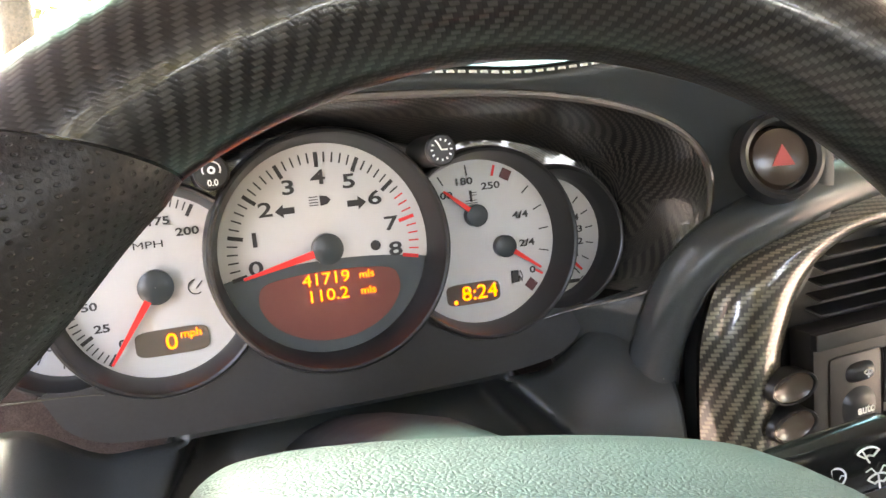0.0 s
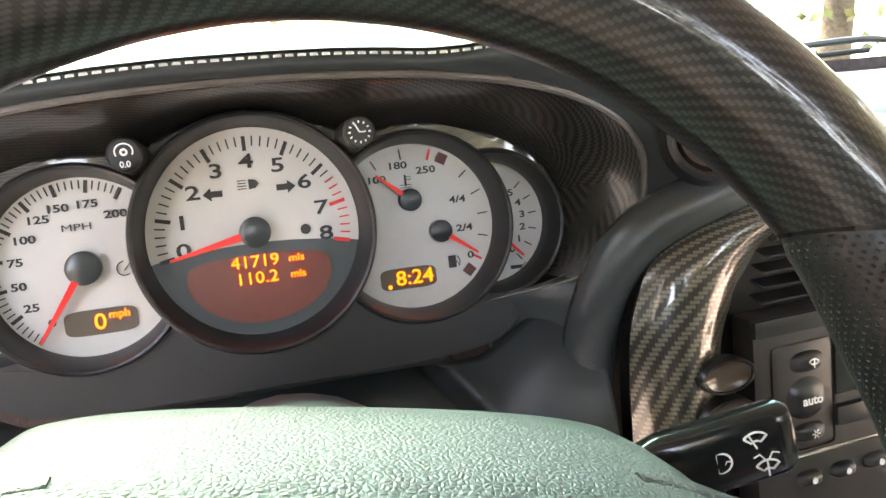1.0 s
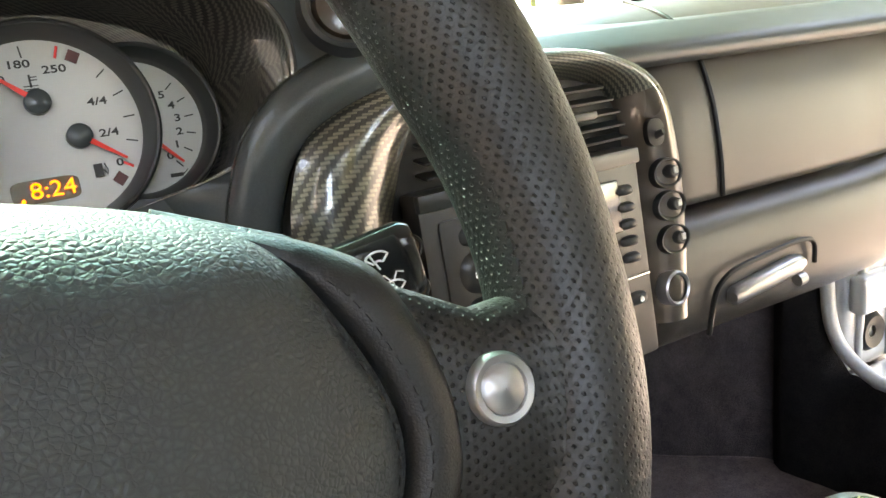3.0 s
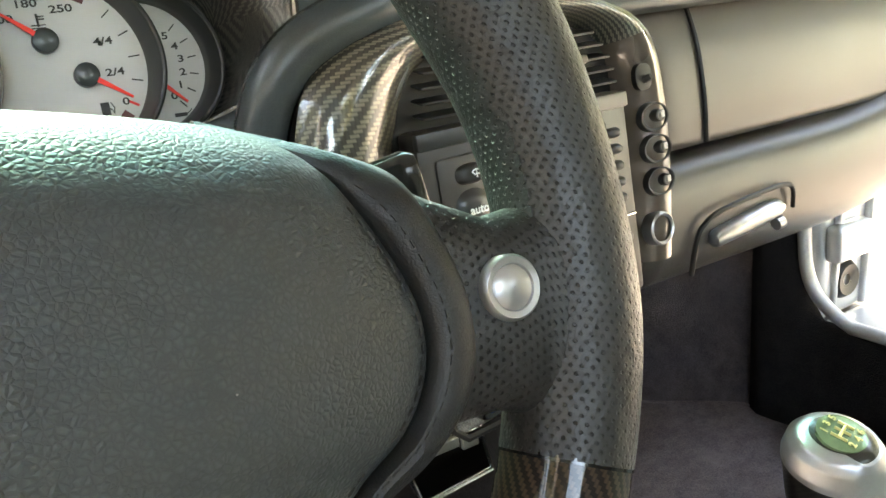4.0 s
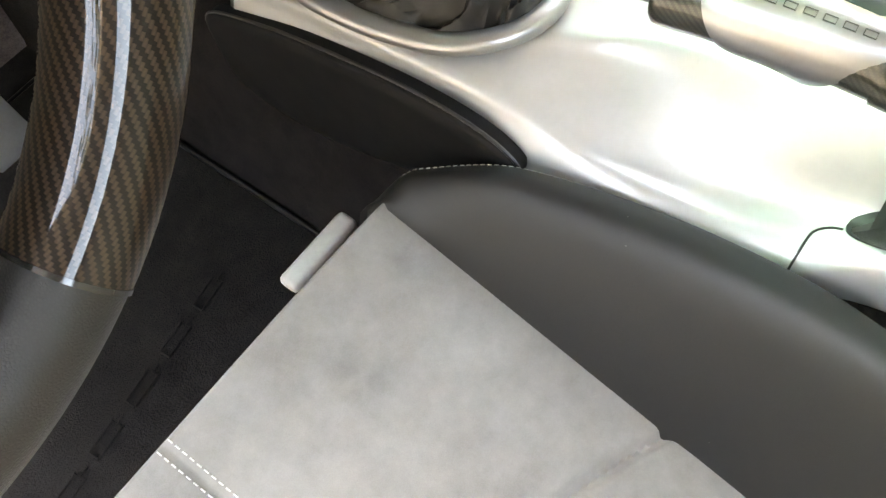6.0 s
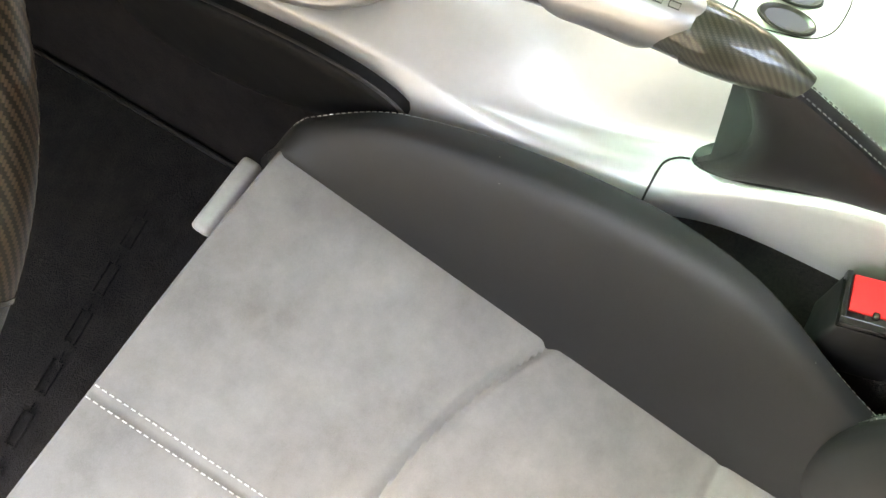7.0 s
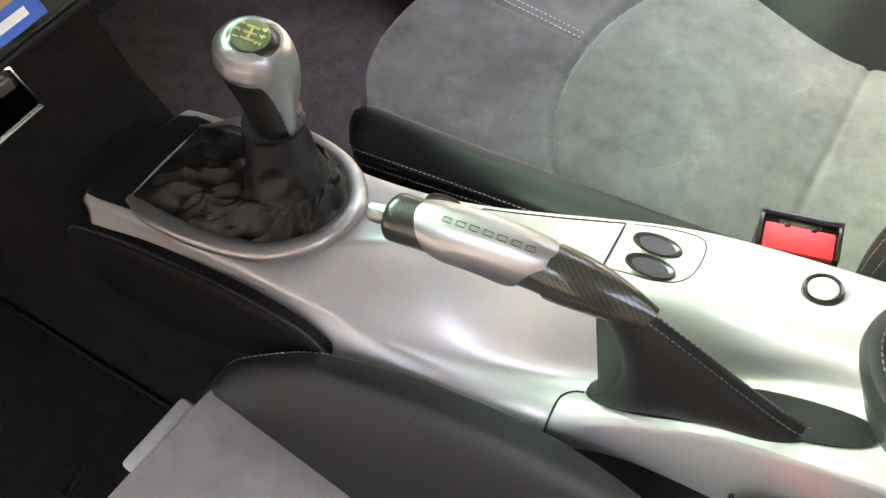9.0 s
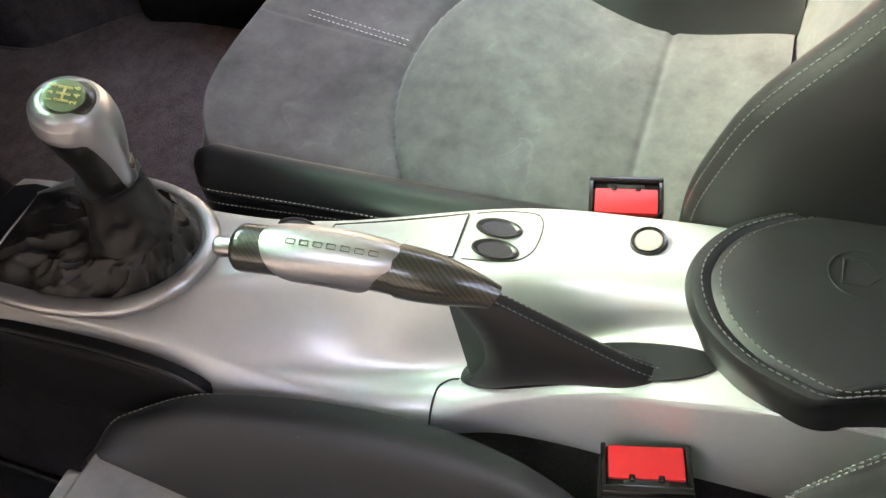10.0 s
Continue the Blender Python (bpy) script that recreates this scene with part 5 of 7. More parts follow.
def section(y):
    ks = [key_at(min(-0.02, y + o)) for o in (-0.03, -0.015, 0.0, 0.015, 0.03)]
    k = [tuple(sum(q[j][c] for q in ks) / 5 for c in range(2)) for j in range(6)]
    (ax_, az), (bx_, bz_), (cx, cz), (dx, dz), (ex, ez), (gx, gz) = k
    soft = smooth(-0.53, -0.48, y)
    ctrl = [V(ax_, y, az), V(ax_ - 0.002, y, az + 0.07), V(bx_, y, bz_ - 0.016 - 0.022 * soft), V(bx_ + 0.005 - 0.001 * soft, y, bz_ + 0.002 - 0.016 * soft), V(bx_ + 0.008 + 0.004 * soft + (cx - bx_ - 0.012) * 0.3, y, bz_ + 0.002 - 0.003 * soft + (cz - bz_) * 0.3), V(cx + 0.004 * soft, y, cz), V(dx - 0.016, y, cz + (dz - cz) * 0.62), V(dx, y, dz), V((dx + ex) / 2, y, (dz + ez) / 2 + 0.002), V(ex, y, ez), V(ex + 0.005, y, ez - 0.008), V(ex + 0.007, y, ez - 0.03), V(gx, y, gz)]
    return spline(ctrl, 5)


def console_z(x, y):
    s = section(y)
    best = min(range(len(s) - 1), key=lambda i: 0 if s[i].x <= x <= s[i + 1].x and i > 10 else min(abs(s[i].x - x), 9) + (5 if i <= 10 else 0))
    a, b = s[best], s[best + 1]
    f = (x - a.x) / ((b.x - a.x) or 1)
    return a.z + (b.z - a.z) * min(1, max(0, f))


console = thing("centre_console", (0.40, -0.45, 0.20), "silver-painted centre console between the seats", "centre console")
ys = [-0.05 - 0.95 * k / 130 for k in range(131)]
nose = [[V(p.x + (0.385 - p.x) * q, -0.05 + dy_, p.z - dz_) for p in section(-0.05)] for q, dy_, dz_ in ((0.06, 0.012, 0.10), (0.03, 0.011, 0.02), (0.012, 0.007, 0.005))]
part("nose", loft(nose + [section(-0.05)], False, False), M_SATIN, console, "black front end")
part("body", loft([section(y) for y in ys], False, False), M_SILVER, console)
seam_line = [p + V(-0.0002, 0, 0.0003) for p in section(-0.494) if p.x < 0.357 and p.z > 0.28] + [V(x, y, console_z(x, y) + 0.0004) for x, y in ((0.361, -0.4945), (0.365, -0.496), (0.3685, -0.499), (0.371, -0.503), (0.372, -0.508))]
part("seam", sweep(spline(seam_line, 3), 0.0008, 6), M_RUBBER, console, "thin panel joint")
knee = [(-0.022, 0.338), (-0.09, 0.360), (-0.158, 0.372), (-0.24, 0.380), (-0.30, 0.374), (-0.326, 0.352), (-0.30, 0.315), (-0.245, 0.286), (-0.18, 0.262), (-0.11, 0.247), (-0.03, 0.252), (-0.012, 0.30)]
kp = closed_spline([V(0, y, z) for y, z in knee], 5)
rings = [[V(0.320, p.y, p.z) for p in kp], [V(0.310, p.y, p.z) for p in kp]]
cy = sum(p.y for p in kp) / len(kp)
cz = sum(p.z for p in kp) / len(kp)
for s, x in ((0.985, 0.3075), (0.95, 0.306), (0.8, 0.3045), (0.5, 0.3035), (0.1, 0.303)):
    rings.append([V(x, cy + (p.y - cy) * s, cz + (p.z - cz) * s) for p in kp])
kneepad = thing("knee_pad", (0.312, -0.17, 0.25), "matt black knee pad on the side of the console", "knee pad")
part("pad", loft(rings), M_PAD, kneepad)
part("edge", sweep([V(0.3105, p.y, p.z) for p in kp] + [V(0.3105, kp[0].y, kp[0].z)], 0.0014, 8), M_SATIN, kneepad, "rounded black edge")

# gear lever
gear = thing("gear_lever", (0.388, -0.2, 0.39), "gear lever with a leather boot and a silver and carbon-fibre knob", "gear lever")
ring_pts = [(0.333, -0.112, 0.399), (0.326, -0.15, 0.401), (0.328, -0.205, 0.402), (0.342, -0.257, 0.403), (0.376, -0.288, 0.404), (0.414, -0.288, 0.404), (0.443, -0.258, 0.403), (0.456, -0.205, 0.402), (0.452, -0.15, 0.400), (0.425, -0.104, 0.398)]
ring_line = spline(ring_pts, 6)
part("ring", sweep(ring_line, [0.0085 * (0.55 + 0.45 * smooth(0, 4, min(k, len(ring_line) - 1 - k))) for k in range(len(ring_line))], 14, flat=0.85), M_SILVERM, gear, "satin silver boot surround")
part("front_edge", sweep([(0.425, -0.104, 0.398), (0.38, -0.106, 0.3985), (0.333, -0.112, 0.399)], 0.002, 8), M_SILVERM, gear)
base = [Vector(p) for p in spline(ring_pts, 11)]
base = base + [V(0.425 - 0.092 * k / 14, -0.104 - 0.008 * k / 14, 0.398) for k in range(1, 14)]
bc = V(0.39, -0.2, 0.40)
neck_c = V(0.3905, -0.2505, 0.4875)
root = neck_c + V(0.004, 0.010, 0)
rings = []
for k in range(57):
    f = k / 56
    row = []
    for p in base:
        q = bc + (p - bc) * 0.965
        ang = math.atan2(p.y - bc.y, p.x - bc.x)
        radial = V(math.cos(ang), math.sin(ang), 0)
        if f < 0.58:
            u = f / 0.58
            pos = q.lerp(root + radial * 0.032, u)
            n1 = noise.noise(V(radial.x * 1.9 + 2.0, radial.y * 1.9, u * 1.5))
            n2 = noise.noise(V(radial.x * 5.5 + 7.0, radial.y * 5.5, u * 2.2 + 1.0))
            fold = 0.6 - 2.3 * abs(n1) + 0.62 * (0.5 - 2.0 * abs(n2)) + 0.12 * noise.noise(V(pos.x * 210, pos.y * 210, 2.0))
            pos.z = 0.4035 + 0.031 * u ** 1.7 + max(0.0, math.sin(math.pi * min(1.0, u * 1.05))) ** 0.7 * (0.004 + 0.0125 * fold)
        else:
            u = (f - 0.58) / 0.42
            c = root.lerp(neck_c, u)
            h = 0.4345 + 0.057 * u
            n3 = noise.noise(V(radial.x * 1.6, radial.y * 1.6, h * 38))
            n4 = noise.noise(V(radial.x * 3.0 + 4, radial.y * 3.0, h * 60))
            amp = max(0.0, 1 - u) ** 0.7 * min(1.0, u * 6)
            pos = c + radial * (0.0222 + 0.0098 * max(0.0, 1 - u) ** 1.6 + amp * (0.0035 * (0.35 - abs(n3) * 1.6) + 0.0018 * n4))
            pos.z = h
        row.append(pos)
    rings.append(row)
part("boot", loft(rings, True, False), M_BOOT_G, gear, "soft creased black leather boot")
part("collar", sweep([neck_c + V(0, 0, -0.004), neck_c + V(0, 0, 0.004), neck_c + V(-0.0004, -0.0008, 0.0065), neck_c + V(-0.0005, -0.001, 0.0072)], [0.0226, 0.0232, 0.0225, 0.0195], 28), M_BOOT_G, gear, "stitched leather collar")
part("seam_stitching", stitches([rings[k][14] + V(0, 0, 0.0006) for k in range(2, 50)], (-0.6, 0, 0.8), 0.0028, 0.0016, 0.0004), M_THREADB, gear)
kb, kt = V(0.3905, -0.2515, 0.4905), V(0.3795, -0.271, 0.578)
kax = (kt - kb).normalized()
kbk = (V(0.25, -1, 0) - kax * kax.dot(V(0.25, -1, 0))).normalized()
ksd = kax.cross(kbk).normalized()


def knob_ring(t, r, a0, a1, n, back=0.0, closed=True, grow=0.0):
    c = kb.lerp(kt, t) + kbk * back
    return [c + (r * 0.9 + grow) * (math.cos(a) * kbk * 1.08 + math.sin(a) * ksd) for a in (a0 + (a1 - a0) * q / (n if closed else n - 1) for q in range(n))]


prof_k = [(0.0, 0.0178, 0.0), (0.15, 0.0180, 0.0), (0.3, 0.0195, 0.0), (0.45, 0.0222, 0.0), (0.6, 0.0247, -0.0005), (0.72, 0.0259, -0.001), (0.82, 0.0257, -0.002), (0.91, 0.0235, -0.0025), (0.965, 0.0195, -0.0025), (0.995, 0.014, -0.0025), (1.0, 0.001, -0.0025)]
part("knob_body", loft([knob_ring(t, r, 0, 2 * math.pi, 32, b) for t, r, b in prof_k]), M_CARBON_K, gear, "carbon-fibre knob body")


def knob_at(t, ang, grow):
    """A point on the knob's skin, grown outwards."""
    i = max(k for k in range(len(prof_k) - 1) if prof_k[k][0] <= min(t, 0.9999))
    (t0, r0, b0), (t1, r1, b1) = prof_k[i], prof_k[i + 1]
    f = (t - t0) / (t1 - t0)
    r, b = r0 + (r1 - r0) * f, b0 + (b1 - b0) * f
    return kb.lerp(kt, t) + kbk * b + (r * 0.9 + grow) * (math.cos(ang) * kbk * 1.08 + math.sin(ang) * ksd)


rows = []
for q in range(72):
    ang = 2 * math.pi * q / 72
    off = abs((ang - 0.2 + math.pi) % (2 * math.pi) - math.pi)
    low_t = 0.02 + 0.76 * smooth(0.66, 1.3, off)
    rows.append([knob_at(low_t, ang, -0.0004)] + [knob_at(low_t + (1.0 - low_t) * k / 22, ang, 0.0013) for k in range(23)])
part("knob_cap", loft([[row[k] for row in rows] for k in range(24)]), M_SILVERM, gear, "satin silver knob cap running down into a strip")
KM = Matrix.Identity(4)
KM.col[0], KM.col[1], KM.col[2] = (*ksd, 0), (*(-kax), 0), (*(-kbk), 0)
KM = Matrix.Translation(kt + kbk * -0.0012 + kax * 0.001) @ KM @ pose(0, 0, 0, 7, 0, 0)
part("emblem", dome(oval(0, 0, 0.0125, 0.0125, 36), -0.0002, 0.0012, KM, 4, 0.002), M_GREEN, gear, "round green shift pattern plate")
lines = [[(x, 0.0042), (x, -0.0042)] for x in (-0.005, 0, 0.005)] + [[(-0.005, 0), (0.005, 0)]]
pat = [sweep([KM @ V(x, -0.0016, z) for x, z in l], 0.0009, 5) for l in lines]
pat += [glyphs(s, 0.0052, KM @ Matrix.Translation((x, -0.0018, z)), 0.0002) for s, x, z in (("1", -0.0056, 0.0072), ("3", 0, 0.0080), ("5", 0.0056, 0.0072), ("2", -0.0056, -0.0072), ("4", 0, -0.0080), ("6", 0.0056, -0.0072))]
part("shift_pattern", merged(*pat), M_GOLD, gear, "gold shift pattern with numbers one to six")
ktn = (math.cos(0.2) * kbk + math.sin(0.2) * ksd).normalized()
crest_c = kb.lerp(kt, 0.2) + ktn * (0.0184 * 0.9 * 1.07 + 0.0022)
CRM = KM.copy()
CRM.col[0], CRM.col[1], CRM.col[2] = (*(kax.cross(ktn)), 0), (*(-ktn), 0), (*kax, 0)
CRM.translation = crest_c
part("crest", plate([(-0.0045, 0.005), (0.0045, 0.005), (0.0045, -0.001), (0.0, -0.006), (-0.0045, -0.001)], -0.0006, 0.0006, CRM), M_BRONZE, gear, "small bronze shield shape")
part("crest_bar", plate([(-0.0045, 0.001), (-0.0005, 0.001), (-0.0005, -0.004), (-0.0045, -0.001)], -0.001, 0.0, CRM), M_DARKRED, gear)

# handbrake
brake = thing("handbrake", (0.37, -0.60, 0.37), "handbrake with an aluminium and carbon-fibre grip and leather boot", "handbrake")
hp = spline([(0.3450, -0.372, 0.506), (0.3462, -0.384, 0.507), (0.3475, -0.40, 0.508), (0.3525, -0.445, 0.5085), (0.357, -0.49, 0.504), (0.3605, -0.52, 0.497), (0.363, -0.55, 0.486), (0.366, -0.60, 0.462), (0.37, -0.65, 0.432)], 6)


def along(y0, y1):
    return [p for p in hp if y1 - 1e-4 <= p.y <= y0 + 1e-4]


seg_b, seg_c1, seg_c2 = along(-0.372, -0.394), along(-0.388, -0.49), along(-0.485, -0.551)


def grip_ring(p, r, tall, slide):
    """A ring across the lever; slide moves its lower half along the lever."""
    out = []
    for q in range(32):
        a = 2 * math.pi * q / 32
        up = math.sin(a)
        low = 0.5 - 0.5 * up
        out.append(p + V(r * math.cos(a), slide * low, r * tall * up - 0.12 * slide * low))
    return out


part("push_button", sweep(seg_b, [0.0058] + [0.0068] * (len(seg_b) - 1), 20), M_ALU, brake, "aluminium push button")
part("front_grip", loft([grip_ring(p, (0.0125, 0.0142, 0.0146)[min(k, 2)], 1.1, 0) for k, p in enumerate(seg_c1)]), M_CARBON_H, brake, "carbon-fibre front of the grip")
rings = []
for k in range(25):
    f = k / 24
    y = -0.408 - 0.085 * f
    i0 = min(range(len(hp) - 1), key=lambda i: 0 if hp[i + 1].y <= y <= hp[i].y else 9)
    p = hp[i0].lerp(hp[i0 + 1], (y - hp[i0].y) / (hp[i0 + 1].y - hp[i0].y))
    r = 0.0168 - 0.0012 * (abs(f - 0.5) * 2) ** 8 + 0.0006 * math.sin(math.pi * f)
    rings.append(grip_ring(p, r, 1.1, -0.020 * (1 - f) ** 1.5 + 0.032 * f ** 1.5))
part("sleeve", loft(rings), M_ALU, brake, "satin aluminium sleeve with slanted ends")
seg_c2 = [p + V(0, 0, 0.0042 * (k / (len(seg_c2) - 1)) ** 2) for k, p in enumerate(seg_c2)]
part("rear_grip", loft([grip_ring(p, 0.0158 - 0.0088 * (k / (len(seg_c2) - 1)) ** 2.0, 1.1, 0.010 * (k / (len(seg_c2) - 1))) for k, p in enumerate(seg_c2)]), M_CARBON_H, brake, "carbon-fibre rear grip")
hax = (hp[28] - hp[14]).normalized()
hup = V(-0.28, 0, 1.0)
hup = (hup - hax * hup.dot(hax)).normalized()
hsd = hax.cross(hup).normalized()
for k in range(7):
    c = V(0.3502, -0.427, 0.5085).lerp(V(0.3558, -0.477, 0.5055), k / 6) + hup * (0.0195 + 0.0008 * math.sin(math.pi * k / 6))
    corners = [c + hax * a + hsd * b - hup * 0.5 * b * b / 0.017 for a, b in ((-0.0026, -0.0015), (0.0026, -0.0015), (0.0026, 0.0015), (-0.0026, 0.0015), (-0.0026, -0.0015))]
    part("engraved_bar", sweep(corners, 0.00032, 5), M_INK, brake, "dark engraved bar" if k == 0 else "")
bt = spline([(0.3602, -0.514, 0.4905), (0.3622, -0.536, 0.4935), (0.3655, -0.567, 0.4755), (0.3715, -0.605, 0.4475), (0.3760, -0.632, 0.4285), (0.3800, -0.652, 0.4195)], 6)
rings = []
for k in range(25):
    f = k / 24
    q0 = f * (len(bt) - 1)
    i0 = min(int(q0), len(bt) - 2)
    tpt = bt[i0].lerp(bt[i0 + 1], q0 - i0)
    foot = V(0.3720 + 0.010 * f, -0.508 - 0.144 * f, 0.0)
    foot.z = console_z(foot.x, foot.y) - 0.003
    ring = []
    for q in range(24):
        a = 2 * math.pi * q / 24
        s, c = math.sin(a), math.cos(a)
        h = (s + 1) / 2
        mid = foot.lerp(tpt, h)
        mid.y -= 0.024 * math.sin(math.pi * h) * (1 - f) ** 2
        mid.z -= 0.006 * math.sin(math.pi * h) * f
        w = 0.0150 * (1 - h) ** 1.1 + 0.0104 * h
        w *= (0.2 + 0.8 * math.sqrt(min(1.0, f / 0.16))) * (0.3 + 0.7 * math.sqrt(min(1.0, (1 - f) / 0.1)))
        ring.append(mid + V(math.copysign(abs(c) ** 0.6, c) * w, 0, 0))
    rings.append(ring)
part("boot", loft(rings), M_BOOT, brake, "black leather handbrake boot")
for sx in (-0.0036, 0.0036):
    part("stitching", stitches([p + V(sx, 0, 0.0010) for p in bt[4:]], (0, 0, 1), 0.0026, 0.0014, 0.0004), M_THREADG, brake)


def on_top(x, y, up=0.0):
    return V(x, y, console_z(x, y) + up)


def flat_piece(outline, up, mat, name, parent, label="", th=0.0015):
    rings = [[on_top(x, y, up - th) for x, y in outline], [on_top(x, y, up) for x, y in outline]]
    c = [sum(p[0] for p in outline) / len(outline), sum(p[1] for p in outline) / len(outline)]
    for k, lift in ((0.97, 0.0003), (0.85, 0.0004), (0.7, 0.0004), (0.5, 0.0004), (0.3, 0.0004), (0.12, 0.0004), (0.02, 0.0004)):
        rings.append([on_top(c[0] + (x - c[0]) * k, c[1] + (y - c[1]) * k, up + lift) for x, y in outline])
    return part(name, loft(rings), mat, parent, label)


flat_piece(oval(0.3825, -0.592, 0.0168, 0.084, 40, 2.6, 0.09), 0.0022, M_RUBBER, "boot_base", brake, "flat leather foot of the boot")
flat_piece([(0.327, -0.070), (0.328, -0.0515), (0.345, -0.0505), (0.372, -0.0505), (0.412, -0.0515), (0.441, -0.054), (0.446, -0.075), (0.444, -0.098), (0.425, -0.0985), (0.395, -0.1005), (0.36, -0.107), (0.329, -0.113)], 0.0022, M_PAD, "front_plate", console, "black plate ahead of the gear lever")
lid_o = [(0.440, -0.379), (0.437, -0.41), (0.4325, -0.45), (0.428, -0.491), (0.452, -0.489), (0.476, -0.486), (0.469, -0.45), (0.4625, -0.41), (0.457, -0.378), (0.448, -0.378)]
corner = [(0.4405, -0.379), (0.428, -0.4905), (0.476, -0.486), (0.4575, -0.378), (0.4405, -0.379)]
joint = [on_top(corner[k][0] + (corner[k + 1][0] - corner[k][0]) * q / 8, corner[k][1] + (corner[k + 1][1] - corner[k][1]) * q / 8, 0.0011) for k in range(4) for q in range(8)]
part("lid_joint", sweep(joint + joint[:1], 0.0006, 6), M_RUBBER, console, "dark joint round the lid")
lid_ob = flat_piece([(0.451 + (x - 0.451) * 0.97, -0.433 + (y + 0.433) * 0.99) for x, y in lid_o], 0.0010, M_SILVER, "lid", console, "flat silver storage lid")
flat_piece(oval(0.4425, -0.436, 0.008, 0.013, 24), 0.0017, M_SILVER, "dimple", lid_ob)
for nm, x, y in (("heater", 0.4575, -0.516), ("heater", 0.4355, -0.52), ("roof", 0.4475, -0.349)):
    t = thing("console_switch", on_top(x, y), "oval dished dark grey switch in the console", "switch", "oval console switches")
    o1 = oval(x, y, 0.0082, 0.0165, 32)
    rings = []
    for s, up in ((1.05, -0.001), (1.02, 0.0004), (0.96, 0.0006), (0.86, -0.0006), (0.5, -0.0020), (0.05, -0.0024)):
        rings.append([on_top(x, y, 0.0045 + up) + V((px - x) * s, (py - y) * s, 0) for px, py in o1])
    part("rocker", loft(rings), M_ROCKER, t)
    part("dot", lathe([(0.0001, -0.0005), (0.0022, -0.0003), (0.003, 0.001)], 16, mat4=Matrix.Translation(on_top(x - 0.001, y + 0.004, 0.0030)) @ pose(0, 0, 0, -90, 0, 0)), M_SATIN, t)
plate_line = [(0.4275, -0.497), (0.4275, -0.52), (0.430, -0.537), (0.438, -0.545), (0.45, -0.547), (0.466, -0.546), (0.477, -0.541), (0.4805, -0.53), (0.4805, -0.51), (0.478, -0.492)]
plate_line = [(p.x, p.y) for p in spline([V(x, y, 0) for x, y in plate_line], 6)]
part("switch_seam", sweep([on_top(x, y, 0.0002) for x, y in plate_line], 0.0004, 6), M_RUBBER, console, "thin joint round the switches")
lock = thing("console_lock", on_top(0.461, -0.62), "round brushed lock in a dark ring on the console", "lock")
LM = Matrix.Translation(on_top(0.461, -0.62, 0.0)) @ pose(0, 0, 0, -90 - 6, 0, 0)
part("ring", lathe([(0.0094, -0.003), (0.0101, -0.0042), (0.0115, -0.004), (0.0125, -0.001), (0.0128, 0.004)], 36, mat4=LM), M_GLOSSB, lock)
part("barrel", lathe([(0.0001, -0.0034), (0.0088, -0.0034), (0.0096, -0.0026), (0.0096, 0.004)], 36, mat4=LM), M_BRONZE, lock, "brushed metal face")

arm = thing("armrest", (0.43, -0.82, 0.44), "black leather armrest lid with double stitching and an embossed crest shape", "armrest")
ao = [(0.507, -0.78), (0.501, -0.74), (0.488, -0.70), (0.468, -0.668), (0.445, -0.652), (0.420, -0.648), (0.391, -0.659), (0.370, -0.681), (0.359, -0.706), (0.354, -0.728), (0.363, -0.757), (0.371, -0.82), (0.370, -0.90), (0.376, -1.02), (0.43, -1.04), (0.50, -1.02), (0.508, -0.90)]
ap = closed_spline([V(x, y, 0) for x, y in ao], 6)
acx, acy = 0.43, -0.84
rings = []
for s, z in ((0.95, 0.436), (0.975, 0.450), (0.992, 0.458), (1.0, 0.4635), (0.998, 0.4690), (0.988, 0.4725), (0.965, 0.4740), (0.940, 0.4738), (0.925, 0.4722), (0.915, 0.4735), (0.89, 0.4765), (0.80, 0.4790), (0.5, 0.4810), (0.2, 0.4818), (0.02, 0.482)):
    rings.append([V(acx + (p.x - acx) * s, acy + (p.y - acy) * s, z + 0.02 * max(0, (-0.72 - p.y)) * 0.3) for p in ap])
part("pad", loft(rings), M_LEATHER, arm)
for s in (0.955, 0.9):
    ln = [V(acx + (p.x - acx) * s, acy + (p.y - acy) * s, (0.4747 if s > 0.93 else 0.4762) + 0.02 * max(0, (-0.72 - p.y)) * 0.3) for p in ap]
    part("stitching", stitches(ln + ln[:1], (0, 0, 1), 0.003, 0.0016, 0.0004), M_THREADG, arm)
part("crest", merged(sweep([V(0.44 + 0.017 * math.cos(a), -0.742 + 0.017 * math.sin(a), 0.4806) for a in (2 * math.pi * k / 32 for k in range(33))], 0.0008, 6), sweep([V(0.44 + x, -0.742 + y, 0.4808) for x, y in ((-0.009, 0.009), (0.009, 0.009), (0.009, -0.003), (0.0, -0.011), (-0.009, -0.003), (-0.009, 0.009))], 0.0008, 6)), M_LEATHER, arm, "embossed round crest outline")


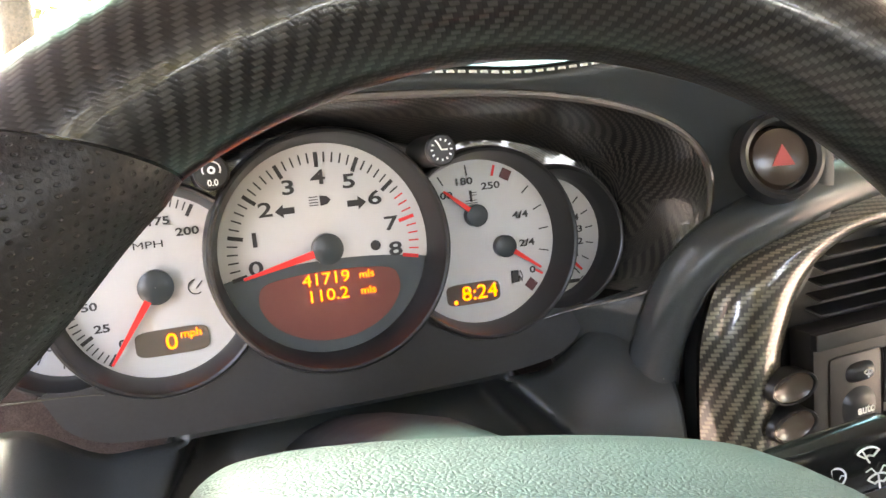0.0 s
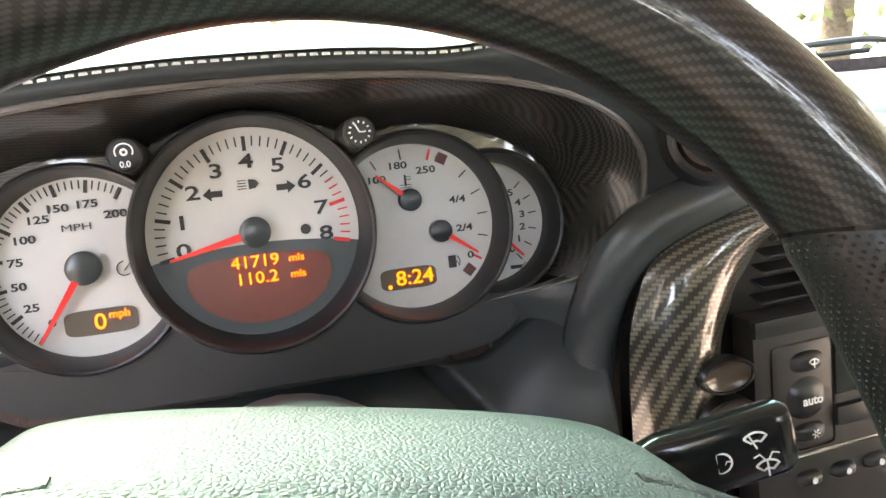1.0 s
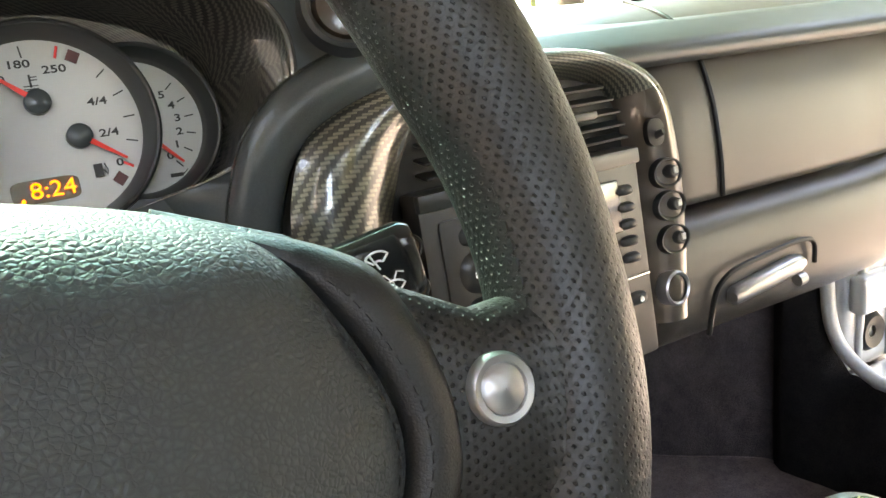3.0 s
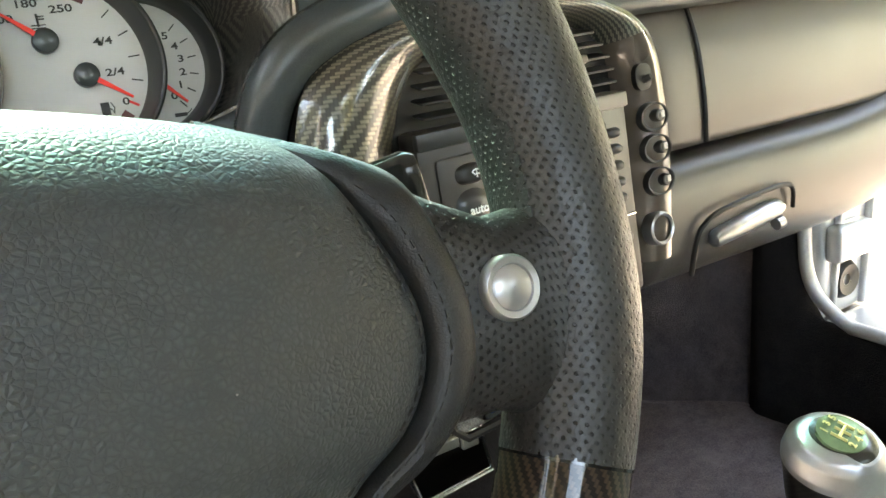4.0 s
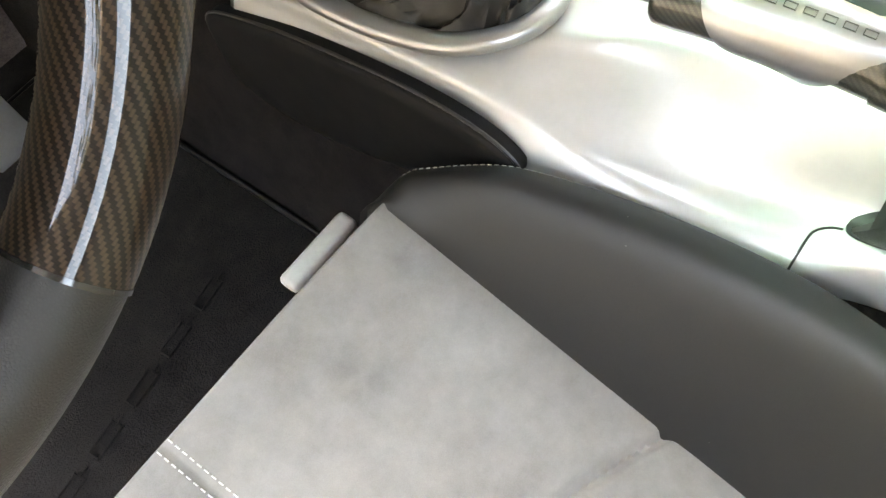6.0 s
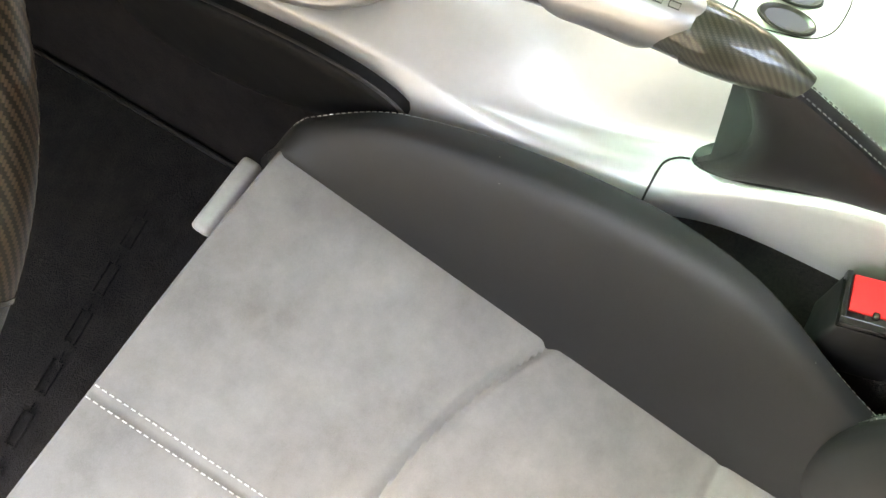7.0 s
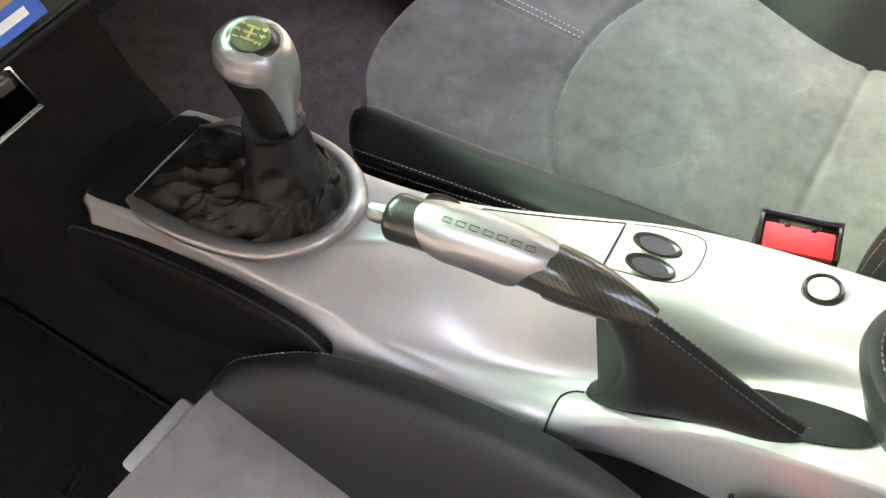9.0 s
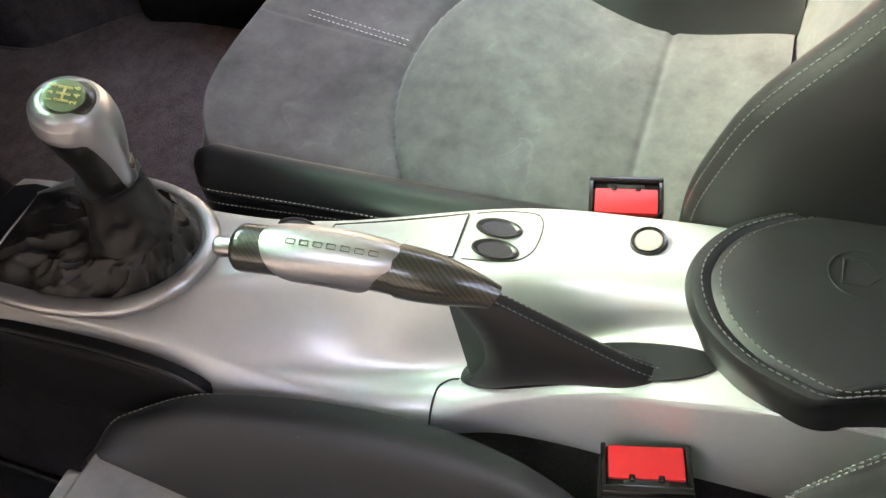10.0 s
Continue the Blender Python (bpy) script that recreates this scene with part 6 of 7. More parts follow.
# ---- seat belt buckles ----
def buckle(at, turn, lean, group="seat belt buckles"):
    t = thing("belt_buckle", at, "black seat belt buckle with a red release button", "buckle", group)
    m = Matrix.Translation(at) @ pose(0, 0, 0, 0, lean, turn)
    part("case", box(-0.0165, 0.0165, -0.028, 0.028, -0.085, -0.0035, 0.004, 3, m), M_RUBBER, t)
    rim = [box(-0.0165, 0.0165, -0.028, -0.0245, -0.006, 0.001, 0.0012, 2, m), box(-0.0165, 0.0165, 0.0245, 0.028, -0.006, 0.001, 0.0012, 2, m), box(0.0115, 0.0165, -0.028, 0.028, -0.006, 0.0015, 0.0012, 2, m)]
    part("rim", merged(*rim), M_GLOSSB, t)
    part("button", box(-0.0158, 0.0065, -0.0238, 0.0238, -0.008, -0.0008, 0.0016, 2, m), M_BUCKLE, t, "red release button")
    part("slot", box(0.0065, 0.0115, -0.014, 0.014, -0.006, -0.0022, 0.0006, 1, m), M_INK, t)
    part("tab", box(0.004, 0.0085, -0.011, -0.007, -0.004, 0.0004, 0.0008, 1, m), M_GLOSSB, t)
    part("tab", box(0.004, 0.0085, 0.007, 0.011, -0.004, 0.0004, 0.0008, 1, m), M_GLOSSB, t)
    return t


buckle(V(0.332, -0.648, 0.386), 194, 0)
buckle(V(0.5345, -0.592, 0.411), 11, -8)


# ---- seats ----
def seat(cx, hw, side, dy, dz, slope, top, apex, sag, bow, label):
    """A sports seat: half width hw of the suede, the console on the given side, apex and sag of the arched insert seam."""
    t = thing("car_seat", (cx, -0.5 + dy, 0.12), label, "car seat", "front seats")

    def zc(y):
        return 0.345 - slope * (-0.255 - y) + 0.05 * smooth(-0.60, -0.80, y)

    def ins(x):
        return apex - sag * (abs(x) / hw) ** 2.2

    def cush(u, v):
        x = (-1 + 2 * u) * (hw + 0.006)
        if v < 0.14:
            f = v / 0.14
            y = -0.232 - 0.012 * math.sin(f * math.pi / 2)
            z = 0.20 + 0.137 * f
            y -= 0.012 * smooth(0.75, 1.0, f)
            z += 0.006 * smooth(0.8, 1.0, f)
        else:
            f = (v - 0.14) / 0.86
            y = -0.256 - 0.50 * f
            z = zc(y)
        y += (bow * (1 - min(1.0, abs(x) / hw) ** 4) + 0.24 * bow) * smooth(-0.50, -0.24, y)
        z -= 0.006 * (abs(x) / hw) ** 4
        if v >= 0.14:
            d = y - ins(x)
            z -= 0.0065 * math.exp(-(d / 0.0040) ** 2)
            z += 0.010 * smooth(0.001, -0.026, d) * (1 - (abs(x) / (hw + 0.01)) ** 2)
            z -= 0.003 * math.exp(-((y + 0.63) / 0.004) ** 2)
            if d > 0:
                z -= 0.0016 * math.exp(-(x / 0.003) ** 2)
        return V(cx + x, y + dy, z + dz)

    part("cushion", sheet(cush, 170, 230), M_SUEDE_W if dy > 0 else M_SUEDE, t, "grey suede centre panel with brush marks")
    for o in (0.0045, -0.0045):
        ln = [V(cx + o, y + dy, zc(y) + dz + 0.0007) for y in (-0.258 - (-0.262 - apex) * k / 40 for k in range(41))]
        part("stitching", stitches(ln, (0, 0.3, 0.95), 0.0035, 0.002, 0.0005), M_THREAD, t, "light twin stitching")

    def bolster(sgn, top, soft, pull):
        """soft: a rounder, lower roll with its stitching on the outer shoulder; pull: how far it widens inwards at the back."""
        rings, edge, edge2 = [], [], []
        for k in range(71):
            f = k / 70
            y = -0.240 - 0.52 * f
            g = math.sin(min(1.0, f * 20.0) * math.pi / 2)
            z0 = zc(min(y, -0.255)) - 0.004
            if f < 0.04:
                z0 -= 0.02 * (1 - f / 0.04)
            xi = hw - pull * smooth(0.3, 0.72, f)
            if soft:
                zb = max(z0 + 0.004, 0.338 + 0.012 * g + 0.018 * f)
                drop = 1 - 0.55 * smooth(0.05, 0.55, f)
                w = 0.030 + 0.014 * g + 0.012 * smooth(0.1, 0.6, f)
                xo = xi + w
                ctrl = [V(xi - 0.004, y, z0 - 0.012), V(xi + 0.001, y, z0), V(xi + w * 0.22, y, z0 + (zb - z0) * 0.82), V(xi + w * 0.5, y, zb), V(xi + w * 0.8, y, zb - 0.007), V(xo - 0.002, y, zb - 0.020 * drop), V(xo, y, zb - 0.032 * drop), V(xo - 0.004, y, zb - 0.037 * drop), V(xo - 0.001, y, zb - 0.043 * drop), V(xo - 0.003, y, zb - 0.09), V(xo - 0.01, y, 0.17)]
                edge.append(V(cx + sgn * (xo + 0.0004), y + dy, zb + dz - 0.0285 * drop))
                edge2.append(V(cx + sgn * (xo + 0.0002), y + dy, zb + dz - 0.046 * drop))
            else:
                g = math.sin(min(1.0, f * 5.5) * math.pi / 2)
                zb = (z0 - 0.004) * (1 - g) + g * (top - 0.075 * smooth(0.62, 1.0, f))
                w = 0.003 + 0.080 * max(0.0, math.sin(math.pi * min(1.0, f + 0.005))) ** 0.55 * (1 if f < 0.5 else 1 - 0.3 * smooth(0.5, 1.0, f)) + 0.02 * smooth(0.75, 1.0, f) + pull * smooth(0.3, 0.72, f)
                xo = xi + w
                ctrl = [V(xi - 0.005, y, z0 - 0.012), V(xi, y, z0), V(xi + w * 0.3, y, z0 + (zb - z0) * 0.45 + 0.003 * g), V(xi + w * 0.68, y, z0 + (zb - z0) * 0.88 + 0.005 * g), V(xo - 0.004, y, zb + 0.0005), V(xo, y, zb - 0.004), V(xo + 0.003, y, zb - 0.03), V(xo + 0.002, y, zb - 0.09), V(xo - 0.004, y, 0.17)]
                edge.append(V(cx + sgn * (xo - 0.001), y + dy, zb + dz - 0.0005))
            s = spline(ctrl, 4)
            rings.append([V(cx + sgn * p.x, p.y + dy, p.z + dz) for p in s])
        cap = [V(p.x + (cx - p.x) * 0.03, p.y + 0.004, p.z - 0.006) for p in rings[0]]
        part("bolster", loft([cap] + rings, False, False), M_BOLSTER, t, "smooth black leather side bolster")
        part("stitching", stitches(edge, (sgn * 0.8 if soft else 0, 0, 0.6), 0.0032, 0.0018, 0.00045), M_THREAD, t, "light stitching on the bolster edge")
        if edge2:
            part("stitching", stitches(edge2, (sgn, 0, 0), 0.0032, 0.0018, 0.00045), M_THREAD, t)

    bolster(side, top, dy > 0, 0.0)
    bolster(-side, top if dy == 0 else 0.40, False, 0.0 if dy == 0 else 0.07)
    part("base", box(cx - hw - 0.03, cx + hw + 0.03, -0.74 + dy, -0.27 + dy, 0.105, 0.15, 0.01, 2), M_BLACK, t)
    lean = radians(20)
    BM = Matrix(((1, 0, 0, cx), (0, math.cos(lean), -math.sin(lean), -0.735 + dy), (0, math.sin(lean), math.cos(lean), 0.215 + dz), (0, 0, 0, 1)))

    def back(u, v):
        x = (-1 + 2 * u) * hw
        z = 0.62 * v
        return V(x, 0.02 * math.sin(v * 3.0) - 0.012 * (1 - (x / hw) ** 2), z)

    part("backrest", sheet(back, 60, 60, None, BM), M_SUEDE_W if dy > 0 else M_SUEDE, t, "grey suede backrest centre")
    for sgn in (1, -1):
        rings, edge = [], []
        for k in range(41):
            f = k / 40
            z = -0.02 + 0.62 * f
            fw = 0.03 + 0.085 * math.sin(math.pi * min(1, 0.12 + f * 0.9)) ** 0.8
            if dy > 0:
                fw -= 0.018 * smooth(0.34, 0.14, f) + 0.014 * smooth(0.42, 0.6, f)
            ctrl = [V(hw + bx, q, z) for bx, q in ((-0.008, -0.02), (-0.001, 0.004), (0.006, fw * 0.72), (0.020, fw * 0.98), (0.036, fw), (0.054, fw * 0.82), (0.066, fw * 0.4), (0.066, -0.06))]
            s = spline(ctrl, 4)
            rings.append([BM @ V(sgn * p.x, p.y, p.z) for p in s])
            edge.append((BM @ V(sgn * (hw + 0.0385), fw * 0.99 + 0.0006, z), BM @ V(sgn * (hw + 0.046), fw * 0.935 + 0.0006, z)))
        part("back_bolster", loft(rings, False, False), M_BOLSTER, t, "smooth black leather backrest bolster")
        for q in (0, 1):
            part("stitching", stitches([e[q] for e in edge], BM.to_3x3() @ V(0, 1, 0), 0.0030, 0.0016, 0.0004), M_THREADG, t)
    part("back_shell", sheet(lambda u, v: BM @ V((-1 + 2 * u) * (hw + 0.056), -0.06, -0.05 + 0.75 * v), 4, 4), M_BLACK, t)
    return t


driver_seat = seat(0.046, 0.202, 1, 0.0, 0.0, 0.39, 0.366, -0.437, 0.045, 0.0, "driver's seat with grey suede centre and black leather bolsters")
seat(0.754, 0.205, -1, 0.052, 0.030, 0.22, 0.352, -0.375, 0.075, 0.05, "passenger seat with scuffed grey suede centre and black leather bolsters")
part("handle", box(0.176, 0.246, -0.222, -0.205, 0.278, 0.289, 0.005, 3), M_GREY, driver_seat, "bright grey adjusting handle")
hinge = thing("seat_hinge_cover", (0.28, -0.69, 0.31), "pale plastic hinge cover at the side of the seat", "hinge cover")
part("cover", box(0.262, 0.30, -0.735, -0.69, 0.29, 0.345, 0.012, 3), M_GREY, hinge)

# ---- under the dash ----
dev = thing("storage_tray", (0.318, -0.07, 0.55), "speckled grey tray under the centre stack holding a blue unit", "tray")
DM = Matrix.Translation((0.318, -0.085, 0.602)) @ pose(0, 0, 0, -14, -4, 0)
part("body", box(-0.068, 0.072, 0.0, 0.06, -0.052, 0.05, 0.01, 3, DM), M_GRAN, dev)
part("piping", sweep([DM @ V(x, -0.001, z) for x, z in ((-0.066, 0.04), (-0.068, -0.045), (-0.06, -0.053), (0.062, -0.053), (0.073, -0.045), (0.073, 0.04))], 0.003, 8), M_RUBBER, dev, "dark edge piping")
unit = part("unit", box(-0.05, 0.052, -0.012, 0.01, -0.045, 0.034, 0.003, 2, DM), M_GLOSSB, dev, "black unit with a blue face")
part("blue_face", box(-0.046, 0.028, -0.0135, -0.011, -0.041, 0.03, 0.001, 1, DM), M_BLUE, unit, "blue printed face")
part("window", box(-0.04, 0.022, -0.0145, -0.012, -0.022, 0.004, 0.0008, 1, DM), M_AMBER, unit, "amber display window")
part("letter_bar", box(-0.03, 0.012, -0.0142, -0.013, 0.014, 0.022, 0, 1, DM), M_WHITE, unit, "pale bar of lettering")
part("letter_bar", box(-0.036, 0.016, -0.0142, -0.013, -0.034, -0.028, 0, 1, DM), M_WHITE, unit, "pale bar of lettering")
part("dial", lathe([(0.0001, -0.021), (0.006, -0.021), (0.0078, -0.018), (0.0084, -0.008)], 24, mat4=DM @ Matrix.Translation((0.04, 0, 0.004))), M_CHROME, unit, "small chrome dial")
ash = thing("handheld_device", (0.335, 0.06, 0.39), "small dark screen device in a bright chrome frame under the dash", "gadget")
quad = [V(0.290, 0.060, 0.449), V(0.304, 0.058, 0.394), V(0.379, 0.060, 0.398), V(0.371, 0.064, 0.446), V(0.352, 0.064, 0.455)]
part("frame", sweep(quad + quad[:1], 0.0028, 8), M_CHROME, ash, "bright chrome frame")
bm = bmesh.new()
bm.faces.new([bm.verts.new(p) for p in quad])
ext = bmesh.ops.extrude_face_region(bm, geom=bm.faces[:])
for v in ext["geom"]:
    if isinstance(v, bmesh.types.BMVert):
        v.co = v.co + V(0.0, 0.012, 0.0)
part("screen", bm, M_MIRROR, ash, "dark mirror-like screen")
part("key", box(0.312, 0.345, 0.0545, 0.060, 0.437, 0.447, 0.001, 1), M_ALU, ash)
part("key", box(0.349, 0.366, 0.0565, 0.061, 0.430, 0.441, 0.001, 1), M_ALU, ash)
part("dot", lathe([(0.0001, -0.003), (0.0035, -0.0025), (0.004, 0.002)], 16, mat4=Matrix.Translation((0.300, 0.059, 0.440))), M_HAZARD, ash, "small orange-red dot")
part("holder", sweep([V(0.336, 0.075, 0.44), V(0.338, 0.06, 0.49), V(0.345, 0.03, 0.51)], 0.006, 10), M_BLACK, ash)

pedal = thing("accelerator_pedal", (0.16, 0.25, 0.14), "flat aluminium accelerator pedal", "pedal")
PM = Matrix.Translation((0.157, 0.25, 0.21)) @ pose(0, 0, 0, -25, 0, 0)
part("plate", box(-0.028, 0.028, -0.004, 0.004, -0.075, 0.075, 0.003, 2, PM), M_ALU, pedal)
part("arm", sweep([PM @ V(0, 0.004, 0.03), V(0.157, 0.30, 0.34), V(0.157, 0.33, 0.5)], 0.008, 10), M_BLACK, pedal)

# ---- floor, tunnel, footwells ----


def tagged_part(name, bm, mat, label, cat, kind="structure"):
    ob = part(name, bm, mat)
    return tagged(ob, label, cat, kind=kind)


tagged_part("floor", box(-0.52, 1.06, -1.5, 0.62, 0.06, 0.10, 0.004, 1), M_CARPET, "black carpeted car floor", "floor")


def tunnel(u, v):
    y = 0.62 - 1.62 * v
    a = -1 + 2 * u
    top = 0.335 + 0.25 * smooth(0.04, 0.17, y)
    hw = 0.094
    pts = spline([V(-0.14, 0, 0.09), V(-0.125, 0, 0.12), V(-0.098, 0, 0.25), V(-0.085, 0, top - 0.03), V(-0.05, 0, top), V(0.05, 0, top), V(0.085, 0, top - 0.03), V(0.098, 0, 0.25), V(0.125, 0, 0.12), V(0.14, 0, 0.09)], 4)
    k = u * (len(pts) - 1)
    i = min(int(k), len(pts) - 2)
    p = pts[i].lerp(pts[i + 1], k - i)
    return V(0.405 + p.x, y, p.z)


tagged_part("tunnel", sheet(tunnel, 37, 40), M_CARPET, "black carpet over the transmission tunnel", "tunnel")
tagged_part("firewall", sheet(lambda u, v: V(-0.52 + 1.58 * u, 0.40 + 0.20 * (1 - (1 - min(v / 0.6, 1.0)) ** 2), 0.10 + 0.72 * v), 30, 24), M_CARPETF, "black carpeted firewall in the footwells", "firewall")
fmat = thing("floor_mat", (0.05, 0.05, 0.10), "black carpet floor mat with raised line marks", "floor mat", "floor mats")
part("mat", box(-0.20, 0.272, -0.26, 0.33, 0.10, 0.112, 0.005, 2), M_MAT, fmat)
part("edge", sweep([V(-0.20, -0.26, 0.112), V(0.272, -0.26, 0.112), V(0.272, 0.33, 0.112), V(-0.20, 0.33, 0.112), V(-0.20, -0.26, 0.112)], 0.004, 8), M_RUBBER, fmat)
for k in range(7):
    x = 0.165 - 0.052 * k
    y = -0.052 - 0.009 * k
    mm = Matrix.Translation((x, y, 0.112)) @ pose(0, 0, 0, 0, 0, 9)
    part("raised_mark", merged(sweep([mm @ V(a, b, 0.002) for a, b in ((-0.021, -0.006), (0.012, -0.006), (0.012, 0.006), (-0.021, 0.006), (-0.021, -0.006))], 0.0016, 6), sweep([mm @ V(0.012, 0, 0.002), mm @ V(0.021, 0, 0.002)], 0.0016, 6)), M_MAT, fmat)
mat_line = [(0.50, 0.455), (0.50, -0.20), (0.955, -0.20), (0.955, 0.06), (0.942, 0.20), (0.925, 0.245), (0.845, 0.322), (0.822, 0.36), (0.818, 0.455)]
UP = pose(0, 0, 0, -90, 0, 0)
tagged_part("floor_board", plate(mat_line, -0.178, -0.099, UP), M_CARPET, "black carpeted board raising the passenger footwell", "floor board")
pmat = thing("floor_mat", (0.8, 0.1, 0.178), "dark brown carpet floor mat on the passenger side", "floor mat", "floor mats")
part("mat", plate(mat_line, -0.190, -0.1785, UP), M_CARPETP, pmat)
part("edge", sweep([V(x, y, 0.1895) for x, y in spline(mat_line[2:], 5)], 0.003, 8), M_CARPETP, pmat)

# ---- passenger door and body shell ----
arch_line = spline([V(0.949, 0.19, 0), V(0.938, 0.235, 0), V(0.90, 0.272, 0), V(0.848, 0.325, 0), V(0.826, 0.365, 0), V(0.822, 0.46, 0), V(0.81, 0.61, 0)], 6)


def wheel_arch(u, v):
    """Carpet over the front wheel arch, leaning outwards as it rises."""
    p = arch_line[int(round(u * (len(arch_line) - 1)))]
    return V(p.x + 0.05 * v * v * smooth(0.2, 0.35, p.y), p.y + 0.03 * v, 0.17 + 0.63 * v)


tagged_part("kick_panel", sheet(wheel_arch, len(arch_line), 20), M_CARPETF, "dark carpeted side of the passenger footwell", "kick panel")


def sill(u, v):
    """Inner sill, sweeping up into the front corner of the door opening."""
    y = 0.235 - 1.435 * u
    up = smooth(0.13, 0.225, y)
    x = 0.925 + 0.045 * v * (1 - 0.75 * up) + 0.03 * smooth(0.205, 0.235, y)
    return V(x, y, 0.10 + (0.245 + 0.45 * up) * math.sin(v * math.pi / 2))


tagged_part("sill", sheet(sill, 80, 16), M_CARPET, "black carpeted inner door sill", "sill")
tagged_part("door_seal", sweep(spline([(0.958, 0.13, 0.80), (0.958, 0.152, 0.60), (0.957, 0.152, 0.47), (0.957, 0.138, 0.395), (0.958, 0.09, 0.356), (0.96, 0.03, 0.35), (0.965, -0.3, 0.347), (0.97, -1.1, 0.347)], 6), 0.009, 10), M_GREY, "pale rubber door seal along the opening", "door seal")
tagged_part("sill_outer", box(0.968, 1.12, -1.2, 0.145, 0.02, 0.335, 0.015, 3), M_BODY, "silver painted outer sill", "sill")
post = thing("door_post", (1.03, 0.25, 0.33), "silver painted door post with hinge plates", "door post")
part("post", box(0.975, 1.10, 0.14, 0.48, 0.33, 0.82, 0.02, 3), M_BODY, post)
for z in (0.42, 0.62):
    part("hinge", box(0.985, 1.06, 0.118, 0.142, z, z + 0.05, 0.008, 3), M_BODY, post)
part("check_strap", box(1.0, 1.03, 0.08, 0.145, 0.52, 0.545, 0.006, 2), M_GREY, post)
part("wing_edge", box(1.10, 1.50, 0.165, 0.50, 0.02, 0.84, 0.03, 3), M_BODY, post, "silver painted wing edge beside the post")
for px_, r_ in ((1.005, 0.006), (1.075, 0.008)):
    part("ridge", sweep([V(px_, 0.140, 0.34), V(px_ + 0.004, 0.136, 0.50), V(px_, 0.140, 0.80)], r_, 10), M_BODY, post)
part("grommet", lathe([(0.008, -0.004), (0.022, -0.008), (0.028, 0.0)], 24, mat4=Matrix.Translation((1.03, 0.139, 0.385))), M_RUBBER, post)
tagged_part("sill_left", box(-0.56, -0.46, -1.2, 0.45, 0.06, 0.24, 0.02, 3), M_BODY, "silver door sill on the driver's side", "sill")


tagged_part("header_rail", sweep(spline([(-0.36, 0.2, 1.26), (0.33, 0.24, 1.29), (1.02, 0.2, 1.26)], 8), 0.03, 12), M_HEAD, "padded rail along the top of the windscreen", "header rail")


def roof_strip(x0, x1, y0, y1):
    return sheet(lambda u, v: V(x0 + (x1 - x0) * u, y0 + (y1 - y0) * v, 1.275 + 0.035 * math.sin(math.pi * (x0 + (x1 - x0) * u + 0.36) / 1.38) + 0.015 * math.sin(math.pi * (0.22 - y0 - (y1 - y0) * v) / 1.45)), 8, 8)


# Unseen roof, its edges widened on both sides to cut steep sky light.
thick(tagged_part("roof", roof_strip(-0.44, 1.14, 0.24, -1.23), M_HEAD, "grey cloth-lined car roof", "roof"), 0.03, 1.0)
for sx, nm in ((-0.45, "pillar_left"), (1.11, "pillar_right")):
    sgn = 1 if sx < 0.3 else -1
    tagged_part(nm, sweep(spline([(sx - 0.04 * sgn, 0.72, 0.80), (sx + 0.02 * sgn, 0.48, 1.03), (sx + 0.1 * sgn, 0.2, 1.26)], 6), 0.03, 12), M_HEAD, "pale windscreen pillar", "pillar")
screen = thing("windscreen", (0.33, 0.72, 0.79), "green-tinted windscreen with a teal shade band along its top", "windscreen", kind="structure")


def screen_at(u, v):
    return V(0.33 + (-0.80 + 1.6 * u) * (1 - 0.16 * v), 0.72 - 0.5 * v, 0.79 + 0.48 * v)


part("pane", sheet(lambda u, v: screen_at(u, 0.78 * v), 12, 8), M_GLASS, screen)
part("shade_band", sheet(lambda u, v: screen_at(u, 0.78 + 0.22 * v), 12, 4), M_BAND, screen, "teal shade band")
tagged_part("cowl", box(-0.52, 1.18, 0.55, 0.80, 0.55, 0.79, 0.02, 2), M_BLACK, "black cowl below the windscreen", "cowl")
tagged_part("bonnet", sheet(lambda u, v: V(-0.45 + 1.56 * u, 0.8 + 1.1 * v, 0.79 + 0.04 * math.sin(math.pi * u) - 0.16 * v * v), 16, 12), M_BODY, "silver bonnet ahead of the windscreen", "bonnet")
# Out of view; built high so that little light comes in from behind.
tagged_part("rear_bulkhead", sheet(lambda u, v: V(-0.5 + 1.66 * u, -1.45 + 0.12 * v, 0.1 + 0.93 * v), 6, 6), M_CARPET, "dark unseen bulkhead behind the seats, raised to cut rear light", "bulkhead")
# Unseen panels added behind the doors to keep side sky off the wheel rim.
for nm, x0, x1 in (("quarter_blocker_left", -0.52, -0.40), ("quarter_blocker_right", 1.06, 1.18)):
    tagged_part(nm, box(x0, x1, -1.5, -0.72, 0.1, 1.27, 0.03, 3), M_HEAD, "grey unseen side panel added behind the door opening to block sky", "side panel")
tagged_part("ground", box(-60, 60, -60, 60, -0.30, -0.22, 0, 1), M_GROUND, "pale gravel ground around the car", "ground")

# Unseen wall, added to hold back sky light on the driver's side.
tagged_part("blocking_wall_left", box(-2.9, -2.7, -7.0, 5.0, -0.25, 1.3, 0.02, 1), M_WALL, "plain grey unseen wall added beside the car to block sky", "wall")


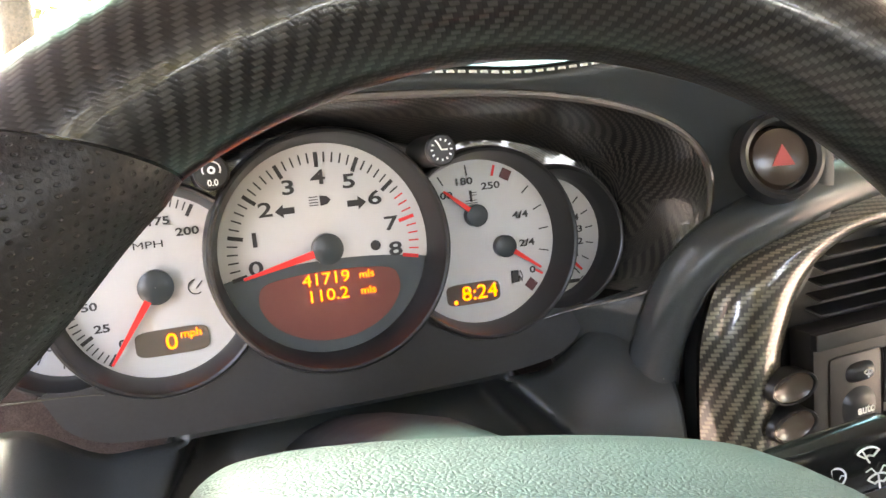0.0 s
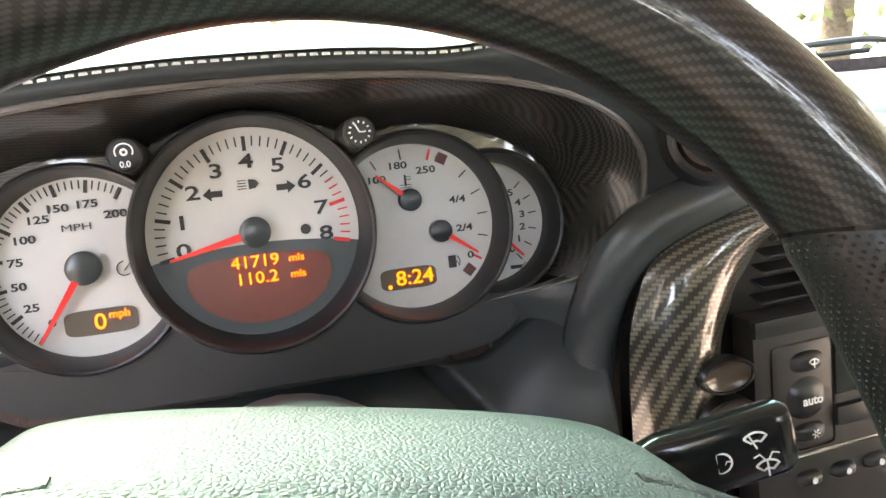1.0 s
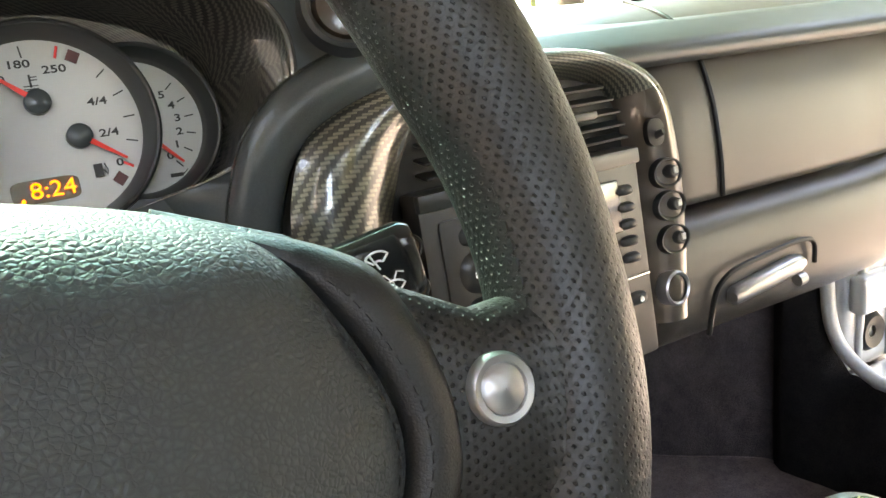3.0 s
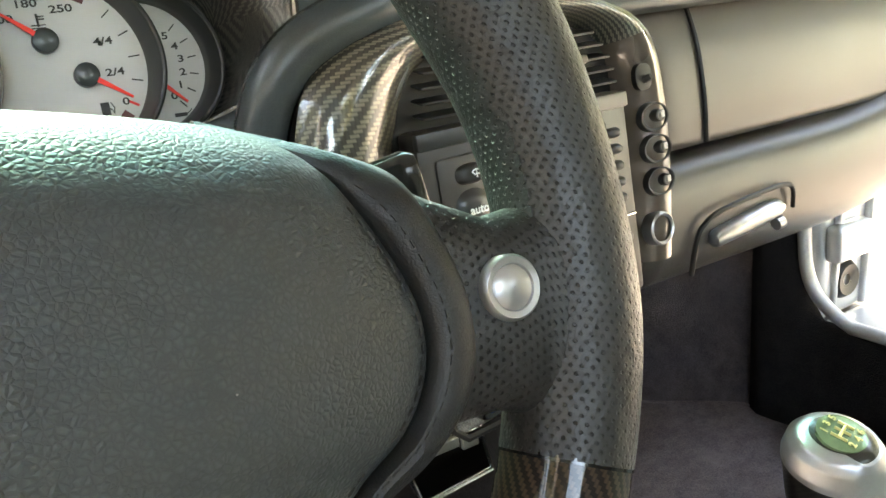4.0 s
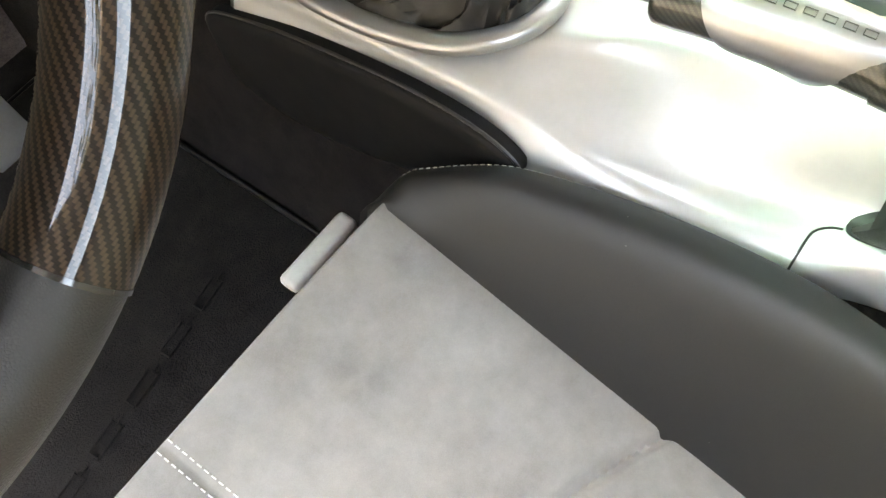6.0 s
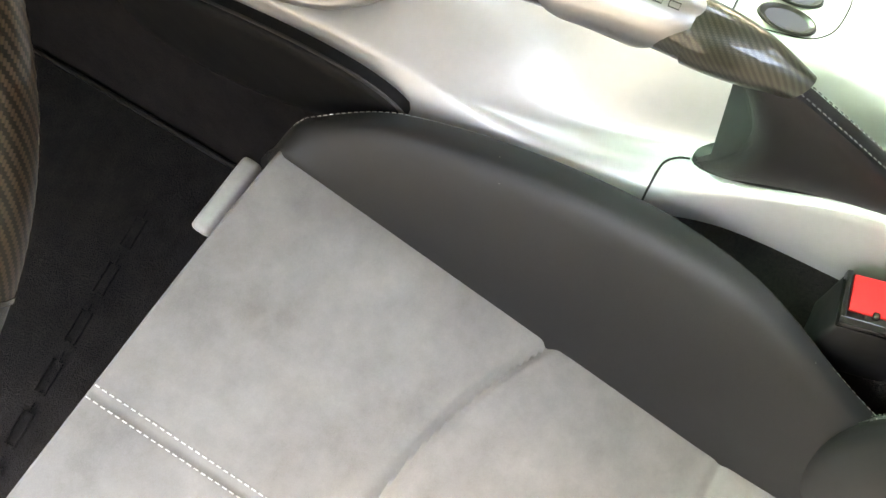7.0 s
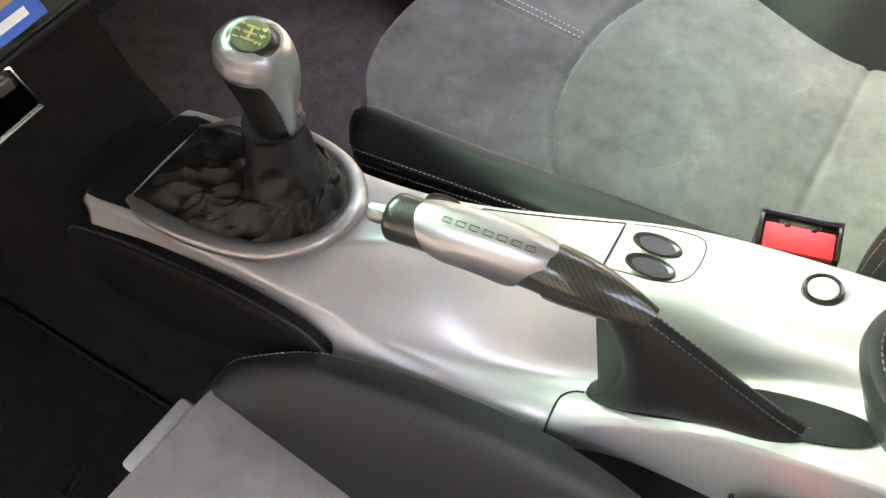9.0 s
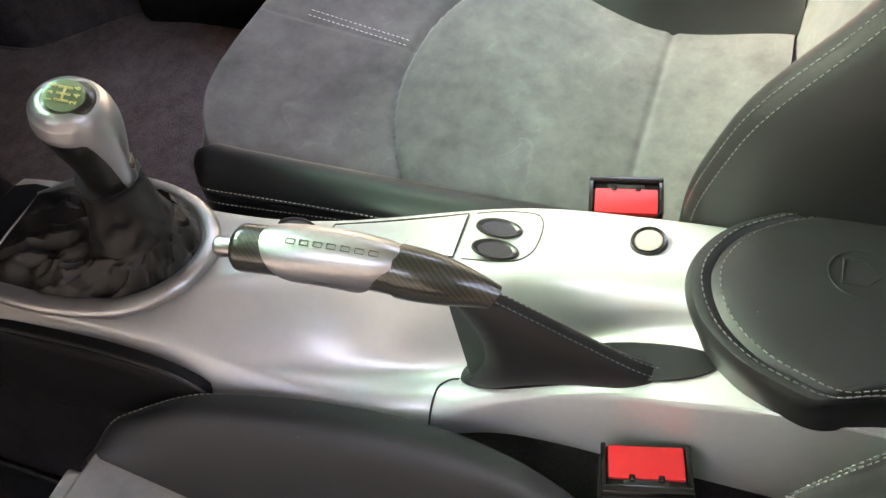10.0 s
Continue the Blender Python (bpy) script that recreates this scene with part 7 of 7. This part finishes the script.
def tree(at, h, seed, leaf=0.09, count=2600, spread=0.45):
    r = random.Random(seed)
    t = thing("tree", at, "autumn tree with yellow-green leaves, side and rear ones added to block sky", "tree", "trees round the car")
    base_ = Vector(at)
    bm = sweep([base_, base_ + V(0.1, 0, h * 0.3), base_ + V(0.0, 0.1, h * 0.65), base_ + V(0.15, 0, h)], [0.22, 0.17, 0.11, 0.03], 12)
    limbs = []
    for k in range(9):
        z = h * (0.3 + 0.065 * k)
        a = r.uniform(0, 6.28)
        l = h * r.uniform(0.2, 0.32)
        s = base_ + V(0.05, 0.05, z)
        limbs.append((s, s + V(math.cos(a) * l, math.sin(a) * l, l * 0.5)))
    part("trunk", merged(bm, *[sweep([s, (s + e) / 2 + V(0, 0, 0.1), e], [0.07, 0.05, 0.015], 7) for s, e in limbs]), M_BARK, t)
    verts, faces = [], []
    for k in range(count):
        s, e = limbs[r.randrange(len(limbs))]
        c = s.lerp(e, r.uniform(0.35, 1.15)) + V(r.gauss(0, spread), r.gauss(0, spread), r.gauss(0.1, spread) - 0.3 * h * r.random() ** 2)
        d1 = V(r.gauss(0, 1), r.gauss(0, 1), r.gauss(0, 1)).normalized() * leaf
        d2 = d1.cross(V(r.gauss(0, 1), r.gauss(0, 1), r.gauss(0, 1))).normalized() * leaf * 0.62
        b = len(verts)
        verts += [c - d1, c + d2, c + d1, c - d2]
        faces.append((b, b + 1, b + 2, b + 3))
    me = bpy.data.meshes.new("crown")
    me.from_pydata(verts, [], faces)
    me.materials.append(M_LEAF)
    part("crown", me, M_LEAF, t)


for k, (x, y, h) in enumerate(((1.5, 9.0, 6.5), (4.2, 10.0, 7.0), (-1.6, 10.5, 7.0), (7.0, 8.0, 6.0), (9.5, 4.0, 6.5), (-5.0, 9.5, 7.0))):
    tree((x, y, -0.25), h, 20 + k)
# Unseen ring of denser trees, added to screen off the low sky.
for k, (x, y, h) in enumerate(((7.5, 0.5, 6.5), (8.0, -3.5, 7.0), (6.0, -6.5, 7.0), (1.5, -8.0, 7.5), (-7.5, -4.0, 7.0), (-7.8, 0.2, 6.5), (-7.0, 4.2, 7.0), (6.8, 5.2, 7.0))):
    tree((x, y, -0.25), h, 50 + k, 0.2, 3000, 0.75)
